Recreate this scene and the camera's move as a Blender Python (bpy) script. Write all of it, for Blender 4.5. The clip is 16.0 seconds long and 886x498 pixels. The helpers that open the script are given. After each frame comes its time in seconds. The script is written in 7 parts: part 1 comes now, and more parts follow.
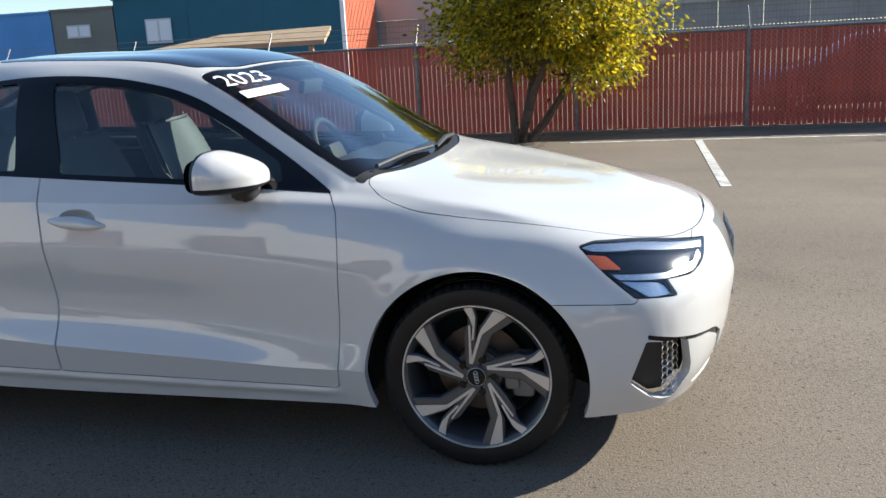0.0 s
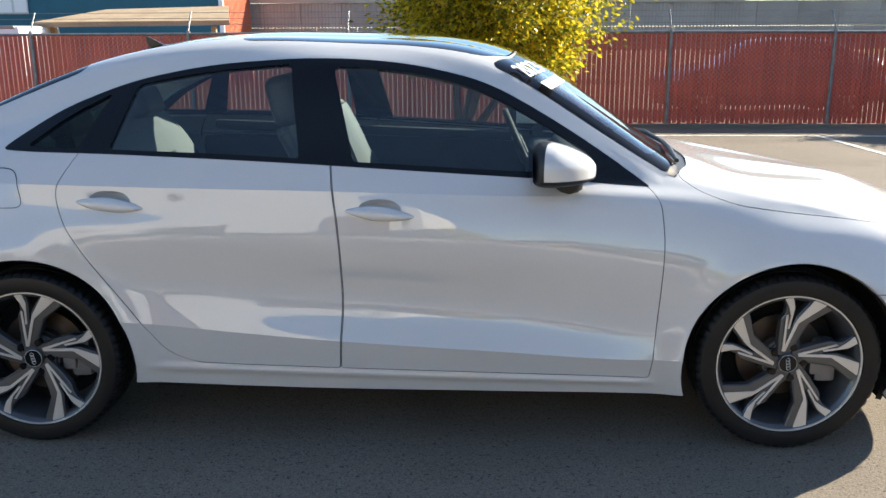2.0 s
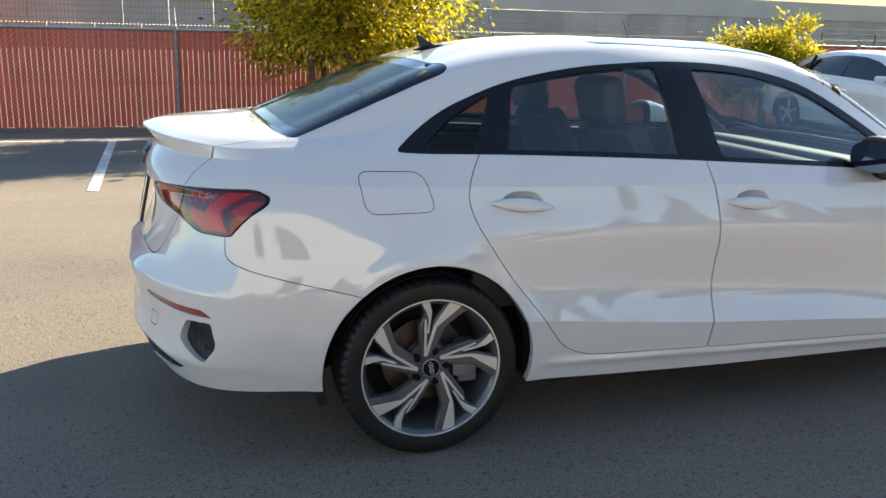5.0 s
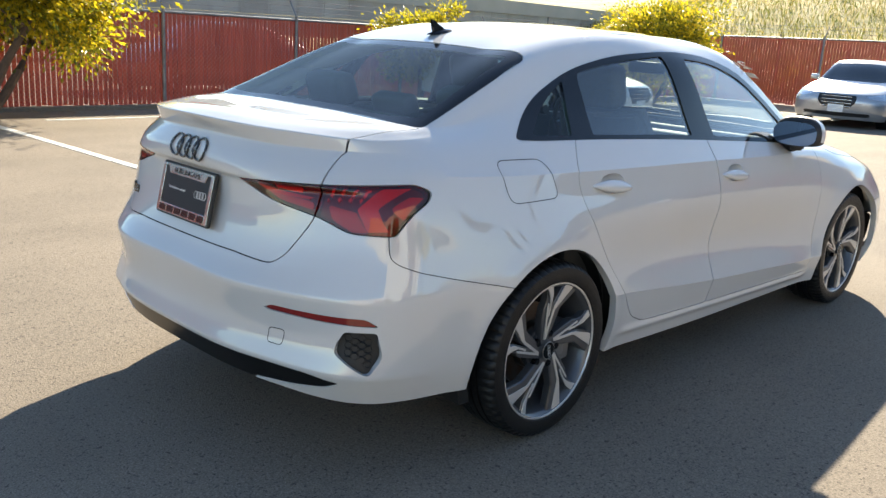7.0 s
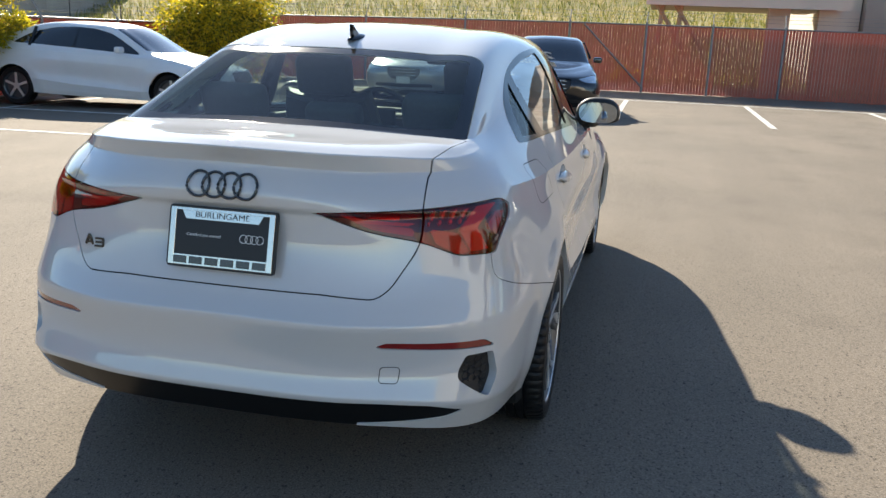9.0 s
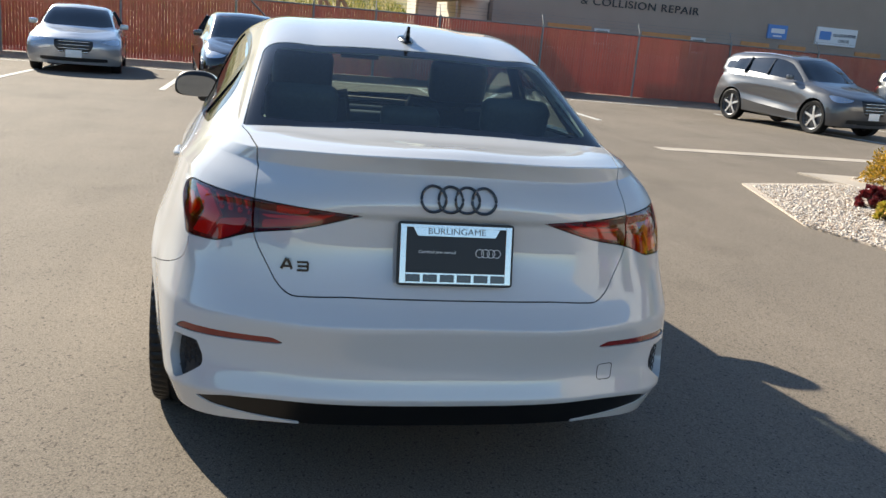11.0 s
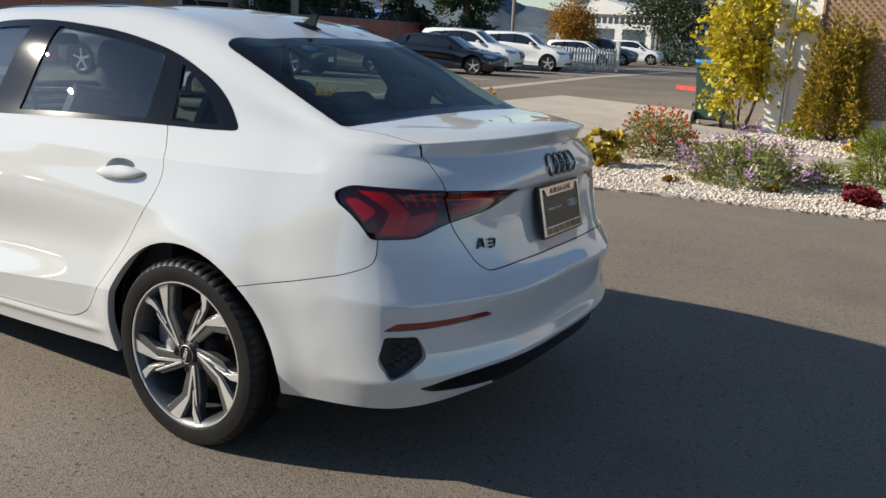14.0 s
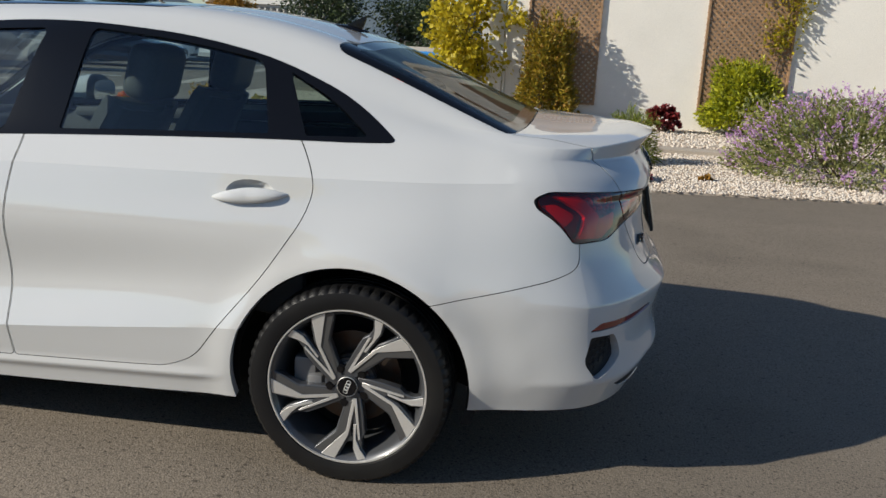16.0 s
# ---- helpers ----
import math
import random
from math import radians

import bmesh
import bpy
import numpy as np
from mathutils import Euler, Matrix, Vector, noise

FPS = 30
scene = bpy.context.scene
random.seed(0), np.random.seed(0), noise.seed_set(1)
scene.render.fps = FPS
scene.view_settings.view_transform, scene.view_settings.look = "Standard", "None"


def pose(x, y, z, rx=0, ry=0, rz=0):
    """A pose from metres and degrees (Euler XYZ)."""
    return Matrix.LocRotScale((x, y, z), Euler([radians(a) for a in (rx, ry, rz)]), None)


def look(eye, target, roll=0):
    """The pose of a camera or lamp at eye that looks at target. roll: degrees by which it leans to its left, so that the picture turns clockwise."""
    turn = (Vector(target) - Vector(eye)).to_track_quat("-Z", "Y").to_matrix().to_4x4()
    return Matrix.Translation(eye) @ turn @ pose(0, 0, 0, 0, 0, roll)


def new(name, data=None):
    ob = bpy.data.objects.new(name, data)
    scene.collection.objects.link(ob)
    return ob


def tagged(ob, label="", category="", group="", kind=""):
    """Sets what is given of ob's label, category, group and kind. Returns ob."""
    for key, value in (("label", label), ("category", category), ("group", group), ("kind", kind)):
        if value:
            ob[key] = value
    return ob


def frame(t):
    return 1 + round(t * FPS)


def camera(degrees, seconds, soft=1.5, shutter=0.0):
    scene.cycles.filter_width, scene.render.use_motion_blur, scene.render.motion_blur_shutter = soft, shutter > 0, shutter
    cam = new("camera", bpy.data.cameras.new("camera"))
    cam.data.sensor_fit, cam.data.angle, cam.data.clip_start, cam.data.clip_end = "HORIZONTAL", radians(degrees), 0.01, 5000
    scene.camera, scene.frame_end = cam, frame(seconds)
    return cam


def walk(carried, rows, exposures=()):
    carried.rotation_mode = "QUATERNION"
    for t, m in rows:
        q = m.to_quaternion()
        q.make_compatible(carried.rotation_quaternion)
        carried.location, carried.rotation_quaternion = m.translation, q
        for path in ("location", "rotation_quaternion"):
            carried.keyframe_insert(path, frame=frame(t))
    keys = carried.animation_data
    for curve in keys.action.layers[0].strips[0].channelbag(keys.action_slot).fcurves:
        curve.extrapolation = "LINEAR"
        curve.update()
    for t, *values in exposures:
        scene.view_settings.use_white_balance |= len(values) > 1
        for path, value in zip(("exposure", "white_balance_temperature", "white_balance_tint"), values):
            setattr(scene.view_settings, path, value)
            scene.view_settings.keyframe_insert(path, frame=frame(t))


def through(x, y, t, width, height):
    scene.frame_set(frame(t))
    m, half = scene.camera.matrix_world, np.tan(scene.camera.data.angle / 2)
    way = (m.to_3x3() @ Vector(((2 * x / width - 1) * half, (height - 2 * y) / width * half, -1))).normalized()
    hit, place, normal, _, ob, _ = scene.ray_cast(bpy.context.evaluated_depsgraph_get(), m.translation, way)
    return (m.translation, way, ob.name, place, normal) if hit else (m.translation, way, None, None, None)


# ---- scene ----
# exposure by time, in stops
EXPOSURES = [(t, s, k, 8) for t, s, k in ((0.0, 1.14, 6250), (1.5, 1.5, 6550), (2.5, 1.80, 6850), (4.5, 1.92, 7200), (7.3, 1.76, 7100), (8.0, 1.58, 7050), (9.5, 1.30, 6600), (10.5, 1.22, 6600), (12.5, 0.98, 6480), (14.0, 0.54, 6380), (16.0, 0.20, 6280))]
cam = camera(54.08, 16.0)
PATH = [
    (0, 1.845, -3.483, 1.383, 76.73, 3.04, 12.47),
    (0.5, 1.441, -3.590, 1.393, 77.15, 1.72, 7.67),
    (1, 1.068, -3.610, 1.415, 76.77, 1.35, 5.77),
    (1.5, 0.664, -3.629, 1.419, 76.00, 0.16, 3.92),
    (2, 0.228, -3.699, 1.445, 75.71, 0.29, 1.83),
    (2.5, -0.150, -3.706, 1.444, 75.26, 0.21, 1.04),
    (3, -0.632, -3.776, 1.413, 76.16, -0.72, -0.20),
    (3.5, -1.094, -3.735, 1.415, 76.58, -1.19, -2.34),
    (4, -1.488, -3.687, 1.431, 76.91, -2.55, -8.59),
    (4.5, -1.896, -3.614, 1.432, 75.80, -1.87, -16.29),
    (4.7, -1.996, -3.579, 1.434, 75.82, -1.50, -16.75),
    (6.8, -3.544, -2.707, 1.399, 76.01, -3.00, -42.60),
    (7, -3.647, -2.572, 1.391, 75.65, -3.35, -45.10),
    (7.5, -3.873, -2.222, 1.373, 75.44, -4.02, -53.47),
    (8, -4.092, -1.881, 1.394, 75.43, -3.33, -62.38),
    (8.5, -4.242, -1.523, 1.398, 75.46, -2.57, -68.72),
    (9, -4.415, -1.144, 1.415, 75.76, -2.25, -76.64),
    (9.5, -4.534, -0.743, 1.425, 76.18, -2.24, -82.44),
    (9.7, -4.552, -0.576, 1.425, 75.91, -2.14, -84.03),
    (11.8, -4.400, 1.206, 1.412, 75.94, -4.37, -112.07),
    (12, -4.322, 1.353, 1.400, 75.78, -3.49, -114.10),
    (12.5, -4.162, 1.735, 1.402, 76.81, -3.39, -122.30),
    (13, -3.977, 2.120, 1.405, 76.83, -3.24, -129.89),
    (13.5, -3.707, 2.408, 1.388, 77.32, -3.24, -140.02),
    (14, -3.400, 2.736, 1.384, 75.83, -2.95, -148.32),
    (14.5, -3.062, 2.914, 1.364, 77.10, -3.29, -155.62),
    (15, -2.698, 3.110, 1.359, 77.05, -3.38, -163.15),
    (15.5, -2.322, 3.197, 1.356, 77.05, -2.81, -166.83),
    (16, -1.923, 3.275, 1.351, 76.40, -3.13, -171.37),
]
walk(cam, [(t, pose(*p)) for t, *p in PATH], EXPOSURES)

# ---- light ----
SUN_AZ, SUN_EL = 30.0, 27.5        # degrees: from +X towards +Y, above the horizon
world = bpy.data.worlds.new("sky")
scene.world = world
world.use_nodes = True
wn, wl = world.node_tree.nodes, world.node_tree.links
sky = wn.new("ShaderNodeTexSky")
sky.sky_type = 'NISHITA'
sky.sun_disc = False
sky.sun_elevation = radians(SUN_EL)
sky.sun_rotation = radians(90 - SUN_AZ)
sky.air_density, sky.dust_density, sky.ozone_density = 1.0, 0.2, 3.4
wl.new(sky.outputs[0], wn["Background"].inputs[0])
wn["Background"].inputs[1].default_value = 0.085
sun = new("sun", bpy.data.lights.new("sun", "SUN"))
sun.data.energy, sun.data.angle, sun.data.color = 5.0, radians(0.6), (1.0, 0.91, 0.77)
sa, se = radians(SUN_AZ), radians(SUN_EL)
SUN_DIR = Vector((math.cos(sa) * math.cos(se), math.sin(sa) * math.cos(se), math.sin(se)))
sun.matrix_world = look(SUN_DIR * 60, (0, 0, 0))

# ---- materials ----
def material(name, colour, rough=0.5, metal=0.0, coat=0.0, vary=0.0, scale=8.0, fine=0.0, fine_scale=200.0, bump=0.0, bump_scale=60.0,
             second=None, spec=None, coat_rough=0.03, per_object=0.0):
    """A procedural surface: base colour with broad stains (vary, scale), fine grain (fine, fine_scale) and relief (bump)."""
    m = bpy.data.materials.new(name)
    m.use_nodes = True
    n, l = m.node_tree.nodes, m.node_tree.links
    b = n["Principled BSDF"]
    b.inputs["Base Color"].default_value = (*colour, 1)
    b.inputs["Roughness"].default_value = rough
    b.inputs["Metallic"].default_value = metal
    b.inputs["Coat Weight"].default_value = coat
    b.inputs["Coat Roughness"].default_value = coat_rough
    if spec is not None:
        b.inputs["Specular IOR Level"].default_value = spec
    co = n.new("ShaderNodeTexCoord")
    last = None
    if vary or fine or per_object:
        base = n.new("ShaderNodeRGB")
        base.outputs[0].default_value = (*colour, 1)
        last = base.outputs[0]
    if vary:
        tex = n.new("ShaderNodeTexNoise")
        tex.inputs["Scale"].default_value, tex.inputs["Detail"].default_value = scale, 6
        l.new(co.outputs["Object"], tex.inputs["Vector"])
        ramp = n.new("ShaderNodeMapRange")
        ramp.inputs[1].default_value, ramp.inputs[2].default_value = 0.35, 0.68
        l.new(tex.outputs["Fac"], ramp.inputs[0])
        mix = n.new("ShaderNodeMixRGB")
        other = second or tuple(c * (1 - vary) for c in colour)
        mix.inputs[2].default_value = (*other, 1)
        l.new(ramp.outputs[0], mix.inputs[0])
        l.new(last, mix.inputs[1])
        last = mix.outputs[0]
    if fine:
        tex = n.new("ShaderNodeTexNoise")
        tex.inputs["Scale"].default_value, tex.inputs["Detail"].default_value = fine_scale, 3
        l.new(co.outputs["Object"], tex.inputs["Vector"])
        ramp = n.new("ShaderNodeMapRange")
        ramp.inputs[1].default_value, ramp.inputs[2].default_value = 0.3, 0.7
        ramp.inputs[3].default_value, ramp.inputs[4].default_value = 1 - fine, 1 + fine
        l.new(tex.outputs["Fac"], ramp.inputs[0])
        mul = n.new("ShaderNodeMixRGB")
        mul.blend_type, mul.inputs[0].default_value = 'MULTIPLY', 1.0
        l.new(last, mul.inputs[1])
        l.new(ramp.outputs[0], mul.inputs[2])
        last = mul.outputs[0]
    if per_object:
        info = n.new("ShaderNodeObjectInfo")
        ramp = n.new("ShaderNodeMapRange")
        ramp.inputs[3].default_value, ramp.inputs[4].default_value = 1 - per_object, 1 + per_object
        l.new(info.outputs["Random"], ramp.inputs[0])
        mul = n.new("ShaderNodeMixRGB")
        mul.blend_type, mul.inputs[0].default_value = 'MULTIPLY', 1.0
        l.new(last, mul.inputs[1])
        l.new(ramp.outputs[0], mul.inputs[2])
        last = mul.outputs[0]
    if last is not None:
        l.new(last, b.inputs["Base Color"])
    if bump:
        tex = n.new("ShaderNodeTexNoise")
        tex.inputs["Scale"].default_value, tex.inputs["Detail"].default_value = bump_scale, 4
        l.new(co.outputs["Object"], tex.inputs["Vector"])
        bp = n.new("ShaderNodeBump")
        bp.inputs["Strength"].default_value, bp.inputs["Distance"].default_value = bump, 0.01
        l.new(tex.outputs["Fac"], bp.inputs["Height"])
        l.new(bp.outputs[0], b.inputs["Normal"])
    return m


def glass(name, tint, gloss=0.04, rough=0.0, edge=0.9):
    """Thin window glass: tinted see-through with a Fresnel mirror on top."""
    m = bpy.data.materials.new(name)
    m.use_nodes = True
    n, l = m.node_tree.nodes, m.node_tree.links
    n.remove(n["Principled BSDF"])
    tr, gl, mx, fr = (n.new("ShaderNodeBsdfTransparent"), n.new("ShaderNodeBsdfGlossy"), n.new("ShaderNodeMixShader"), n.new("ShaderNodeLayerWeight"))
    tr.inputs[0].default_value = (*tint, 1)
    gl.inputs["Roughness"].default_value = rough
    fr.inputs["Blend"].default_value = 0.5
    steep, boost = n.new("ShaderNodeMath"), n.new("ShaderNodeMath")
    steep.operation, steep.inputs[1].default_value = 'POWER', 2.7
    l.new(fr.outputs["Facing"], steep.inputs[0])
    boost.operation = 'MULTIPLY_ADD'
    boost.inputs[1].default_value, boost.inputs[2].default_value, boost.use_clamp = edge, gloss + 0.04, True
    l.new(steep.outputs[0], boost.inputs[0])
    l.new(boost.outputs[0], mx.inputs[0])
    l.new(tr.outputs[0], mx.inputs[1])
    l.new(gl.outputs[0], mx.inputs[2])
    l.new(mx.outputs[0], n["Material Output"].inputs["Surface"])
    return m


M_white = material("white_paint", (0.55, 0.555, 0.555), rough=0.5, coat=1.0, coat_rough=0.008, vary=0.02, scale=3, spec=0.0)
M_white.node_tree.nodes["Principled BSDF"].inputs["Coat IOR"].default_value = 1.9
M_gloss_black = material("gloss_black", (0.005, 0.005, 0.006), rough=0.10, spec=0.35)
M_black_plastic = material("black_plastic", (0.014, 0.014, 0.015), rough=0.5, fine=0.3, fine_scale=400)
M_dark = material("dark_cavity", (0.004, 0.004, 0.004), rough=0.9)
M_valance = material("black_valance_plastic", (0.006, 0.006, 0.0065), rough=0.28, spec=0.3)
M_seam = material("panel_gap", (0.012, 0.012, 0.013), rough=0.9)
M_rubber = material("tyre_rubber", (0.006, 0.006, 0.007), rough=0.42, vary=0.5, scale=6, spec=0.3, second=(0.012, 0.0118, 0.0115), bump=0.15, bump_scale=500)
M_alloy = material("machined_alloy", (0.66, 0.645, 0.62), rough=0.34, metal=0.6, fine=0.06, fine_scale=300)
M_rim_grey = material("grey_rim_paint", (0.075, 0.078, 0.085), rough=0.35, metal=0.4, coat=0.5)
M_chrome = material("chrome", (0.75, 0.75, 0.75), rough=0.08, metal=1.0)
M_disc = material("brake_disc_steel", (0.09, 0.085, 0.08), rough=0.4, metal=0.8, vary=0.4, scale=20, second=(0.10, 0.06, 0.04))
M_silver = material("brake_caliper_paint", (0.20, 0.20, 0.205), rough=0.4, metal=0.4)
M_glass = glass("tinted_window_glass", (0.70, 0.80, 0.81))
M_rear_glass = glass("back_window_glass", (0.52, 0.62, 0.56), -0.015, edge=0.34)
M_shield = glass("windscreen_glass", (0.80, 0.87, 0.86), 0.03)
M_sunroof = material("roof_glass_black", (0.006, 0.007, 0.008), rough=0.03, coat=1.0)
M_red_glass = glass("red_lamp_glass", (0.70, 0.045, 0.035), 0.02)
M_red_lens = material("red_lamp_lens", (0.62, 0.025, 0.02), rough=0.06, coat=1.0)
M_red_dark = material("dark_red_lens", (0.14, 0.006, 0.006), rough=0.06, coat=1.0)
M_red_bright = material("bright_red_light_guide", (0.85, 0.07, 0.04), rough=0.12, coat=1.0)
M_reflector = material("rear_reflector_plastic", (0.20, 0.012, 0.010), rough=0.12, coat=1.0)
M_facet = material("shaded_spoke_facet", (0.12, 0.12, 0.122), rough=0.36, metal=0.6)
M_amber = material("amber_reflector", (0.70, 0.13, 0.015), rough=0.15, coat=1.0)
M_clear = glass("clear_lamp_glass", (0.93, 0.94, 0.95), 0.03)
M_lamp_chrome = material("lamp_reflector", (0.72, 0.73, 0.74), rough=0.18, metal=0.9)
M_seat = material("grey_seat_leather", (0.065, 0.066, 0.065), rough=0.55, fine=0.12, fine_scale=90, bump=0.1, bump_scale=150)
M_interior = material("dark_interior", (0.040, 0.044, 0.046), rough=0.7, vary=0.3, scale=5)
M_liner = material("light_headliner", (0.40, 0.39, 0.37), rough=0.9)

# ---- mesh tools ----
def mesh_object(name, verts, faces, mat, parent=None, normals=None, smooth=True, label=""):
    me = bpy.data.meshes.new(name)
    me.from_pydata([tuple(v) for v in verts], [], [tuple(f) for f in faces])
    me.materials.append(mat)
    if smooth:
        me.polygons.foreach_set("use_smooth", [True] * len(me.polygons))
    me.update()
    if normals is not None and len(me.polygons):
        me.normals_split_custom_set_from_vertices([tuple(v) for v in normals])
    ob = new(name, me)
    if parent is not None:
        ob.parent = parent
    if label:
        ob["label"] = label
    return ob


def part(name, bm, mat, parent, label="", smooth=True, angle=35):
    """Links a bmesh as one mesh object under a thing or a part; edges sharper than angle stay sharp."""
    me = bpy.data.meshes.new(name)
    bmesh.ops.recalc_face_normals(bm, faces=bm.faces)
    if smooth:
        lim = radians(angle)
        for f in bm.faces:
            f.smooth = True
        for e in bm.edges:
            if len(e.link_faces) == 2 and e.calc_face_angle(0) > lim:
                e.smooth = False
    bm.to_mesh(me)
    bm.free()
    for m in (mat if isinstance(mat, (list, tuple)) else [mat]):
        me.materials.append(m)
    ob = new(name, me)
    if parent is not None:
        ob.parent = parent
    if label:
        ob["label"] = label
    return ob


def box_bm(sx, sy, sz, bevel=0.0, at=(0, 0, 0), segs=2, rot=None):
    bm = bmesh.new()
    bmesh.ops.create_cube(bm, size=1.0)
    bmesh.ops.scale(bm, vec=(sx, sy, sz), verts=bm.verts)
    if bevel:
        bmesh.ops.bevel(bm, geom=list(bm.edges), offset=bevel, segments=segs, profile=0.6, affect='EDGES')
    if rot is not None:
        bmesh.ops.rotate(bm, verts=bm.verts, cent=(0, 0, 0), matrix=Euler([radians(a) for a in rot]).to_matrix())
    bmesh.ops.translate(bm, vec=at, verts=bm.verts)
    return bm


def cyl_bm(r, h, at=(0, 0, 0), axis='Z', segs=24, r2=None, bevel=0.0):
    bm = bmesh.new()
    bmesh.ops.create_cone(bm, cap_ends=True, segments=segs, radius1=r, radius2=r if r2 is None else r2, depth=h)
    if bevel:
        bmesh.ops.bevel(bm, geom=[e for e in bm.edges if e.calc_face_angle(0) > 1], offset=bevel, segments=2, affect='EDGES')
    m = {'Z': Matrix.Identity(3), 'X': Euler((0, radians(90), 0)).to_matrix(), 'Y': Euler((radians(-90), 0, 0)).to_matrix()}[axis]
    bmesh.ops.rotate(bm, verts=bm.verts, cent=(0, 0, 0), matrix=m)
    bmesh.ops.translate(bm, vec=at, verts=bm.verts)
    return bm


def join_bm(*bms):
    out = bmesh.new()
    for b in bms:
        me = bpy.data.meshes.new("tmp")
        b.to_mesh(me)
        b.free()
        out.from_mesh(me)
        bpy.data.meshes.remove(me)
    return out


def lathe_bm(profile, segs=64, axis='Y'):
    """Turns a profile of (radius, along) round the axis."""
    bm = bmesh.new()
    rings = []
    for r, a in profile:
        ring = []
        for i in range(segs):
            t = 2 * math.pi * i / segs
            c, s = r * math.cos(t), r * math.sin(t)
            ring.append(bm.verts.new((c, a, s) if axis == 'Y' else (c, s, a)))
        rings.append(ring)
    for p, q in zip(rings, rings[1:]):
        for i in range(segs):
            bm.faces.new((p[i], p[(i + 1) % segs], q[(i + 1) % segs], q[i]))
    return bm


def tube_bm(points, radius, segs=10, closed=False):
    """A round tube along points."""
    bm = bmesh.new()
    pts = [Vector(p) for p in points]
    rings = []
    n = len(pts)
    for i, p in enumerate(pts):
        a = pts[(i - 1) % n] if closed or i else p
        b = pts[(i + 1) % n] if closed or i < n - 1 else p
        d = (b - a).normalized()
        side = d.cross(Vector((0, 0, 1)) if abs(d.z) < 0.9 else Vector((1, 0, 0))).normalized()
        up = side.cross(d)
        rr = float(radius[i] if isinstance(radius, (list, tuple)) else radius)
        rings.append([bm.verts.new(p + rr * (math.cos(2 * math.pi * k / segs) * side + math.sin(2 * math.pi * k / segs) * up)) for k in range(segs)])
    pairs = list(zip(rings, rings[1:])) + ([(rings[-1], rings[0])] if closed else [])
    for p, q in pairs:
        for k in range(segs):
            bm.faces.new((p[k], p[(k + 1) % segs], q[(k + 1) % segs], q[k]))
    if not closed:
        bm.faces.new(rings[0])
        bm.faces.new(rings[-1])
    return bm


def prism_bm(poly, h, bevel=0.0):
    """A flat outline (x, y) given a thickness along z."""
    bm = bmesh.new()
    f = bm.faces.new([bm.verts.new((x, y, 0)) for x, y in poly])
    r = bmesh.ops.extrude_face_region(bm, geom=[f])
    bmesh.ops.translate(bm, vec=(0, 0, h), verts=[g for g in r["geom"] if isinstance(g, bmesh.types.BMVert)])
    if bevel:
        bmesh.ops.bevel(bm, geom=list(bm.edges), offset=bevel, segments=1, affect='EDGES')
    return bm


def move_bm(bm, m):
    bmesh.ops.transform(bm, matrix=m, verts=bm.verts)
    return bm


def outline(poly, radius=0.03, steps=5):
    """A closed outline with rounded corners; a corner is (a, b) or (a, b, radius)."""
    out = []
    n = len(poly)
    for i in range(n):
        p, q, s = np.array(poly[i - 1][:2], float), np.array(poly[i][:2], float), np.array(poly[(i + 1) % n][:2], float)
        r = poly[i][2] if len(poly[i]) > 2 else radius
        a, b = p - q, s - q
        la, lb = np.linalg.norm(a), np.linalg.norm(b)
        d = min(r, la * 0.48, lb * 0.48)
        e, f = q + a / la * d, q + b / lb * d
        for k in range(steps + 1):
            t = k / steps
            out.append((1 - t) ** 2 * e + 2 * t * (1 - t) * q + t * t * f)
    return np.array(out)


def inside(poly, ab):
    """The signed distance from points to a closed outline, below zero inside."""
    a, b = ab[:, 0], ab[:, 1]
    best = np.full(len(ab), 1e9)
    odd = np.zeros(len(ab), bool)
    for i in range(len(poly)):
        (x1, y1), (x2, y2) = poly[i - 1], poly[i]
        dx, dy = x2 - x1, y2 - y1
        t = np.clip(((a - x1) * dx + (b - y1) * dy) / (dx * dx + dy * dy + 1e-15), 0, 1)
        best = np.minimum(best, (a - x1 - t * dx) ** 2 + (b - y1 - t * dy) ** 2)
        if y1 != y2:
            odd ^= ((y1 > b) != (y2 > b)) & (a < x1 + (b - y1) / (y2 - y1) * dx)
    return np.sqrt(best) * np.where(odd, -1, 1)


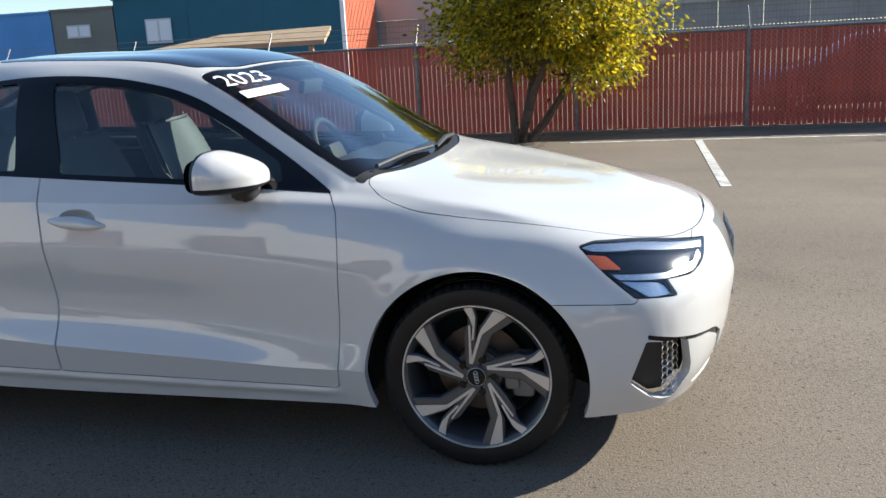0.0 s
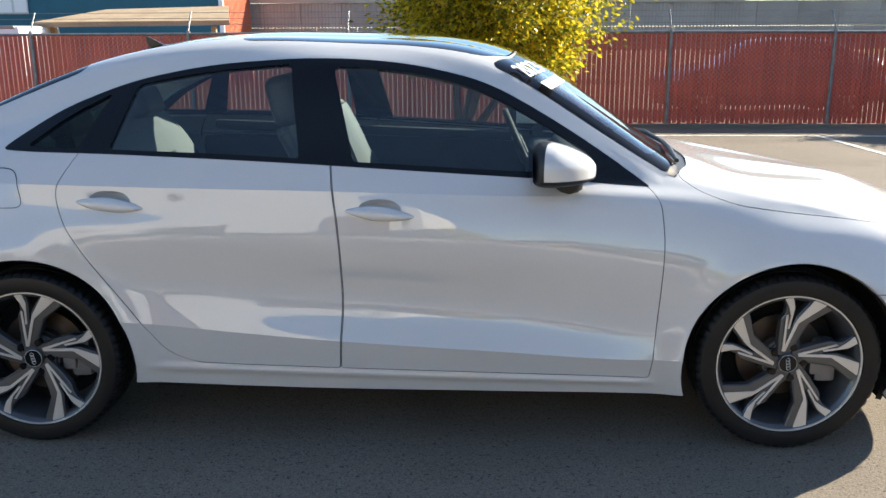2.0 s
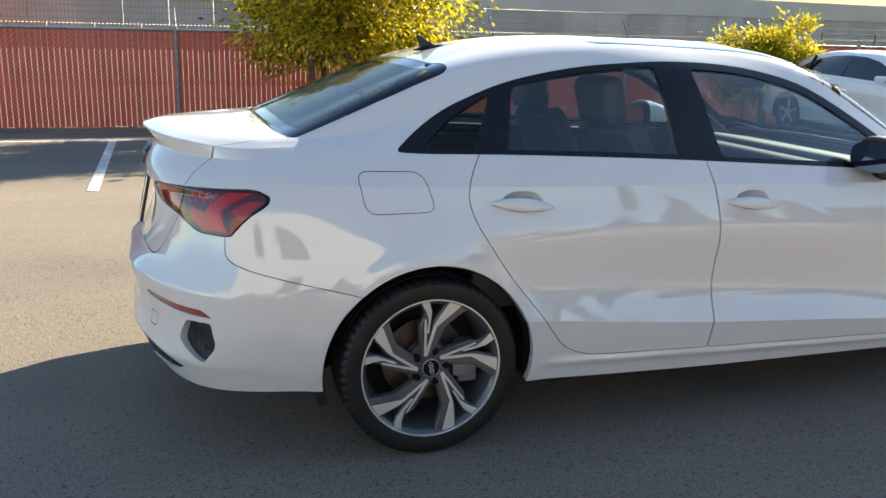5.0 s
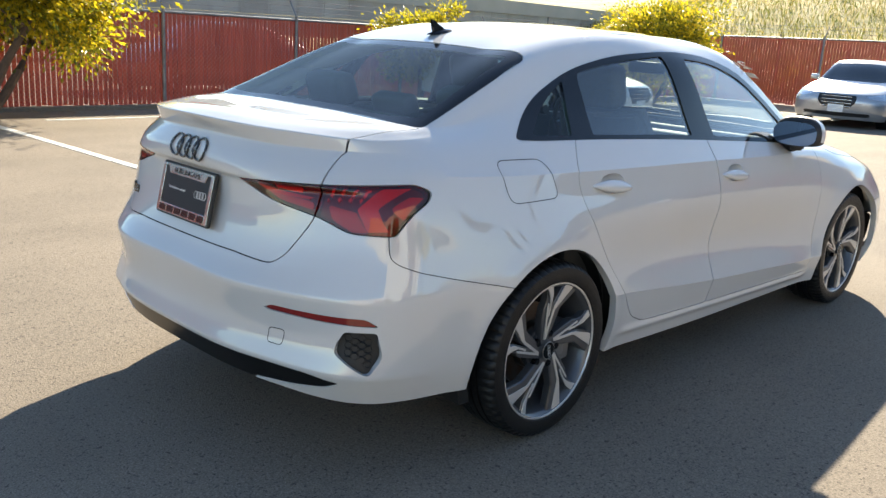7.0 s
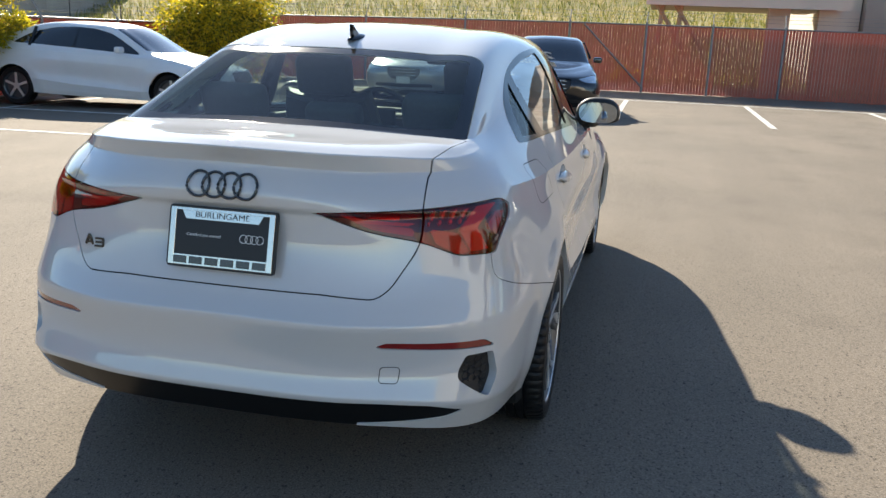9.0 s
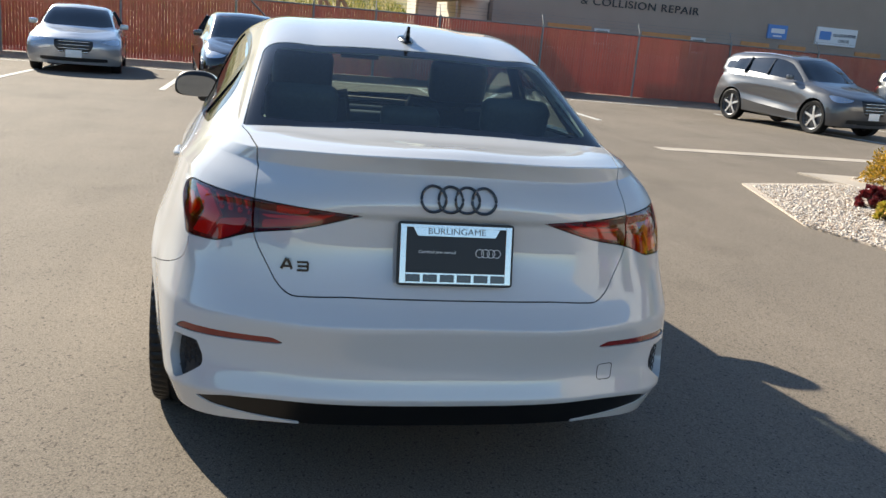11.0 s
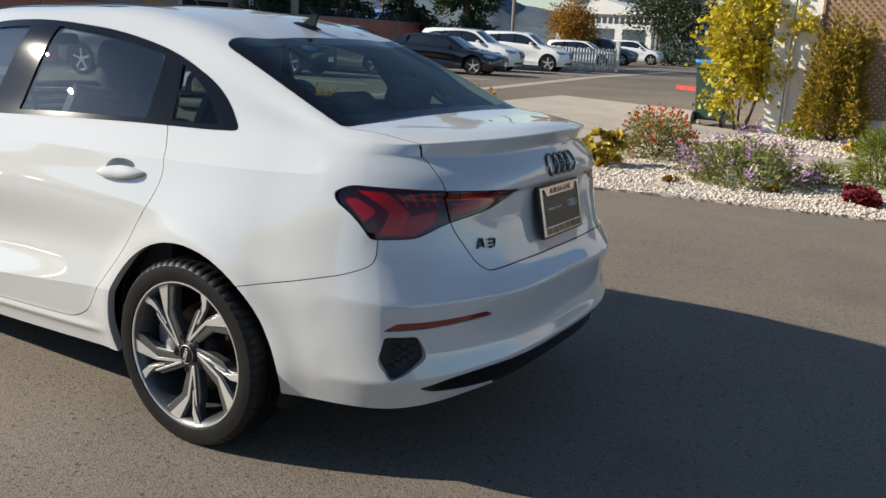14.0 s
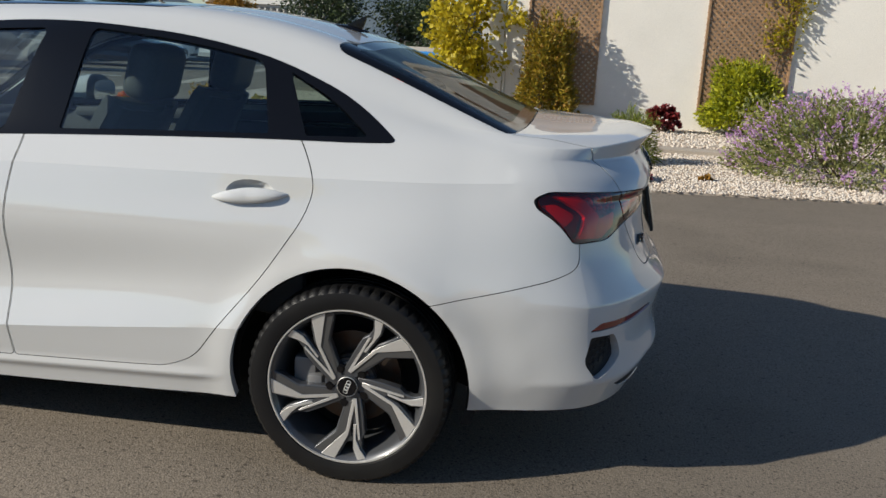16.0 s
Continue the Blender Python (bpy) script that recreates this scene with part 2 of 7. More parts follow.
class Skin:
    """A triangle mesh with smooth normals that can be cut cleanly along a field."""

    def __init__(self, v, n, f):
        self.v, self.n, self.f = np.asarray(v, float), np.asarray(n, float), np.asarray(f, int).reshape(-1, 3)

    def tidy(self):
        used = np.zeros(len(self.v), bool)
        used[self.f] = True
        idx = np.cumsum(used) - 1
        return Skin(self.v[used], self.n[used], idx[self.f])

    def cut(self, d):
        """Two skins: where the field d is below zero, and the rest."""
        d = np.where(np.abs(d) < 1e-6, 1e-6, d)
        neg = d < 0
        c = neg[self.f].sum(1)
        low, high = list(self.f[c == 3]), list(self.f[c == 0])
        v, n, made = list(self.v), list(self.n), {}

        def mid(a, b):
            k = (a, b) if a < b else (b, a)
            if k not in made:
                t = d[a] / (d[a] - d[b])
                m = self.n[a] * (1 - t) + self.n[b] * t
                made[k] = len(v)
                v.append(self.v[a] * (1 - t) + self.v[b] * t)
                n.append(m / (np.linalg.norm(m) + 1e-12))
            return made[k]
        for tri in self.f[(c == 1) | (c == 2)]:
            one = [k for k in range(3) if neg[tri[k]]]
            lone_neg = len(one) == 1
            k = one[0] if lone_neg else [k for k in range(3) if not neg[tri[k]]][0]
            a, b, e = tri[k], tri[(k + 1) % 3], tri[(k + 2) % 3]
            ab, ae = mid(a, b), mid(a, e)
            (low if lone_neg else high).append((a, ab, ae))
            (high if lone_neg else low).extend([(ab, b, e), (ab, e, ae)])
        v, n = np.array(v), np.array(n)
        return Skin(v, n, np.array(low, int)).tidy(), Skin(v, n, np.array(high, int)).tidy()

    def refine(self, mark):
        """Splits the marked triangles in four, and their neighbours to match."""
        v, n, made = list(self.v), list(self.n), {}

        def key(a, b):
            return (a, b) if a < b else (b, a)
        for t in self.f[mark]:
            for a, b in ((t[0], t[1]), (t[1], t[2]), (t[2], t[0])):
                k = key(a, b)
                if k not in made:
                    m = self.n[a] + self.n[b]
                    made[k] = len(v)
                    v.append((self.v[a] + self.v[b]) / 2)
                    n.append(m / (np.linalg.norm(m) + 1e-12))
        touched = np.zeros(len(self.v), bool)
        if made:
            touched[np.array(list(made)).ravel()] = True
        cand = touched[self.f].sum(1) >= 2
        out = []
        for t in self.f[cand]:
            a, b, c = (int(i) for i in t)
            for _ in range(3):
                ab, bc, ca = made.get(key(a, b)), made.get(key(b, c)), made.get(key(c, a))
                have = [x is not None for x in (ab, bc, ca)]
                if have == [True, True, True]:
                    out += [(a, ab, ca), (ab, b, bc), (ca, bc, c), (ab, bc, ca)]
                    break
                if have == [True, True, False]:
                    out += [(ab, b, bc), (a, ab, bc), (a, bc, c)]
                    break
                if have == [True, False, False]:
                    out += [(a, ab, c), (ab, b, c)]
                    break
                if not any(have):
                    out.append((a, b, c))
                    break
                a, b, c = b, c, a
        return Skin(np.array(v), np.array(n), np.vstack([self.f[~cand], np.array(out, int).reshape(-1, 3)]))

    def islands(self):
        """The connected pieces, each as a skin of its own."""
        lab = np.arange(len(self.v))
        while True:
            low = lab[self.f].min(1)
            nxt = lab.copy()
            np.minimum.at(nxt, self.f.ravel(), np.repeat(low, 3))
            nxt = nxt[nxt]
            if (nxt == lab).all():
                break
            lab = nxt
        which = lab[self.f[:, 0]]
        return [Skin(self.v, self.n, self.f[which == k]).tidy() for k in np.unique(which)]

    def off(self, d):
        return Skin(self.v + self.n * d, self.n, self.f)

    def flipped(self):
        k = np.array([1, -1, 1])
        return Skin(self.v * k, self.n * k, self.f[:, ::-1])

    def plus(self, o):
        return Skin(np.vstack([self.v, o.v]), np.vstack([self.n, o.n]), np.vstack([self.f, o.f + len(self.v)]))

    def put(self, name, mat, parent, label="", lip=0.0, middle=False):
        """Links the skin as one object; lip: how far its border is folded inwards (middle: not along the middle plane)."""
        if not len(self.f):
            return None
        v, n, f = [tuple(p) for p in self.v], [tuple(p) for p in self.n], [tuple(t) for t in self.f]
        if lip:
            rv, rf = self.rim(lip)
            for q in rf:
                if middle and max(abs(rv[i][1]) for i in q) < 1e-4:
                    continue
                a, b, c, d = (np.array(rv[i]) for i in q)
                m = np.cross(c - a, d - b)
                m = m / (np.linalg.norm(m) + 1e-12)
                k = len(v)
                v += [tuple(p) for p in (a, b, c, d)]
                n += [tuple(m)] * 4
                f.append((k, k + 1, k + 2, k + 3))
        return mesh_object(name, v, f, mat, parent, n, True, label)

    def rim(self, depth):
        """The open border folded inwards by depth, as (verts, faces)."""
        seen = {}
        for t in self.f:
            for a, b in ((t[0], t[1]), (t[1], t[2]), (t[2], t[0])):
                seen[(min(a, b), max(a, b))] = None if (min(a, b), max(a, b)) in seen else (a, b)
        vs, fs = [], []
        for e in seen.values():
            if e is not None:
                a, b = e
                k = len(vs)
                vs += [self.v[a], self.v[b], self.v[b] - self.n[b] * depth, self.v[a] - self.n[a] * depth]
                fs.append((k + 1, k, k + 3, k + 2))
        return vs, fs


def spline(knots, pts, creases, samples, ghost=None):
    """A smooth curve through pts; at creases the tangent breaks. ghost: the factors that mirror the ends."""
    pts = np.asarray(pts, float)
    n = len(pts)
    seg = np.diff(pts, axis=0) / np.diff(knots)[:, None]
    left, right = np.zeros_like(pts), np.zeros_like(pts)
    for i in range(1, n - 1):
        h0, h1 = knots[i] - knots[i - 1], knots[i + 1] - knots[i]
        if i in creases:
            left[i], right[i] = seg[i - 1], seg[i]
        else:
            left[i] = right[i] = (seg[i - 1] * h1 + seg[i] * h0) / (h0 + h1)
    right[0], left[-1] = seg[0], seg[-1]
    if ghost is not None:
        g = np.asarray(ghost, float)
        if g[0]:
            right[0] = (pts[1] - pts[1] * (1, -1, 1)) / (2 * (knots[1] - knots[0]))
        if g[1]:
            left[-1] = (pts[-2] * (1, -1, 1) - pts[-2]) / (2 * (knots[-1] - knots[-2]))
    out = []
    for s in samples:
        i = min(max(np.searchsorted(knots, s, side='right') - 1, 0), n - 2)
        h = knots[i + 1] - knots[i]
        t = (s - knots[i]) / h
        out.append((2 * t**3 - 3 * t**2 + 1) * pts[i] + (t**3 - 2 * t**2 + t) * h * right[i] + (3 * t**2 - 2 * t**3) * pts[i + 1] + (t**3 - t**2) * h * left[i + 1])
    return np.array(out)


# ---- the white saloon: its body ----
# Stations along the car, from the middle of the nose round the flank to the middle of the tail.
KNOTS = np.array([0, 0.46, 0.92, 1.50, 1.95, 2.60, 3.13, 3.98, 4.55, 4.90, 5.30, 5.76])
# Guides from the sill up to the middle line: (x, y, z) at each station.
GUIDES = [
    # lower edge
    [(2.10, 0, .20), (2.06, .45, .20), (1.87, .79, .195), (1.318, .865, .19), (.87, .850, .198), (.28, .852, .205), (-.25, .852, .210), (-1.1, .84, .232), (-1.6, .815, .250), (-2.02, .742, .268), (-2.205, .45, .293), (-2.245, 0, .297)],
    # sill shoulder, bumper foot
    [(2.15, 0, .31), (2.11, .45, .31), (1.91, .825, .305), (1.318, .890, .285), (.87, .868, .262), (.28, .872, .278), (-.25, .872, .292), (-1.1, .862, .320), (-1.6, .842, .345), (-2.055, .772, .365), (-2.246, .46, .388), (-2.290, 0, .392)],
    # lower crease
    [(2.18, 0, .45), (2.135, .45, .45), (1.92, .835, .44), (1.318, .903, .36), (.87, .890, .338), (.28, .895, .370), (-.25, .895, .403), (-1.1, .884, .475), (-1.6, .862, .500), (-2.03, .776, .475), (-2.226, .45, .462), (-2.270, 0, .462)],
    # hollow above it, bumper crest
    [(2.19, 0, .575), (2.14, .45, .575), (1.90, .825, .575), (1.318, .905, .555), (.87, .873, .434), (.28, .851, .472), (-.25, .850, .522), (-1.1, .870, .590), (-1.6, .870, .615), (-2.02, .772, .600), (-2.250, .45, .605), (-2.290, 0, .610)],
    # mid flank, top of the bumper shelf
    [(2.165, 0, .655), (2.105, .45, .655), (1.85, .795, .665), (1.318, .888, .690), (.87, .872, .715), (.28, .876, .752), (-.25, .876, .768), (-1.1, .868, .775), (-1.6, .850, .720), (-1.985, .748, .720), (-2.200, .45, .672), (-2.240, 0, .668)],
    # handle height
    [(2.12, 0, .715), (2.055, .43, .715), (1.78, .760, .740), (1.318, .850, .780), (.87, .852, .800), (.28, .862, .825), (-.25, .862, .845), (-1.1, .843, .860), (-1.6, .806, .870), (-1.945, .728, .885), (-2.165, .45, .880), (-2.200, 0, .880)],
    # shoulder line
    [(2.06, 0, .745), (1.995, .40, .748), (1.70, .720, .782), (1.318, .790, .838), (.90, .808, .885), (.28, .838, .900), (-.25, .844, .915), (-1.1, .828, .931), (-1.6, .782, .942), (-1.90, .708, .955), (-2.152, .43, .946), (-2.216, 0, .946)],
    # foot of the side windows
    [(2.00, 0, .770), (1.92, .37, .775), (1.60, .680, .818), (1.25, .762, .875), (.885, .752, .920), (.28, .786, .958), (-.25, .792, .996), (-1.1, .757, 1.030), (-1.6, .690, 1.040), (-1.872, .655, 1.015), (-2.094, .41, 1.012), (-2.176, 0, 1.024)],
    # head of the side windows
    [(1.92, 0, .796), (1.83, .33, .803), (1.49, .62, .850), (1.18, .712, .900), (.885, .722, .942), (.28, .618, 1.265), (-.25, .598, 1.350), (-1.1, .602, 1.222), (-1.56, .632, 1.082), (-1.88, .622, 1.048), (-2.116, .395, 1.062), (-2.218, 0, 1.076)],
    # edge of windscreen, roof panel and back window
    [(1.8, 0, .838), (1.7, .28, .845), (1.4, .53, .885), (1.14, .63, .922), (.915, .705, .953), (.292, .578, 1.314), (-.25, .540, 1.384), (-1.12, .535, 1.312), (-1.735, .593, 1.080), (-1.885, .57, 1.068), (-2.07, .36, 1.076), (-2.165, 0, 1.090)],
    # half-way in
    [(1.65, 0, .862), (1.55, .2, .868), (1.28, .35, .905), (1.12, .40, .938), (.985, .42, .965), (.325, .34, 1.360), (-.25, .30, 1.414), (-1.12, .32, 1.344), (-1.76, .36, 1.093), (-1.89, .34, 1.083), (-2.04, .22, 1.086), (-2.13, 0, 1.094)],
    # middle line
    [(1.5, 0, .882), (1.42, 0, .892), (1.23, 0, .918), (1.10, 0, .945), (1.02, 0, .968), (.342, 0, 1.376), (-.25, 0, 1.426), (-1.12, 0, 1.356), (-1.775, 0, 1.097), (-1.90, 0, 1.088), (-2.03, 0, 1.090), (-2.10, 0, 1.094)],
]
TOP_BREAKS = {8: (4,), 9: (4, 8), 10: (4, 8), 11: (4, 8)}     # where windscreen meets bonnet and back window meets boot
FOLDS = {2: (0.9, 4.3), 6: (2.3, 4.75)}        # guides that are sharp folds, and between which stations
AXLE_X, AXLE_Z, ARCH_R = 1.320, 0.315, 0.370


def body_skin(nu=230, per=(9, 10, 8, 9, 9, 12, 9, 12, 9, 10, 8)):
    us = np.linspace(KNOTS[0], KNOTS[-1], nu)
    us = np.unique(np.concatenate([us, KNOTS]))
    curves = np.array([spline(KNOTS, g, TOP_BREAKS.get(i, ()), us, (1, 1)) for i, g in enumerate(GUIDES)])
    rows = []
    for j in range(len(us)):
        c = curves[:, j]
        k = np.concatenate([[0], np.cumsum(np.linalg.norm(np.diff(c, axis=0), axis=1) + 0.012)])
        vs = np.concatenate([np.linspace(k[i], k[i + 1], per[i], endpoint=False) for i in range(len(per))] + [[k[-1]]])
        u = us[j]
        rows.append(spline(k, c, [i for i, (a, b) in FOLDS.items() if a < u < b] if u < 4.75 else (1, 3, 7, 8), vs, (0, 1)))
    # each fold is a doubled row, so that the surfaces meet in a sharp line
    starts = np.concatenate([[0], np.cumsum(per)])
    cuts = [int(starts[i]) for i in sorted(FOLDS)]
    g = np.insert(np.array(rows), [c for c in cuts], np.array(rows)[:, cuts], axis=1)
    seg_at = [0] + [c + i + 1 for i, c in enumerate(cuts)] + [g.shape[1]]
    # the wheel arches stand a little proud
    for ax in (AXLE_X, -AXLE_X):
        r = np.hypot(g[..., 0] - ax, g[..., 2] - AXLE_Z)
        w = np.exp(-((r - 0.375) / 0.055) ** 2) * (g[..., 2] < 0.86) * (g[..., 1] > 0.5)
        g[..., 1] += 0.012 * w
    # the sill stands out under the doors
    zs = np.interp(-g[..., 0], [-.87, -.28, .25, .85], [.247, .263, .277, .293])
    w = np.exp(-((g[..., 2] - zs) / 0.014) ** 2) * np.clip((0.90 - np.abs(g[..., 0] + 0.02)) / 0.08, 0, 1) * (g[..., 1] > 0.5)
    g[..., 1] += 0.011 * w
    # the tail face steps in under the ledge above the number plate and lamps
    z = g[..., 2]
    step = np.clip((0.912 - z) / 0.016, 0, 1) * np.clip((z - 0.70) / 0.12, 0, 1) * np.clip((-1.96 - g[..., 0]) / 0.10, 0, 1)
    g[..., 0] += 0.014 * step * (g[..., 1] < 0.72)
    a, b = g.shape[:2]
    du = np.gradient(g, axis=0)
    dv = np.concatenate([np.gradient(g[:, p:q], axis=1, edge_order=2) for p, q in zip(seg_at, seg_at[1:])], axis=1)
    for i, c in enumerate(seg_at[1:-1]):
        lo, hi = FOLDS[sorted(FOLDS)[i]]
        soft_rows = ~((us > lo) & (us < hi) & (us < 4.75))
        mean = dv[:, c - 1] / (np.linalg.norm(dv[:, c - 1], axis=1, keepdims=True) + 1e-12) + dv[:, c] / (np.linalg.norm(dv[:, c], axis=1, keepdims=True) + 1e-12)
        dv[soft_rows, c - 1] = mean[soft_rows]
        dv[soft_rows, c] = mean[soft_rows]
    # across the middle plane the surface is mirrored
    n = np.cross(du, dv)
    n /= np.linalg.norm(n, axis=-1, keepdims=True) + 1e-12
    n[:, -1, 1] = 0
    n[0, :, 1] = 0
    n[-1, :, 1] = 0
    n /= np.linalg.norm(n, axis=-1, keepdims=True) + 1e-12
    if n[a // 2, 20, 1] < 0:
        n = -n
    idx = np.arange(a * b).reshape(a, b)
    q = np.stack([idx[:-1, :-1], idx[1:, :-1], idx[1:, 1:], idx[:-1, 1:]], -1).reshape(-1, 4)
    f = np.concatenate([q[:, [0, 1, 2]], q[:, [0, 2, 3]]])
    v, n = g.reshape(-1, 3), n.reshape(-1, 3)
    e1, e2 = v[f[:, 1]] - v[f[:, 0]], v[f[:, 2]] - v[f[:, 0]]
    fn = np.cross(e1, e2)
    ok = np.linalg.norm(fn, axis=1) > 1e-9
    turn = (fn * n[f[:, 0]]).sum(1) < 0
    f[turn] = f[turn][:, ::-1]
    return Skin(v, n, f[ok])


# ---- the white saloon: panels cut from the body ----
def side_field(poly, x0=-9, x1=9, y0=0.3):
    def f(v):
        return np.where((v[:, 0] > x0) & (v[:, 0] < x1) & (v[:, 1] > y0), inside(poly, v[:, [0, 2]]), 1.0)
    return f


def tail_field(poly):
    def f(v):
        return np.where(v[:, 0] < -1.70, inside(poly, v[:, [1, 2]]), 1.0)
    return f


def top_field(poly, z0):
    def f(v):
        return np.where(v[:, 2] > z0, inside(poly, v[:, :2]), 1.0)
    return f


car = tagged(new("saloon_car"), "white compact saloon car with black trim parked on the asphalt lot", "car")
seams = []


def take(rest, field, gap=0.0015, deep=0.006, rounds=1):
    """Cuts a panel out of rest along the field, with a recessed gap round it. Returns the panel and the rest."""
    for k in range(rounds):
        d = np.abs(field(rest.v))[rest.f].min(1)
        rest = rest.refine(d < 0.022 / 2 ** k)
    panel, out = rest.cut(field(rest.v) + gap)
    if gap:
        d = field(out.v)
        strip, out = out.cut(d - gap)
        seams.append(strip.off(-deep))
    return panel, out


def both(skin_half, name, mat, label="", lip=0.012):
    """The panel on either flank, its border folded inwards."""
    made = [s.put(name, mat, car, label, lip) for s in (skin_half, skin_half.flipped())]
    return [m for m in made if m is not None]


def whole(skin_half, name, mat, label="", lip=0.012):
    """A panel that reaches across the middle line."""
    return skin_half.plus(skin_half.flipped()).put(name, mat, car, label, lip, True)


def line_on(skin, field, half):
    """The strip of skin that lies within half of the field's zero line."""
    for k in range(2):
        skin = skin.refine(np.abs(field(skin.v))[skin.f].min(1) < 0.022 / 2 ** k)
    out = skin.cut(field(skin.v) + half)[1]
    return out.cut(field(out.v) - half)[0]


rest = body_skin()
for ax in (AXLE_X, -AXLE_X):
    rest = rest.cut(np.where((rest.v[:, 1] > 0.45) & (rest.v[:, 2] < 0.85),
                             np.hypot(rest.v[:, 0] - ax, rest.v[:, 2] - AXLE_Z) - ARCH_R, 1.0))[1]

# side windows
DLO = outline([(-1.418, 1.040, .03), (-1.322, 1.112, .1), (-1.212, 1.178, .15), (-.993, 1.265, .2), (-.706, 1.323, .2), (-.32, 1.349, .3), (-.002, 1.330, .3), (.276, 1.266, .2),
               (.472, 1.161, .15), (.668, 1.038, .1), (.838, .917, .012), (.429, .950, .2), (.064, .974, .2), (-.301, .998, .2), (-.61, 1.014, .2), (-1.007, 1.030, .2), (-1.30, 1.034, .1)])
GLASS_F = outline([(-.172, 1.006, .01), (-.250, 1.318, .02), (-.002, 1.303, .2), (.262, 1.238, .2), (.452, 1.136, .1), (.640, 1.020, .02), (.655, .957, .01), (.43, .968, .1), (.063, .992, .1)])
GLASS_R = outline([(-1.022, 1.045, .01), (-.955, 1.255, .03), (-.69, 1.302, .2), (-.40, 1.326, .02), (-.358, 1.018, .01), (-.62, 1.032, .1)])
GLASS_Q = outline([(-1.325, 1.052, .015), (-1.20, 1.148, .1), (-1.045, 1.226, .012), (-1.136, 1.046, .01)])
dlo, rest = take(rest, side_field(DLO), 0.0, rounds=2)
gf, dlo = take(dlo, side_field(GLASS_F), 0.0)
gr, dlo = take(dlo, side_field(GLASS_R), 0.0)
gq, dlo = take(dlo, side_field(GLASS_Q), 0.0)
both(dlo.off(0.001), "window_surround", M_gloss_black, "gloss black window surround and pillars", 0.018)
both(gf.off(-0.004), "front_side_window", M_glass, "lightly tinted side window", 0)
both(gr.off(-0.004), "rear_side_window", M_glass, "lightly tinted side window", 0)
both(gq.off(-0.004), "quarter_window", M_rear_glass, "small tinted quarter window", 0)

# lamps at the back
LAMP = outline([(.262, .904, .004), (.40, .914, .1), (.56, .920, .1), (.735, .932, .012), (.757, .912, .012), (.764, .880, .012), (.746, .784, .008), (.655, .787, .02), (.565, .828, .05), (.42, .856, .05)])
LID_FACE = outline([(-.2, .678), (.30, .680), (.452, .672, .05), (.488, .700, .05), (.562, .828, .05), (.552, .97, .05), (.543, 1.03), (.543, 1.2), (-.2, 1.2)], 0.002)


def lid_field(v):
    x, y, z = v.T
    deck = np.maximum(y - np.interp(-x, [1.755, 2.04], [.600, .543]), x + 1.79 - 0.04 * (np.clip(y, 0, 0.7) / 0.6) ** 4)
    return np.where(x < -1.6, np.where((z > 1.0), deck, inside(LID_FACE, v[:, [1, 2]])), 1.0)


lamp, rest = take(rest, tail_field(LAMP), 0.0016, 0.01, rounds=2)
lamp_in, lamp_out = lamp.cut(lid_field(lamp.v) + 0.003)
lamp_out = lamp_out.cut(-(lid_field(lamp_out.v) - 0.003))[0]
# back window, windscreen, roof
RGLASS = outline([(-1.208, -.2), (-1.20, .30, .2), (-1.165, .536, .05), (-1.46, .570, .2), (-1.748, .599, .03), (-1.784, .40, .1), (-1.788, -.2)], 0.002)
RGLASS_IN = outline([(-1.262, -.2), (-1.255, .30, .2), (-1.225, .495, .03), (-1.46, .525, .2), (-1.705, .548, .03), (-1.735, .40, .1), (-1.738, -.2)], 0.002)
SHIELD = outline([(.425, -.2), (.405, .25, .1), (.362, .45, .1), (.298, .575, .03), (.62, .652, .2), (.905, .708, .02), (.985, .52, .1), (1.025, .25, .1), (1.04, -.2)], 0.002)
SHIELD_IN = outline([(.47, -.2), (.45, .25, .1), (.41, .43, .1), (.36, .545, .03), (.62, .615, .2), (.85, .665, .02), (.93, .50, .1), (.97, .25, .1), (.985, -.2)], 0.002)
SUNROOF = outline([(.412, -.2), (.392, .25, .1), (.348, .44, .1), (.272, .532, .04), (-.25, .503, .2), (-.60, .490, .05), (-.625, .3, .1), (-.632, -.2)], 0.002)
rg, rest = take(rest, top_field(RGLASS, 1.0), 0.0015, 0.006)
rgi, rg = take(rg, top_field(RGLASS_IN, 1.0), 0.0)
ws, rest = take(rest, top_field(SHIELD, 0.9), 0.0015, 0.006)
wsi, ws = take(ws, top_field(SHIELD_IN, 0.9), 0.0)
sr, rest = take(rest, top_field(SUNROOF, 1.2), 0.003, 0.008)
whole(rg.off(-.002), "back_window_border", M_gloss_black, "black border of the back window", 0)
whole(rgi.off(-.002), "back_window", M_rear_glass, "dark tinted back window", 0)
whole(ws.off(-.002), "windscreen_border", M_gloss_black, "black border of the windscreen", 0)
windscreen = whole(wsi.off(-.002), "windscreen", M_shield, "clear windscreen", 0)
whole(sr.off(.001), "roof_window", M_sunroof, "black glass roof panel", 0.008)

# bonnet and cowl
BONNET = outline([(1.075, -.2), (1.06, .30, .1), (1.005, .56, .1), (.940, .700, .03), (1.01, .770, .06), (1.112, .802, .1), (1.25, .800, .1), (1.40, .789, .1), (1.54, .782, .1), (1.69, .748, .06),
                  (1.84, .690, .1), (1.955, .59, .1), (2.035, .44, .1), (2.07, .25, .1), (2.082, -.2)], 0.002)
COWL = outline([(1.00, -.2), (.995, .30), (.94, .56), (.90, .71, .01), (.932, .715, .01), (1.008, .57, .1), (1.064, .30), (1.08, -.2)], 0.002)
bonnet, rest = take(rest, top_field(BONNET, 0.69))
cowl, rest = take(rest, top_field(COWL, 0.88), 0.0)
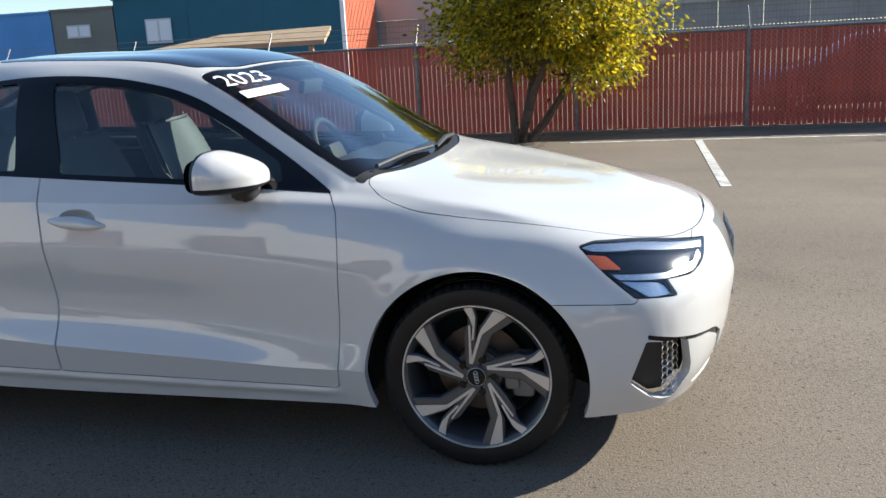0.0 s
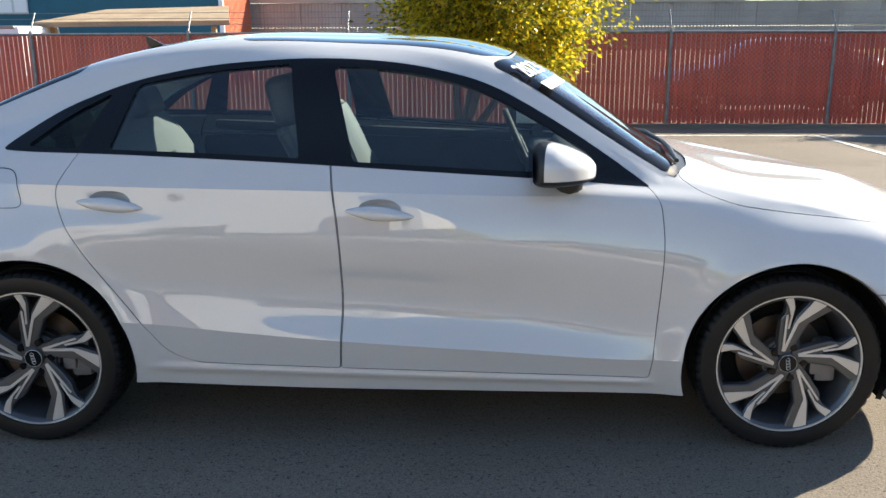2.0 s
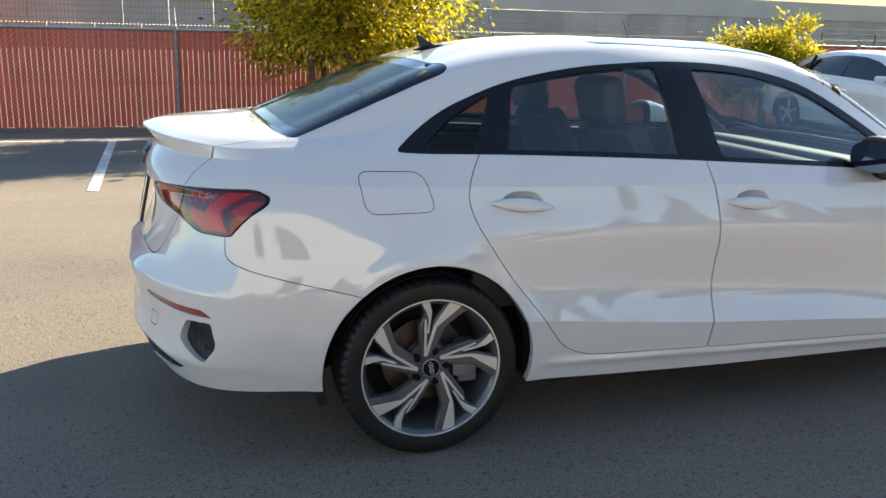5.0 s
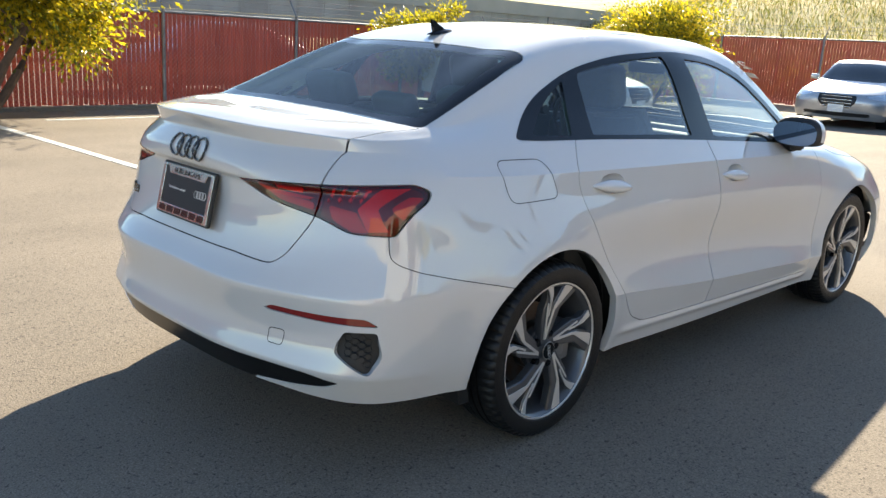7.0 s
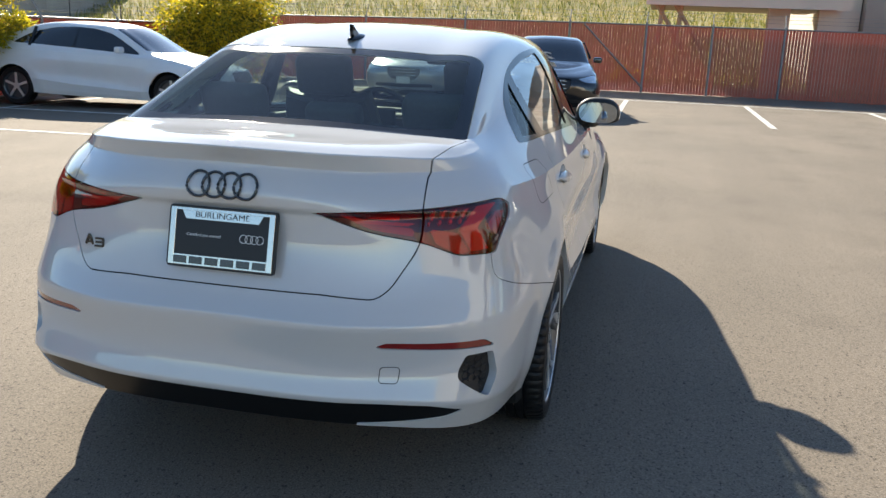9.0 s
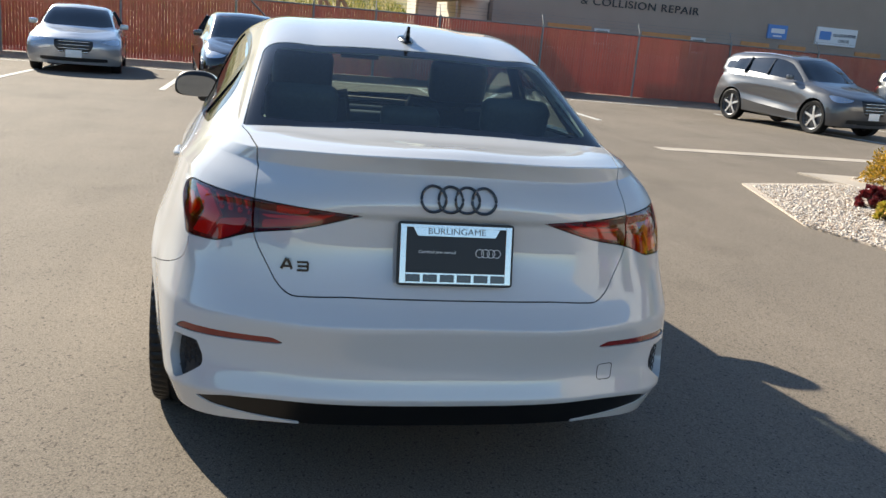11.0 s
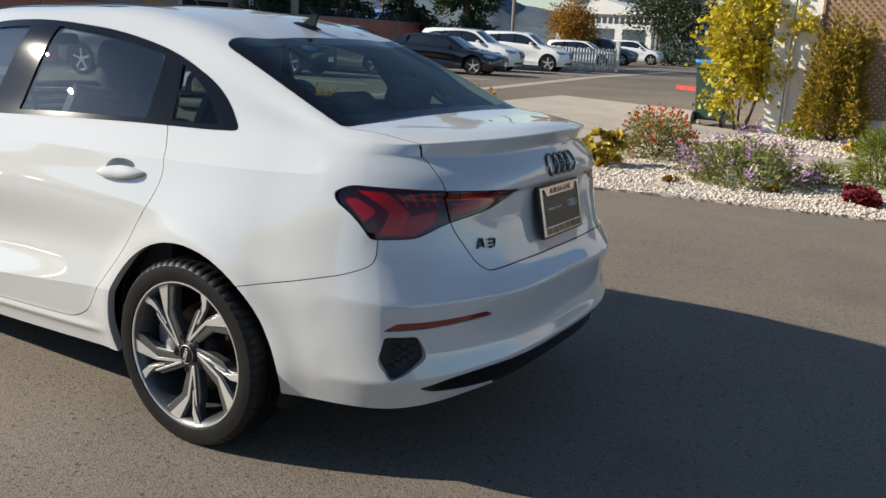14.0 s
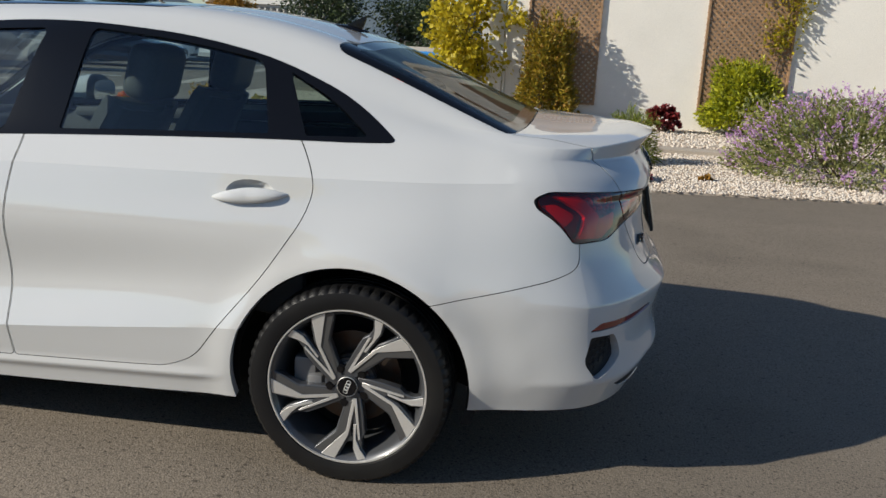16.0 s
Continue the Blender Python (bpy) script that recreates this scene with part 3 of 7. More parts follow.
whole(bonnet, "bonnet", M_white, "white bonnet")
whole(cowl.off(-.006), "cowl", M_black_plastic, "black plastic cowl below the windscreen", 0)
# boot lid
lid, rest = take(rest, lid_field, 0.0019, 0.008)
whole(lid, "boot_lid", M_white, "white boot lid with an integrated lip")

# doors and filler flap
DOOR_F = outline([(-.252, 1.05), (.55, 1.05), (.78, .945), (.838, .912, .02), (.866, .872, .03), (.877, .745, .1), (.866, .490, .1), (.845, .266, .012), (.358, .281, .2), (-.223, .296, .01), (-.211, .486, .1), (-.214, .763, .1), (-.242, .95, .1)], 0.002)
DOOR_R = outline([(-.256, 1.05), (-.246, .95, .1), (-.218, .763, .1), (-.215, .486, .1), (-.227, .296, .01), (-.60, .307, .2), (-.735, .313, .03), (-.830, .350, .06), (-.915, .468, .1), (-1.058, .643, .1), (-1.168, .814, .1), (-1.196, .915, .06),
                  (-1.150, 1.000, .04), (-1.115, 1.05)], 0.002)
FUEL = outline([(-1.558, .985, .04), (-1.340, .982, .04), (-1.303, .856, .035), (-1.535, .852, .04)])
fd, rest = take(rest, side_field(DOOR_F))
rd, rest = take(rest, side_field(DOOR_R))
line_on(rest, side_field(FUEL), 0.0012).flipped().off(0.0008).put("filler_flap_gap", M_seam, car, "thin gap round the fuel filler flap")


def bowls(panel, cx, cz):
    """Cuts the grip recess of a door handle and returns the panel, the bowl and the grip."""
    t = np.linspace(0, 2 * np.pi, 40, endpoint=False)
    ring = np.stack([cx + 0.074 * np.sign(np.cos(t)) * np.abs(np.cos(t)) ** 0.85, cz + 0.012 + 0.036 * np.sin(t)], 1)
    hole, panel = panel.cut(side_field(ring)(panel.v))
    near = panel.v[np.argsort(np.hypot(panel.v[:, 0] - cx, panel.v[:, 2] - cz))[:60]]
    a = np.linalg.lstsq(np.c_[np.ones(len(near)), near[:, 0] - cx, near[:, 2] - cz, (near[:, 2] - cz) ** 2], near[:, 1], rcond=None)[0]

    def sy(x, z):
        return a[0] + a[1] * (x - cx) + a[2] * (z - cz) + a[3] * (z - cz) ** 2
    vs, fs = [], []
    rings = 7
    for k in range(rings + 1):
        r = 1.02 * (1 - k / rings)
        for (px, pz) in ring:
            x, z = cx + (px - cx) * r, cz + 0.012 + (pz - cz - 0.012) * r
            vs.append((x, sy(x, z) - 0.034 * (1 - min(r, 1) ** 2.2), z))
    m = len(ring)
    for k in range(rings):
        fs += [(k * m + i, k * m + (i + 1) % m, (k + 1) * m + (i + 1) % m, (k + 1) * m + i) for i in range(m)]
    gv, gf_ = [], []
    n, q = 26, 14
    for i in range(n + 1):
        u = -1 + 2 * i / n
        x = cx + u * 0.119
        zc = cz - 0.089 * (x - cx) + 0.003 * (1 - u * u)
        h = 0.0225 * (1 - abs(u) ** 1.9) ** 0.9 + 0.001
        lift = 0.034 * (1 - abs(u) ** 3.2) ** 0.7
        for k in range(q):
            t2 = 2 * np.pi * k / q
            z = zc + h * math.sin(t2)
            gv.append((x, sy(x, z) - 0.004 + lift * 0.55 + lift * 0.45 * math.cos(t2) - 0.006 * (1 - abs(u)), z))
    for i in range(n):
        gf_ += [(i * q + k, i * q + (k + 1) % q, (i + 1) * q + (k + 1) % q, (i + 1) * q + k) for k in range(q)]
    return panel, (vs, fs), (gv, gf_)


def flip(vf):
    return [(x, -y, z) for x, y, z in vf[0]], [tuple(reversed(f)) for f in vf[1]]


for panel, cx, cz, name in ((fd, -.079, .842, "front_door"), (rd, -1.000, .868, "rear_door")):
    panel, bowl, grip = bowls(panel, cx, cz)
    doors = both(panel, name, M_white, "white door panel")
    for door, side in zip(doors, (1, -1)):
        mesh_object("handle_recess", *(bowl if side > 0 else flip(bowl)), M_white, door)
        mesh_object("door_handle", *(grip if side > 0 else flip(grip)), M_white, door, label="white door handle")

# front lamp, front vent, bumpers
HEAD = outline([(1.655, .748, .008), (1.70, .757, .01), (1.84, .745, .1), (2.055, .700, .008), (2.046, .646, .02), (2.005, .624, .01), (1.925, .630, .006), (1.960, .578, .01), (1.829, .590, .008), (1.735, .667, .05)])
head, rest = take(rest, side_field(HEAD, x0=1.5, y0=0.36), 0.0016, 0.012, rounds=2)
F_BUMP = outline([(1.40, .10), (1.40, .582), (1.60, .582), (1.83, .574, .01), (1.845, .60), (1.99, .66), (2.02, .735), (2.3, .74), (2.3, .10)], 0.004)
fb, rest = take(rest, side_field(F_BUMP, x0=1.3, y0=-0.1), 0.0014, 0.006)
F_VENT = outline([(1.862, .452, .008), (1.992, .436, .008), (2.004, .336, .02), (1.998, .300, .01), (1.942, .225, .01), (1.888, .238, .01), (1.812, .318, .01)])
fv, fb = take(fb, side_field(F_VENT, x0=1.6), 0.0, rounds=2)
F_TRIM = outline([(1.866, .474, .006), (2.090, .415, .02), (2.115, .37, .01), (2.100, .28, .01), (2.088, .29), (2.100, .37, .01), (2.078, .402, .02), (1.868, .458, .004)])
ft, fb = take(fb, side_field(F_TRIM, x0=1.6), 0.0, rounds=2)
GRILLE = outline([(-.2, .715), (.30, .715, .02), (.37, .62, .03), (.28, .36, .04), (-.2, .34)], 0.01)
gri, fb = take(fb, lambda v: np.where(v[:, 0] > 1.95, inside(GRILLE, v[:, [1, 2]]), 1.0), 0.0)
LOWER = outline([(-.2, .29), (.55, .285, .03), (.66, .24, .03), (.60, .225), (-.2, .225)], 0.01)
low, fb = take(fb, lambda v: np.where(v[:, 0] > 1.95, inside(LOWER, v[:, [1, 2]]), 1.0), 0.0)
bumper_f = whole(fb, "front_bumper", M_white, "white front bumper", 0.03)
both(fv.off(-.045), "bumper_vent", M_black_plastic, "black side vent in the front bumper", 0)
both(ft.off(-.008), "vent_trim", M_gloss_black, "black trim line round the vent", 0)
whole(gri.off(-.006), "grille", M_black_plastic, "black honeycomb grille", 0)
whole(low.off(-.02), "lower_intake", M_black_plastic, "black lower air intake", 0)
R_BUMP = outline([(-1.45, .10), (-1.45, .565), (-1.60, .603, .05), (-1.75, .638, .1), (-1.91, .679, .05), (-1.984, .712, .03), (-1.978, .80), (-2.02, .89), (-2.5, .89), (-2.5, .10)], 0.004)
rb, rest = take(rest, side_field(R_BUMP, x1=-1.3, y0=-0.1), 0.0014, 0.006)
REFL = outline([(.465, .545, .002), (.495, .557, .006), (.745, .547, .008), (.770, .524, .006), (.62, .532, .05), (.48, .539, .004)])
R_VENT = outline([(.684, .466, .012), (.702, .507, .01), (.768, .507, .01), (.783, .430, .02), (.766, .372, .012), (.684, .440, .012)])
VALANCE = outline([(-.2, .376), (.45, .378, .05), (.62, .370, .03), (.702, .346, .008), (.66, .326, .02), (.52, .308, .05), (.41, .302, .004), (.395, .20), (-.2, .20)], 0.004)
TOW = outline([(.476, .482, .012), (.53, .482, .012), (.526, .434, .012), (.474, .436, .012)])
refl, rb = take(rb, tail_field(REFL), 0.0008, 0.006, rounds=2)
rv, rb = take(rb, tail_field(R_VENT), 0.0, rounds=2)
va, rb = take(rb, tail_field(VALANCE), 0.0012, 0.004, rounds=2)
bumper_r = whole(rb, "rear_bumper", M_white, "white rear bumper", 0.03)
both(refl.off(-.004), "rear_reflector", M_reflector, "slim dark red reflector", 0)
both(rv.off(-.028), "bumper_vent", M_black_plastic, "black vent in the rear bumper", 0)
whole(va.off(-.003), "valance", M_valance, "gloss black rear valance", 0)
line_on(rb, tail_field(TOW), 0.0012).flipped().off(0.0006).put("towing_cap_gap", M_seam, bumper_r)

# what is left: wings, rear quarters, sills, roof
shell = whole(rest, "body_shell", M_white, "white roof, pillars, wings and sills", 0.03)

# panel gaps
for s in seams:
    for one in s.islands():
        if len(one.f) > 12:
            for q in (one, one.flipped()):
                q.put("panel_gap", M_seam, car)

# ---- lamps ----
for name, piece, lab in (("tail_lamp", lamp_out, "dark red tail lamp"), ("boot_lamp", lamp_in, "dark red lamp on the boot lid")):
    for flipit in (False, True):
        q = piece.flipped() if flipit else piece
        lens = q.put(name, M_red_glass, car, lab)
        q.off(-0.030).put("lamp_housing", M_red_dark, lens, "", -0.028)


def lamp_piece(piece, poly, off, name, mat):
    ol = outline(poly, 0.004)
    piece = piece.refine(np.abs(inside(ol, piece.v[:, [1, 2]]))[piece.f].min(1) < 0.02)
    s = piece.cut(inside(ol, piece.v[:, [1, 2]]))[0]
    if len(s.f):
        s = s.off(off)
        for one in s.islands():
            if len(one.f) > 6:
                for q in (one, one.flipped()):
                    q.put(name, mat, car, "", 0.014)


lamp_piece(lamp_out, [(.690, .922), (.735, .924), (.700, .862), (.735, .797), (.690, .795), (.655, .858)], -0.010, "light_guide", M_red_bright)
lamp_piece(lamp_out, [(.742, .90), (.758, .895), (.752, .83), (.725, .865)], -0.012, "light_guide", M_red_lens)
for k in range(4):
    y = .575 + .026 * k
    lamp_piece(lamp_out, [(y + .012, .918 - .004 * (k == 0)), (y + .019, .918), (y + .003, .872), (y - .006, .872)], -0.012, "light_bar", M_red_bright)
lamp_piece(lamp_out, [(.58, .866), (.655, .850), (.69, .792), (.655, .792), (.60, .822)], -0.016, "lower_lens", M_red_lens)
lamp_piece(lamp_in, [(.335, .896), (.54, .882), (.54, .874), (.40, .880)], -0.010, "light_bar", M_red_bright)
lamp_piece(lamp_in, [(.36, .888), (.54, .868), (.54, .845), (.43, .862)], -0.018, "lower_lens", M_red_lens)
lamp_piece(lamp_in, [(.41, .905), (.50, .906), (.50, .890), (.41, .893)], -0.014, "reversing_lamp", M_lamp_chrome)
for flipit in (False, True):
    q = head.flipped() if flipit else head
    lens = q.put("headlamp", M_clear, car, "clear headlamp with bright reflector bands")
    q.off(-0.024).put("lamp_housing", M_gloss_black, lens, "", -0.021)


def head_piece(poly, off, name, mat):
    ol = outline(poly, 0.004)
    lamp_skin = head.refine(np.abs(inside(ol, head.v[:, [0, 2]]))[head.f].min(1) < 0.02)
    s = lamp_skin.cut(inside(ol, lamp_skin.v[:, [0, 2]]))[0]
    if len(s.f):
        s = s.off(off)
        for q in (s, s.flipped()):
            q.put(name, mat, car)


head_piece([(1.665, .746), (1.70, .754), (1.84, .742), (2.05, .698), (2.05, .682), (1.84, .722), (1.70, .733)], -0.008, "light_band", M_lamp_chrome)
head_piece([(1.679, .726), (1.742, .718), (1.792, .676), (1.722, .682)], -0.010, "amber_reflector", M_amber)
head_piece([(1.76, .665), (1.93, .648), (2.02, .655), (2.035, .68), (2.046, .66), (2.02, .632), (1.93, .632), (1.78, .648)], -0.008, "light_band", M_lamp_chrome)
head_piece([(1.79, .644), (1.90, .630), (1.925, .615), (1.945, .588), (1.88, .590), (1.84, .615)], -0.015, "lower_reflector", M_lamp_chrome)


# ---- wheels ----
def wheel(side, turn):
    """A wheel with its hub at the origin, the outer face towards +y * side, its spokes turned by turn degrees."""
    w = new("wheel")
    k = side
    n = 240
    bm = bmesh.new()
    prof = [(.242, .078), (.247, .0985), (.252, .106), (.264, .1085), (.284, .1095), (.300, .107), (.310, .099), (.3155, .088), (.3165, .070), (.318, .050), (.318, .047), (.311, .0465), (.311, .0375), (.318, .037),
            (.319, .016), (.312, .0155), (.312, .0055), (.319, .005), (.319, -.016), (.312, -.0165), (.312, -.0265), (.318, -.027), (.318, -.05), (.311, -.0505), (.311, -.06), (.3165, -.0605), (.309, -.094), (.284, -.1085), (.246, -.104), (.232, -.08)]
    rings = []
    for r, a in prof:
        ring = []
        for i in range(n):
            t = 2 * math.pi * i / n
            rr = r - (0.006 if (i % 4 == 0 and r > .3 and abs(a) > .052 and abs(a) < .1) else 0)
            ring.append(bm.verts.new((rr * math.cos(t), a * k, rr * math.sin(t))))
        rings.append(ring)
    for p, q in zip(rings, rings[1:]):
        for i in range(n):
            bm.faces.new((p[i], p[(i + 1) % n], q[(i + 1) % n], q[i]))
    part("tyre", bm, M_rubber, w, "black tyre with grooved tread", angle=28)
    part("rim", lathe_bm([(.2415, .099 * k), (.2435, .1035 * k), (.2475, .1035 * k), (.249, .099 * k)], 120), M_alloy, w, "thin machined rim edge")
    part("rim_barrel", lathe_bm([(.2415, .099 * k), (.233, .092 * k), (.226, .078 * k), (.218, .05 * k), (.208, .0 * k), (.206, -.07 * k), (.222, -.10 * k), (.236, -.103 * k)], 96), M_rim_grey, w)
    part("brake_disc", join_bm(cyl_bm(.150, .022, (0, -.012 * k, 0), 'Y', 64), cyl_bm(.085, .05, (0, .005 * k, 0), 'Y', 40)), M_disc, w, "rusty steel brake disc")
    cal = join_bm(move_bm(box_bm(.075, .075, .15, .018), Matrix.Translation((.148, .01 * k, -.01))), move_bm(box_bm(.05, .05, .07, .015), Matrix.Translation((.112, .035 * k, -.02))))
    part("brake_caliper", cal, M_silver, w, "grey brake caliper")
    part("inner_shield", cyl_bm(.205, .012, (0, -.06 * k, 0), 'Y', 48), M_dark, w)
    # spokes: five arms, each a wide blade and a thin one that part from near the hub
    R = .2455
    blade = [(-.090, .17), (.028, .583), (.062, .667), (.245, .950), (.425, .885), (.078, .597), (-.050, .17)]
    facet = [(.082, .597), (.43, .885), (.53, .835), (.20, .60), (.03, .24), (-.040, .19)]
    hook = [(-.160, .955), (-.050, .978), (-.006, .833), (-.034, .514), (-.064, .508), (-.045, .708), (-.088, .833)]
    edge = [(-.104, .708), (-.078, .722), (-.062, .17), (-.100, .17)]
    under = [(-.150, .10), (-.165, .42), (-.165, .64), (-.118, .72), (-.112, .83), (-.185, .965), (-.03, .995), (.012, .83), (-.015, .50), (.0, .50), (.035, .68), (.225, .972), (.545, .838), (.215, .59), (.055, .20), (.02, .10)]
    s = 1 if k < 0 else -1
    lay = Matrix(((1, 0, 0, 0), (0, 0, k, 0), (0, 1, 0, 0), (0, 0, 0, 1)))

    def arm(poly, y0, h, bev, rot):
        # facing the wheel from outside, x runs to the viewer's right
        bm2 = prism_bm([(px * R * s, pz * R) for px, pz in poly], h, bev)
        for v in bm2.verts:
            v.co.z += y0 + 0.012 * (math.hypot(v.co.x, v.co.y) / .23) ** 2
        bmesh.ops.transform(bm2, matrix=rot @ lay, verts=bm2.verts)
        return bm2
    for a in range(5):
        rot = Matrix.Rotation(radians(72 * a + (turn if k < 0 else -turn)), 4, 'Y')
        sp = part("spoke", arm(under, .046, .033, .003, rot), M_rim_grey, w, "grey spoke with machined edges")
        part("machined_face", arm(blade, .0800, .004, .0008, rot), M_alloy, sp)
        part("machined_face", arm(hook, .0800, .004, .0008, rot), M_alloy, sp)
        part("machined_face", arm(edge, .0800, .004, .0006, rot), M_alloy, sp)
        part("spoke_facet", arm(facet, .0765, .004, .0006, rot), M_facet, sp)
        ang = radians(2 + 72 * a - turn)
        bx = .0575 * math.cos(ang) * s
        part("wheel_bolt", cyl_bm(.0150, .026, (bx, .070 * k, .0575 * math.sin(ang)), 'Y', 12, bevel=.004), M_gloss_black, w)
    part("hub", join_bm(cyl_bm(.080, .05, (0, .040 * k, 0), 'Y', 40, bevel=.010), cyl_bm(.036, .03, (0, .072 * k, 0), 'Y', 32, bevel=.004)), M_rim_grey, w)
    part("hub_cap", cyl_bm(.030, .006, (0, .0895 * k, 0), 'Y', 32, bevel=.001), M_gloss_black, w, "black hub cap with four small rings")
    part("cap_rim", tube_bm([(.0305 * math.cos(t * math.pi / 16), .0905 * k, .0305 * math.sin(t * math.pi / 16)) for t in range(32)], .0012, 6, True), M_alloy, w)
    lean_ = radians(-turn - 80)
    for i in range(4):
        c = (-1.5 + i) * .0100
        cx, cz = c * math.cos(lean_) * s, c * math.sin(lean_)
        pts = [(cx + .0066 * math.cos(t * math.pi / 8), .0932 * k, cz + .0066 * math.sin(t * math.pi / 8)) for t in range(16)]
        part("cap_ring", tube_bm(pts, .0009, 6, True), M_alloy, w)
    return w


TRACK = 0.775
for side, ax, turn in ((1, AXLE_X, 20), (1, -AXLE_X, 29), (-1, AXLE_X, 2), (-1, -AXLE_X, 0)):
    w = wheel(side, turn)
    w.parent = car
    w.location = (ax, (TRACK + (0.004 if side > 0 else -0.002)) * side, .308 if side > 0 else .318)

# wheel wells and floor pan
for ax in (AXLE_X, -AXLE_X):
    for side in (1, -1):
        bm = bmesh.new()
        low_f = 0.13 if ax > 0 else 0.06
        arc = [math.pi * (-low_f + ((1.06 if ax > 0 else 1.10) + low_f) * k / 30) for k in range(31)]
        ring = [[bm.verts.new((r * math.cos(t), (y + (0.058 * max(0.0, math.sin(t)) if y > 0.7 else 0.0)) * side, r * math.sin(t))) for t in arc] for r, y in ((.3630, .816), (.394, .800), (.392, .52), (.05, .52))]
        for p, q in zip(ring, ring[1:]):
            for k in range(30):
                bm.faces.new((p[k], p[k + 1], q[k + 1], q[k]))
        part("wheel_well", bm, M_dark, car).location = (ax, 0, AXLE_Z)
part("floor_pan", box_bm(1.85, 1.60, .10, .03, at=(0, 0, .235)), M_dark, car)
part("floor_pan", box_bm(.46, .96, .12, .04, at=(-1.88, 0, .33)), M_dark, car)
part("floor_pan", box_bm(.34, 1.06, .12, .04, at=(1.82, 0, .28)), M_dark, car)
# added plates before the front wheels, to stop sunlight leaking under the bumper
for side in (1, -1):
    part("sun_blocker", box_bm(.03, .19, .09, .01, at=(1.700, .745 * side, .216)), M_black_plastic, car)
part("inner_hull", box_bm(1.2, 0.90, .40, .05, at=(1.22, 0, .48)), M_dark, car)
part("inner_hull", box_bm(.85, 1.00, .55, .05, at=(-1.60, 0, .62)), M_dark, car)

# ---- the saloon's trim, cabin and marks ----
def mirror_part(side):
    """A door mirror; side is +1 for the left."""
    rings, n = 18, 28
    pts = []
    for i in range(rings + 1):
        v = -math.pi / 2 + math.pi * i / rings
        row = []
        for k in range(n):
            u = 2 * math.pi * k / n
            nx, ny, nz = math.cos(v) * math.cos(u), math.cos(v) * math.sin(u), math.sin(v)
            e = lambda t, p: math.copysign(abs(t) ** p, t)
            x = 0.490 + (0.150 * e(nx, 0.95) if nx > 0 else 0.066 * e(nx, 0.45))
            y = 0.880 + 0.118 * e(ny, 0.75)
            z = 0.996 + (0.088 * e(nz, 0.9) if nz > 0 else 0.052 * e(nz, 0.45)) - 0.034 * max(0.0, nx) * max(0.0, nz)
            y -= 0.045 * max(0.0, nx)
            row.append((x, y * side, z))
        pts.append(row)
    vs = [p for r in pts for p in r]
    white, black = [], []
    for a in range(rings):
        for k in range(n):
            f = (a * n + k, a * n + (k + 1) % n, (a + 1) * n + (k + 1) % n, (a + 1) * n + k)
            front = math.cos(2 * math.pi * (k + 0.5) / n)
            (white if sum(vs[i][2] for i in f) / 4 > 0.974 and front > -0.25 else black).append(f if side > 0 else tuple(reversed(f)))

    def shell(faces, name, mat, lab):
        used = sorted({i for f in faces for i in f})
        to = {i: j for j, i in enumerate(used)}
        return mesh_object(name, [vs[i] for i in used], [tuple(to[i] for i in f) for f in faces], mat, car, label=lab)
    cap = shell(white, "mirror_cap", M_white, "white door mirror cap")
    shell(black, "mirror_base", M_black_plastic, "black lower half of the door mirror")
    part("mirror_arm", join_bm(tube_bm([(.56, .70 * side, .945), (.56, .775 * side, .932), (.555, .83 * side, .940)], [.03, .030, .036], 12), cyl_bm(.042, .05, (.555, .835 * side, .940), 'Z', 20, r2=.050, bevel=.008)), M_black_plastic, car, "black mirror foot")
    t = np.linspace(0, 2 * np.pi, 28, endpoint=False)
    ring = [(0.4225, (0.880 + 0.103 * np.sign(np.cos(a)) * abs(np.cos(a)) ** 0.7) * side, 1.004 + 0.055 * np.sign(np.sin(a)) * abs(np.sin(a)) ** 0.7) for a in t]
    mesh_object("mirror_glass", ring, [tuple(range(28)) if side < 0 else tuple(reversed(range(28)))], M_mirror, cap, smooth=False, label="mirror glass")


M_mirror = material("mirror_silver", (0.34, 0.38, 0.43), rough=0.01, metal=1.0)
for s in (1, -1):
    mirror_part(s)

# roof aerial: a pad and a thin fin
vs, fs = [], []
for i in range(13):
    t = i / 12
    x = -.985 - .160 * t
    w = 0.032 * math.sin(math.pi * (0.10 + 0.80 * t) ** 0.8) + 0.002
    z = 1.359 + 0.08 * (x + 1.12)
    for k in range(9):
        a = math.pi * k / 8
        vs.append((x, w * math.cos(a), z + (0.004 + 0.016 * math.sin(math.pi * min(1, 0.15 + t * 0.8))) * math.sin(a)))
for i in range(12):
    fs += [(i * 9 + k, i * 9 + k + 1, (i + 1) * 9 + k + 1, (i + 1) * 9 + k) for k in range(8)]
fs += [tuple(range(9)), tuple(range(108, 117))]
aerial = mesh_object("roof_aerial", vs, fs, M_gloss_black, car, label="black shark-fin aerial")
bm = prism_bm([(-1.02, 1.366), (-1.06, 1.382), (-1.09, 1.398), (-1.122, 1.416), (-1.136, 1.418), (-1.130, 1.398), (-1.118, 1.366)], .012)
for v in bm.verts:
    v.co = Vector((v.co.x, (v.co.z - .006) * (1.6 - 14 * (v.co.y - 1.362)), v.co.y))
part("fin", bm, M_gloss_black, aerial)

# four rings, badge and number plate on the boot lid
M_ring = material("black_badge", (0.01, 0.011, 0.013), rough=0.18, coat=0.8)


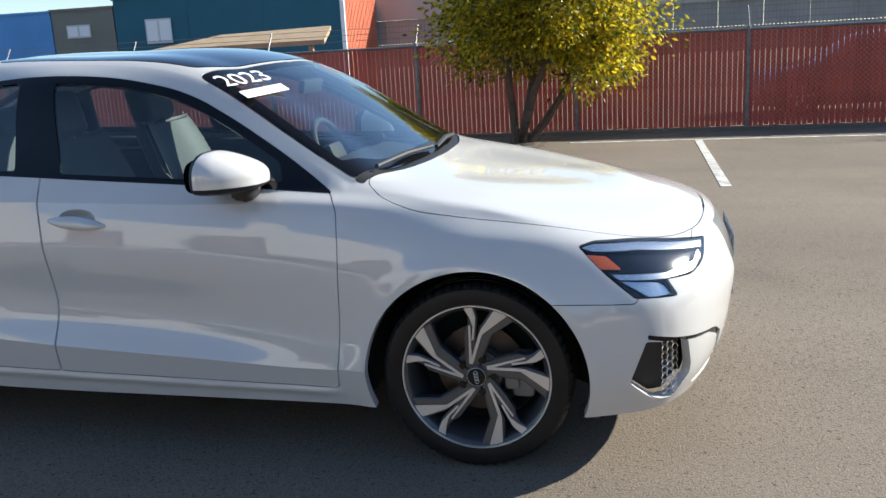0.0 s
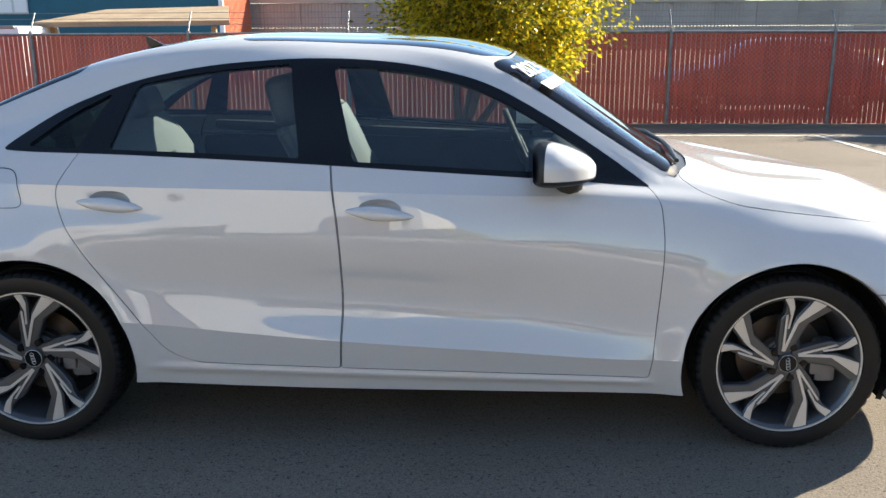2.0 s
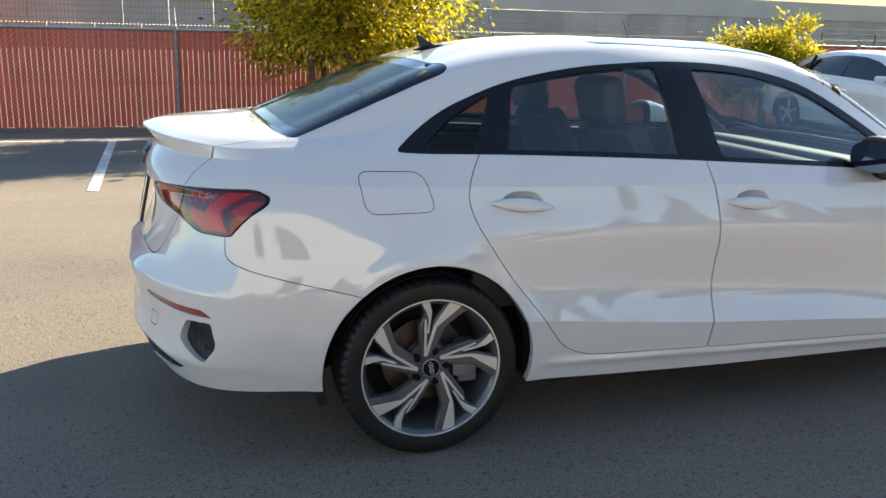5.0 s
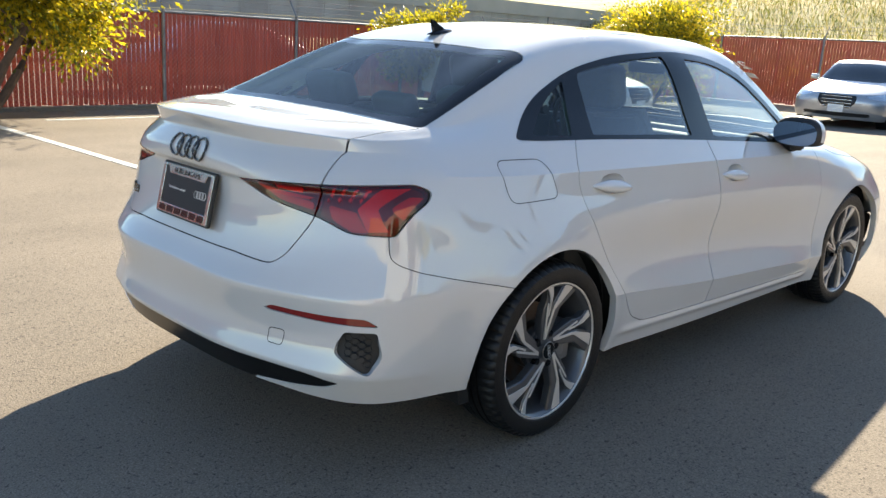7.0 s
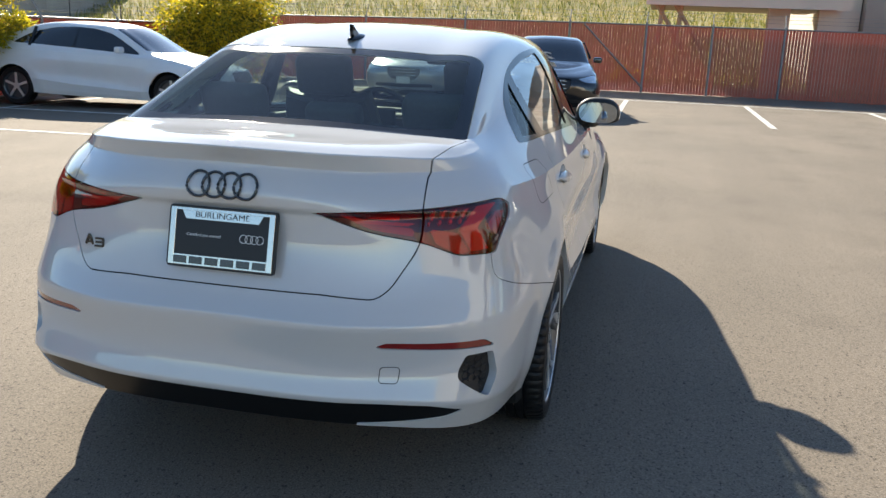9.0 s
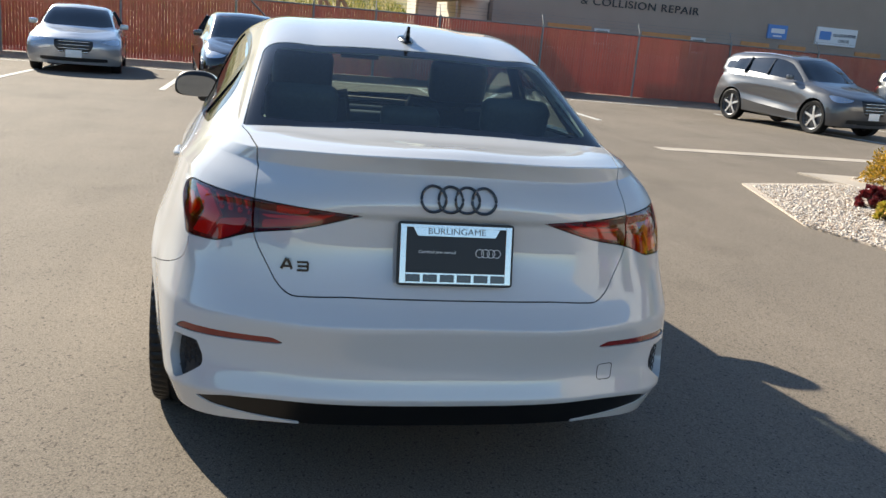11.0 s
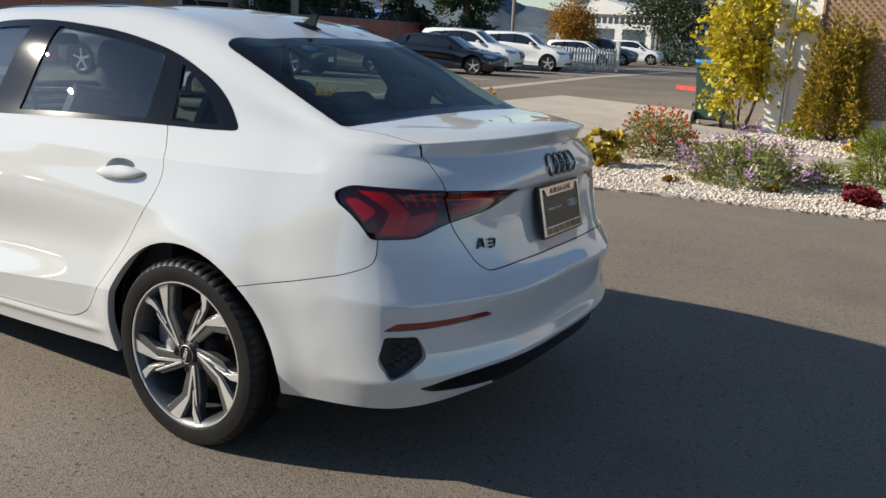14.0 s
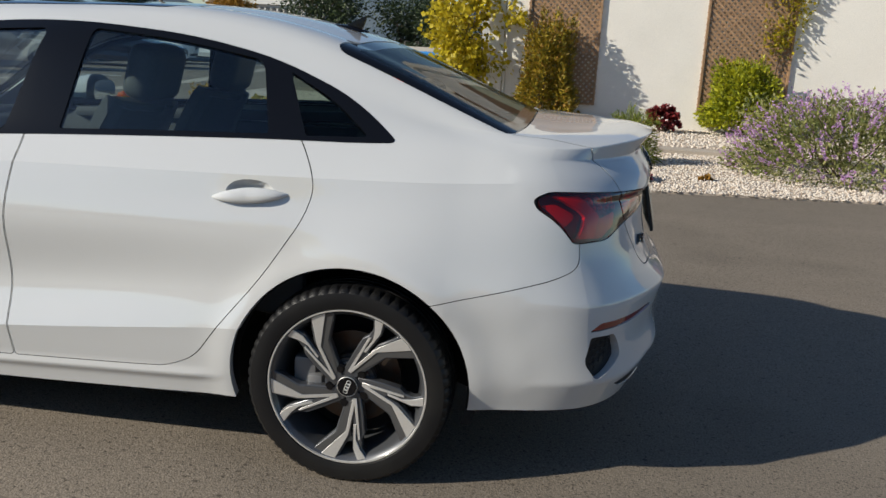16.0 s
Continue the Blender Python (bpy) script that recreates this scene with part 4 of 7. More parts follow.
def tail_x(y, z):
    """The tail face, where things are fixed to it."""
    d = np.hypot(lid.v[:, 1] - abs(y), lid.v[:, 2] - z)
    k = np.argsort(d)[:6]
    w = 1 / (d[k] + 1e-4)
    return float((lid.v[k, 0] * w).sum() / w.sum())


for i in range(4):
    cy, cz, r = 0.072 - 0.048 * i, 0.9645, 0.0345
    pts = []
    for k in range(40):
        a = 2 * math.pi * k / 40
        y, z = cy + r * math.cos(a), cz + r * math.sin(a)
        pts.append((tail_x(y, z) - 0.005, y, z))
    part("badge_ring", tube_bm(pts, 0.0042, 8, True), M_ring, car)


def text_mesh(name, body, size, m, mat, parent, extrude=0.0015, spacing=1.0, width=None):
    """Lettering with the built-in font, turned into a mesh, centred on m's origin."""
    cu = bpy.data.curves.new(name, "FONT")
    cu.body, cu.size, cu.extrude, cu.align_x, cu.align_y = body, size, extrude, 'CENTER', 'CENTER'
    cu.space_character = spacing
    tmp = bpy.data.objects.new(name, cu)
    scene.collection.objects.link(tmp)
    me = bpy.data.meshes.new_from_object(tmp.evaluated_get(bpy.context.evaluated_depsgraph_get()))
    bpy.data.objects.remove(tmp)
    me.materials.clear()
    me.materials.append(mat)
    if width:
        xsz = [v.co.x for v in me.vertices]
        k = width / (max(xsz) - min(xsz))
        for v in me.vertices:
            v.co.x *= k
    me.transform(m)
    ob = new(name, me)
    if parent is not None:
        ob.parent = parent
    return ob


# model mark: plain raised strokes
def stroke(y, z, dy, dz, ang):
    bm = box_bm(.006, dy, dz, .0008)
    bmesh.ops.rotate(bm, verts=bm.verts, cent=(0, 0, 0), matrix=Matrix.Rotation(radians(ang), 3, 'X'))
    bmesh.ops.translate(bm, vec=(tail_x(y, z) - .003, y, z), verts=bm.verts)
    return bm


part("model_mark", join_bm(stroke(.470, .757, .0075, .034, 24), stroke(.454, .757, .0075, .034, -24), stroke(.462, .750, .018, .006, 0)), M_ring, car, "small raised black mark")
part("model_mark", join_bm(stroke(.420, .765, .030, .006, 0), stroke(.420, .754, .026, .006, 0), stroke(.420, .743, .030, .006, 0), stroke(.405, .754, .006, .024, 0)), M_ring, car, "small raised black mark")

M_plate = material("dark_plate_insert", (0.022, 0.024, 0.028), rough=0.35, spec=0.3)
M_frame = material("bright_plate_frame", (0.66, 0.65, 0.62), rough=0.16, metal=0.9)
M_plate_white = material("white_lettering", (0.80, 0.80, 0.78), rough=0.5)
plate = new("number_plate")
plate.parent = car
plate["label"] = "dealer plate in a chrome frame"
tilt = math.atan2(.045, .160)
PM = Matrix.Translation((-2.226, -.002, .812)) @ Matrix.Rotation(tilt * 0.8, 4, 'Y') @ Matrix(((0, 0, -1, 0), (-1, 0, 0, 0), (0, 1, 0, 0), (0, 0, 0, 1)))


def flat(poly, h, z0):
    return move_bm(move_bm(prism_bm(poly, h, 0.0006), Matrix.Translation((0, 0, z0))), PM)


def bar(x0, x1, y0, y1, z0=.0042, h=.001):
    return flat([(x0, y0), (x1, y0), (x1, y1), (x0, y1)], h, z0)


part("plate_back", flat([tuple(p) for p in outline([(-.167, -.089), (.167, -.089), (.167, .089), (-.167, .089)], .012)], .010, -.010), M_black_plastic, plate)
part("insert", bar(-.146, .146, -.055, .066, .0002, .0012), M_plate, plate)
part("chrome_frame", join_bm(bar(-.160, -.143, -.082, .082, .0006, .004), bar(.143, .160, -.082, .082, .0006, .004), bar(-.143, .143, -.082, -.052, .0006, .004), bar(-.143, .143, .074, .082, .0006, .004),
                             flat([(-.112, .050), (.112, .050), (.125, .074), (-.125, .074)], .004, .0006)), M_frame, plate, "chrome plate frame")
text_mesh("frame_text", "BURLINGAME", .024, PM @ Matrix.Translation((0, .0635, .0052)), M_ring, plate, .0004, 1.0, .165)
text_mesh("insert_text", "Certified pre-owned", .012, PM @ Matrix.Translation((-.055, .006, .0020)), M_plate_white, plate, .0002, 1.0, .105)
for i in range(6):
    x = -.122 + .0487 * i
    part("frame_mark", bar(x - .0205, x + .0205, -.0775, -.0565, .0047, .0008), M_ring, plate)
for i in range(4):
    c = Vector((.068 + .0165 * i, .006, .0022))
    pts = [PM @ (c + Vector((.0115 * math.cos(t * math.pi / 10), .0115 * math.sin(t * math.pi / 10), 0))) for t in range(20)]
    part("insert_ring", tube_bm(pts, .0010, 5, True), M_plate_white, plate)

# year sticker on the windscreen
M_sticker = material("white_sticker", (0.85, 0.85, 0.84), rough=0.5)


def shield_point(x, y):
    d = np.hypot(wsi.v[:, 0] - x, wsi.v[:, 1] - abs(y))
    k = np.argsort(d)[:12]
    a = np.linalg.lstsq(np.c_[np.ones(12), wsi.v[k, 0] - x, wsi.v[k, 1] - abs(y)], wsi.v[k, 2], rcond=None)[0]
    nrm = wsi.n[k].mean(0)
    return Vector((x, y, float(a[0]))), Vector((nrm[0], math.copysign(nrm[1], y), nrm[2])).normalized()


def sticker_at(x, y):
    p, nv = shield_point(x, y)
    across = Vector((.47, .88, 0)) - nv * nv.dot(Vector((.47, .88, 0)))
    across.normalize()
    across = (across + nv.cross(across) * 0.19).normalized()
    return Matrix.Translation(p + nv * .004) @ Matrix((across, nv.cross(across), nv)).transposed().to_4x4()


text_mesh("year_sticker", "2023", .118, sticker_at(.437, -.497), M_sticker, windscreen, .0004, 1.0, .245)
part("price_sticker", move_bm(box_bm(.225, .046, .001), sticker_at(.520, -.515)), M_sticker, windscreen, "white strip sticker", smooth=False)

# wipers
for y0, y1, x0, x1 in ((-.62, -.06, .955, 1.02), (-.02, .50, 1.03, .99)):
    part("wiper", tube_bm([Vector((x0, y0, 0)) + Vector((0, 0, shield_point(x0 - .03, y0)[0].z - .002)), Vector(((x0 + x1) / 2, (y0 + y1) / 2, shield_point((x0 + x1) / 2 - .05, (y0 + y1) / 2)[0].z - .01)),
                           Vector((x1, y1, shield_point(x1 - .06, y1)[0].z - .02))], [.008, .011, .009], 8), M_black_plastic, car, "black windscreen wiper")

# honeycomb in the vents and the grille
def honeycomb(name, centre, u, v, nu, nv_, r, mat, keep):
    bms = []
    U, V = Vector(u).normalized(), Vector(v).normalized()
    for i in range(-nu, nu + 1):
        for j in range(-nv_, nv_ + 1):
            a, b = i * r * 1.78, (j + 0.5 * (i % 2)) * r * 2.05
            if keep(a, b):
                c = Vector(centre) + U * a + V * b
                bms.append(tube_bm([c + U * (r * math.cos(k * math.pi / 3)) + V * (r * math.sin(k * math.pi / 3)) for k in range(6)], r * 0.14, 4, True))
    return part(name, join_bm(*bms), mat, car, "honeycomb mesh", smooth=False)


for s in (1, -1):
    honeycomb("vent_mesh", (-2.062, .728 * s, .438), (.70, .71 * s, 0), (0, 0, 1), 3, 3, .0115, M_black_plastic, lambda a, b: -.05 < a < .032 and -.048 + .4 * a < b < .050)
    honeycomb("vent_mesh", (1.935, .775 * s, .345), (.80, -.60 * s, 0), (0, 0, 1), 2, 4, .0115, M_chrome, lambda a, b: abs(a) < .035 and abs(b) < .085)
honeycomb("grille_mesh", (2.180, 0, .55), (0, 1, 0), (0, 0, 1), 14, 8, .014, M_chrome, lambda a, b: abs(a) < .21 and -.13 < b < .10)

# ---- cabin ----
# lighter than the rest of the cabin: sun on the shelf is in this colour
M_shelf = material("sunlit_shelf_felt", (0.15, 0.17, 0.14), rough=0.95, fine=0.15, fine_scale=300)
def cushion(sx, sy, sz, at, rot=(0, 0, 0), bev=0.05):
    return box_bm(sx, sy, sz, bev, at, 4, rot)


def bent_panel(at, w, h, d, lean, name, mat, parent):
    """A padded back: narrower at the top, with side bolsters."""
    bm = bmesh.new()
    bmesh.ops.create_grid(bm, x_segments=12, y_segments=14, size=1)
    vs = list(bm.verts)
    for v in vs:
        a, b = v.co.x, v.co.y
        wid = w / 2 * (1 - 0.16 * max(0, b) ** 2)
        v.co = Vector((0.045 * abs(a) ** 3 - 0.02 * (b ** 2), a * wid, b * h / 2))
    r = bmesh.ops.extrude_face_region(bm, geom=list(bm.faces))
    ex_ = [g for g in r["geom"] if isinstance(g, bmesh.types.BMVert)]
    for v in ex_:
        v.co.x -= d * (1 - 0.3 * abs(v.co.y) / (w / 2))
    bmesh.ops.bevel(bm, geom=[e for e in bm.edges if e.calc_face_angle(0) > 1.0], offset=0.022, segments=3, affect='EDGES')
    move_bm(bm, Matrix.Translation(at) @ Matrix.Rotation(radians(-lean), 4, 'Y'))
    return part(name, bm, mat, parent)


# same leather in a paler grey: sunlight on the front cushions, as colour
M_seat_sunlit = material("sunlit_seat_leather", (0.15, 0.155, 0.15), rough=0.55, fine=0.1, fine_scale=90, bump=0.1, bump_scale=150)
for y in (-.36, .36):
    seat = new("front_seat")
    seat.parent = car
    part("cushion", cushion(.52, .50, .16, (.05, y, .52), (0, -6, 0)), M_seat_sunlit, seat)
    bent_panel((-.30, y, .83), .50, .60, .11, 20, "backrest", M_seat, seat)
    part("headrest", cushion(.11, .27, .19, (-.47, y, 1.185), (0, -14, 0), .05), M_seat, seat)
    for o in (-.055, .055):
        part("headrest_post", tube_bm([(-.43, y + o, 1.05), (-.455, y + o, 1.15)], .007, 8), M_chrome, seat)
bench = new("rear_bench")
bench.parent = car
part("cushion", cushion(.50, 1.24, .17, (-.82, 0, .52), (0, -6, 0)), M_seat, bench)
bent_panel((-1.17, 0, .82), 1.24, .56, .12, 25, "backrest", M_seat, bench)
for y in (-.40, .40):
    part("headrest", cushion(.10, .26, .14, (-1.315, y, 1.115), (0, -20, 0), .045), M_seat, bench)
part("headrest", cushion(.08, .22, .09, (-1.31, 0, 1.085), (0, -20, 0), .035), M_seat, bench)
part("parcel_shelf", box_bm(.42, 1.16, .03, .01, at=(-1.52, 0, 1.035)), M_shelf, car, "grey-green parcel shelf")
part("dashboard", join_bm(cushion(.40, 1.14, .15, (.80, 0, .855), (0, 6, 0), .06), cushion(.24, 1.30, .26, (.62, 0, .79), (0, 0, 0), .06)), M_interior, car)
part("centre_console", cushion(.75, .22, .22, (.20, 0, .52), (0, -6, 0), .04), M_interior, car)
sw = new("steering_wheel")
sw.parent = car
mw = Matrix.Translation((.46, .36, .90)) @ Matrix.Rotation(radians(66), 4, 'Y')
part("wheel_rim", tube_bm([mw @ Vector((.185 * math.cos(t * math.pi / 20), .185 * math.sin(t * math.pi / 20), 0)) for t in range(40)], .015, 10, True), M_interior, sw)
part("wheel_hub", move_bm(box_bm(.13, .17, .05, .02), mw), M_interior, sw)
for a in (0, 180, 270 - 180):
    part("wheel_spoke", tube_bm([mw @ Vector((0, 0, 0)), mw @ Vector((.18 * math.cos(radians(a)) if a in (90,) else 0.0, .18 * math.cos(radians(a)) if a != 90 else 0.0, 0))], .014, 6), M_chrome, sw)
part("interior_mirror", box_bm(.03, .22, .06, .015, at=(.50, 0, 1.245), rot=(0, 12, 0)), M_interior, car)
for s in (1, -1):
    part("door_lining", box_bm(1.95, .05, .44, .02, at=(-.17, .742 * s, .70)), M_interior, car)
    part("door_sill_top", box_bm(1.55, .05, .05, .018, at=(-.30, .712 * s, .945), rot=(0, 2.4, 0)), M_interior, car)
# headliner below the roof
roof_in = Skin(rest.v, rest.n, rest.f).cut(np.where((rest.v[:, 2] > 1.20) & (rest.v[:, 1] < 0.60), -1.0, 1.0))[0].off(-0.03)
if len(roof_in.f):
    roof_in.plus(roof_in.flipped()).put("headliner", M_liner, car, "pale headliner")
sr.off(-0.03).plus(sr.flipped().off(-0.03)).put("roof_blind", M_liner, car, "pale roof blind")

# ---- the place: ground ----
def soft(v, w=1.5):
    return w * np.logaddexp(0, np.asarray(v, float) / w)


def lie(x, y):
    """The height of the gently falling ground; the car stands on its level part."""
    return -0.016 * soft(np.minimum(y, 60) - 2.5) - 0.006 * soft(np.minimum(x, 90) - 4.0) - 0.004 * soft(-9.0 - np.maximum(y, -120))


G0 = float(lie(0, 0))


def gz(x, y):
    return float(lie(x, y)) - G0


def leaf_material(name, colours, rough=0.5, through=0.35):
    """Leaves: a colour of their own each, some light passing through."""
    m = bpy.data.materials.new(name)
    m.use_nodes = True
    n, l = m.node_tree.nodes, m.node_tree.links
    b = n["Principled BSDF"]
    geo, ramp = n.new("ShaderNodeNewGeometry"), n.new("ShaderNodeValToRGB")
    l.new(geo.outputs["Random Per Island"], ramp.inputs[0])
    els = ramp.color_ramp.elements
    while len(els) < len(colours):
        els.new(0.5)
    for i, c in enumerate(colours):
        els[i].position = i / max(1, len(colours) - 1)
        els[i].color = (*c, 1)
    l.new(ramp.outputs[0], b.inputs["Base Color"])
    b.inputs["Roughness"].default_value = rough
    tr, mx = n.new("ShaderNodeBsdfTranslucent"), n.new("ShaderNodeMixShader")
    l.new(ramp.outputs[0], tr.inputs[0])
    mx.inputs[0].default_value = through
    l.new(b.outputs[0], mx.inputs[1])
    l.new(tr.outputs[0], mx.inputs[2])
    l.new(mx.outputs[0], n["Material Output"].inputs["Surface"])
    return m


def asphalt_material():
    m = material("asphalt", (0.205, 0.172, 0.136), rough=0.9, vary=0.3, scale=0.35, second=(0.165, 0.140, 0.112), fine=0.32, fine_scale=150, spec=0.2)
    n, l = m.node_tree.nodes, m.node_tree.links
    b = n["Principled BSDF"]
    co = n.new("ShaderNodeTexCoord")
    # stones in the binder
    vor = n.new("ShaderNodeTexVoronoi")
    vor.inputs["Scale"].default_value = 150
    l.new(co.outputs["Object"], vor.inputs["Vector"])
    noise_ = n.new("ShaderNodeTexNoise")
    noise_.inputs["Scale"].default_value, noise_.inputs["Detail"].default_value = 48, 6
    l.new(co.outputs["Object"], noise_.inputs["Vector"])
    add = n.new("ShaderNodeMath")
    add.operation = 'MULTIPLY_ADD'
    add.inputs[1].default_value = 0.7
    l.new(vor.outputs["Distance"], add.inputs[0])
    l.new(noise_.outputs["Fac"], add.inputs[2])
    bp = n.new("ShaderNodeBump")
    bp.inputs["Strength"].default_value, bp.inputs["Distance"].default_value = 0.40, 0.005
    l.new(add.outputs[0], bp.inputs["Height"])
    l.new(bp.outputs[0], b.inputs["Normal"])
    # pale worn streaks along the lane
    mp = n.new("ShaderNodeMapping")
    mp.inputs["Scale"].default_value = (0.10, 0.9, 1)
    l.new(co.outputs["Object"], mp.inputs["Vector"])
    st = n.new("ShaderNodeTexNoise")
    st.inputs["Scale"].default_value, st.inputs["Detail"].default_value, st.inputs["Roughness"].default_value = 1.6, 7, 0.65
    l.new(mp.outputs[0], st.inputs["Vector"])
    rg = n.new("ShaderNodeMapRange")
    rg.inputs[1].default_value, rg.inputs[2].default_value, rg.inputs[3].default_value, rg.inputs[4].default_value = 0.35, 0.7, 0.93, 1.08
    l.new(st.outputs["Fac"], rg.inputs[0])
    mul = n.new("ShaderNodeMixRGB")
    mul.blend_type, mul.inputs[0].default_value = 'MULTIPLY', 1.0
    src = b.inputs["Base Color"].links[0].from_socket
    l.new(src, mul.inputs[1])
    l.new(rg.outputs[0], mul.inputs[2])
    last = mul.outputs[0]
    # dark pits between the stones, pale stones, and oily patches
    for kind, scale, lo, hi, a_, b_ in (("ShaderNodeTexNoise", 85, 0.60, 0.68, 1.0, 0.55), ("ShaderNodeTexVoronoi", 95, 0.10, 0.26, 1.28, 1.0), ("ShaderNodeTexNoise", 0.9, 0.55, 0.72, 1.0, 0.86), ("ShaderNodeTexNoise", 46, 0.645, 0.69, 1.0, 0.50)):
        tx, mr, mm = n.new(kind), n.new("ShaderNodeMapRange"), n.new("ShaderNodeMixRGB")
        tx.inputs["Scale"].default_value = scale
        l.new(co.outputs["Object"], tx.inputs["Vector"])
        mr.inputs[1].default_value, mr.inputs[2].default_value, mr.inputs[3].default_value, mr.inputs[4].default_value = lo, hi, a_, b_
        l.new(tx.outputs["Distance" if kind.endswith("Voronoi") else "Fac"], mr.inputs[0])
        mm.blend_type, mm.inputs[0].default_value = 'MULTIPLY', 1.0
        l.new(last, mm.inputs[1])
        l.new(mr.outputs[0], mm.inputs[2])
        last = mm.outputs[0]
    l.new(last, b.inputs["Base Color"])
    return m


M_asphalt = asphalt_material()
M_line = material("worn_line_paint", (0.62, 0.62, 0.58), rough=0.8, vary=0.5, scale=9, second=(0.32, 0.31, 0.29), fine=0.2, fine_scale=160)
M_concrete = material("pale_concrete", (0.42, 0.365, 0.30), rough=0.9, vary=0.2, scale=1.5, fine=0.12, fine_scale=90, bump=0.2, bump_scale=120)
M_gravel = material("white_gravel_bed", (0.52, 0.44, 0.36), rough=0.9, vary=0.35, scale=30, fine=0.3, fine_scale=60, bump=0.8, bump_scale=45)
M_red_kerb = material("red_kerb_paint", (0.55, 0.06, 0.04), rough=0.7, vary=0.3, scale=6)

xs = np.concatenate([[-500, -200, -90, -50], np.arange(-30, 50.1, 1.25), [60, 75, 90, 130, 250, 600]])
ys = np.concatenate([[-600, -250, -130, -100, -80, -65], np.arange(-52, 40.1, 1.25), [50, 60, 90, 200, 500]])
gx, gy = np.meshgrid(xs, ys, indexing='ij')
gv = np.stack([gx, gy, lie(gx, gy) - G0], -1).reshape(-1, 3)
gi = np.arange(len(gv)).reshape(gx.shape)
gf = np.stack([gi[:-1, :-1], gi[1:, :-1], gi[1:, 1:], gi[:-1, 1:]], -1).reshape(-1, 4)
tagged(mesh_object("ground", gv, gf, M_asphalt), "worn grey-brown asphalt of a car park", "ground", kind="structure")


def slab(name, poly, top, mat, label, category="pavement", thick=0.0):
    """A flat area laid on the ground, its outline subdivided to follow it."""
    bm = bmesh.new()
    pts = []
    for i in range(len(poly)):
        a, b = Vector(poly[i - 1]), Vector(poly[i])
        k = max(1, int((b - a).length / 1.5))
        pts += [a.lerp(b, (j + 1) / k) for j in range(k)]
    ring = [bm.verts.new((p.x, p.y, gz(p.x, p.y) + top)) for p in pts]
    low = [bm.verts.new((p.x, p.y, gz(p.x, p.y) - 0.03)) for p in pts]
    f = bm.faces.new(ring)
    for i in range(len(ring)):
        bm.faces.new((ring[i - 1], ring[i], low[i], low[i - 1]))
    bmesh.ops.triangulate(bm, faces=[f])
    return tagged(part(name, bm, mat, None, smooth=False), label, category, kind="structure")


def stripe(a, b, w):
    (x1, y1), (x2, y2) = a, b
    d = math.hypot(x2 - x1, y2 - y1)
    nx, ny = -(y2 - y1) / d * w / 2, (x2 - x1) / d * w / 2
    slab("parking_line", [(x1 + nx, y1 + ny), (x1 - nx, y1 - ny), (x2 - nx, y2 - ny), (x2 + nx, y2 + ny)], 0.005, M_line, "worn white parking line on asphalt", "road marking")


for x in (-10.6, -8.0, -5.45, -2.75, 0.08, 2.62, 5.28, 7.9):
    stripe((x, 4.85), (x + 0.01, 9.12), 0.10)
stripe((-14, 9.17), (-0.9, 9.17), 0.10)
stripe((0.85, 9.17), (11.0, 9.17), 0.10)
for y in (-0.56, -3.3, -6.0, 5.0, 2.2):
    stripe((11.6, y), (17.2, y - 0.06), 0.11)
stripe((17.2, 7.0), (17.3, -10.5), 0.11)
for k in range(8):
    y = -11.75 - 3.35 * k
    stripe((10.0 + 0.04 * k, y - 0.35), (16.0, y + 0.85), 0.10)
slab("gutter", [(7.25, -5.3), (7.6, -5.3), (8.0, -18.0), (9.9, -29.5), (11.2, -44.0), (10.7, -44.0), (9.4, -29.5), (7.55, -18.0)], 0.006, M_concrete, "pale concrete gutter strip across the asphalt")
slab("pavement", [(-0.5, -12.1), (0.35, -9.4), (0.95, -7.85), (2.3, -6.9), (5.6, -6.4), (5.15, -11.0), (5.4, -17.2), (1.8, -16.0), (0.7, -12.6)], 0.02, M_concrete, "pale concrete pad between the gravel beds")
BED = [(2.2, -4.25), (-1.0, -5.05), (-5.0, -5.68), (-14.0, -7.2), (-14.0, -16.6), (-0.3, -12.25), (0.15, -9.6), (0.8, -7.9), (2.3, -6.95), (4.8, -6.45), (4.4, -4.9)]
slab("gravel_bed", BED, 0.018, M_gravel, "bed of small white pebbles", "gravel")
BED2 = [(3.1, -7.0), (5.3, -6.95), (5.05, -10.6), (3.5, -11.4), (2.8, -9.7)]
slab("gravel_bed", BED2, 0.026, M_gravel, "small bed of white pebbles", "gravel")
slab("kerb", [(3.3, -24.4), (5.0, -25.25), (5.05, -25.6), (3.3, -24.8)], 0.13, M_red_kerb, "red painted kerb", "kerb")
slab("kerb", [(-9.0, 10.35), (15.0, 10.35), (15.0, 10.62), (-9.0, 10.62)], 0.05, M_asphalt, "low asphalt kerb before the fence", "kerb")
slab("stepping_path", [(-0.4, -9.0), (-4.6, -9.15), (-4.7, -8.75), (-0.4, -8.55)], 0.075, M_concrete, "low concrete edging strip in the gravel")




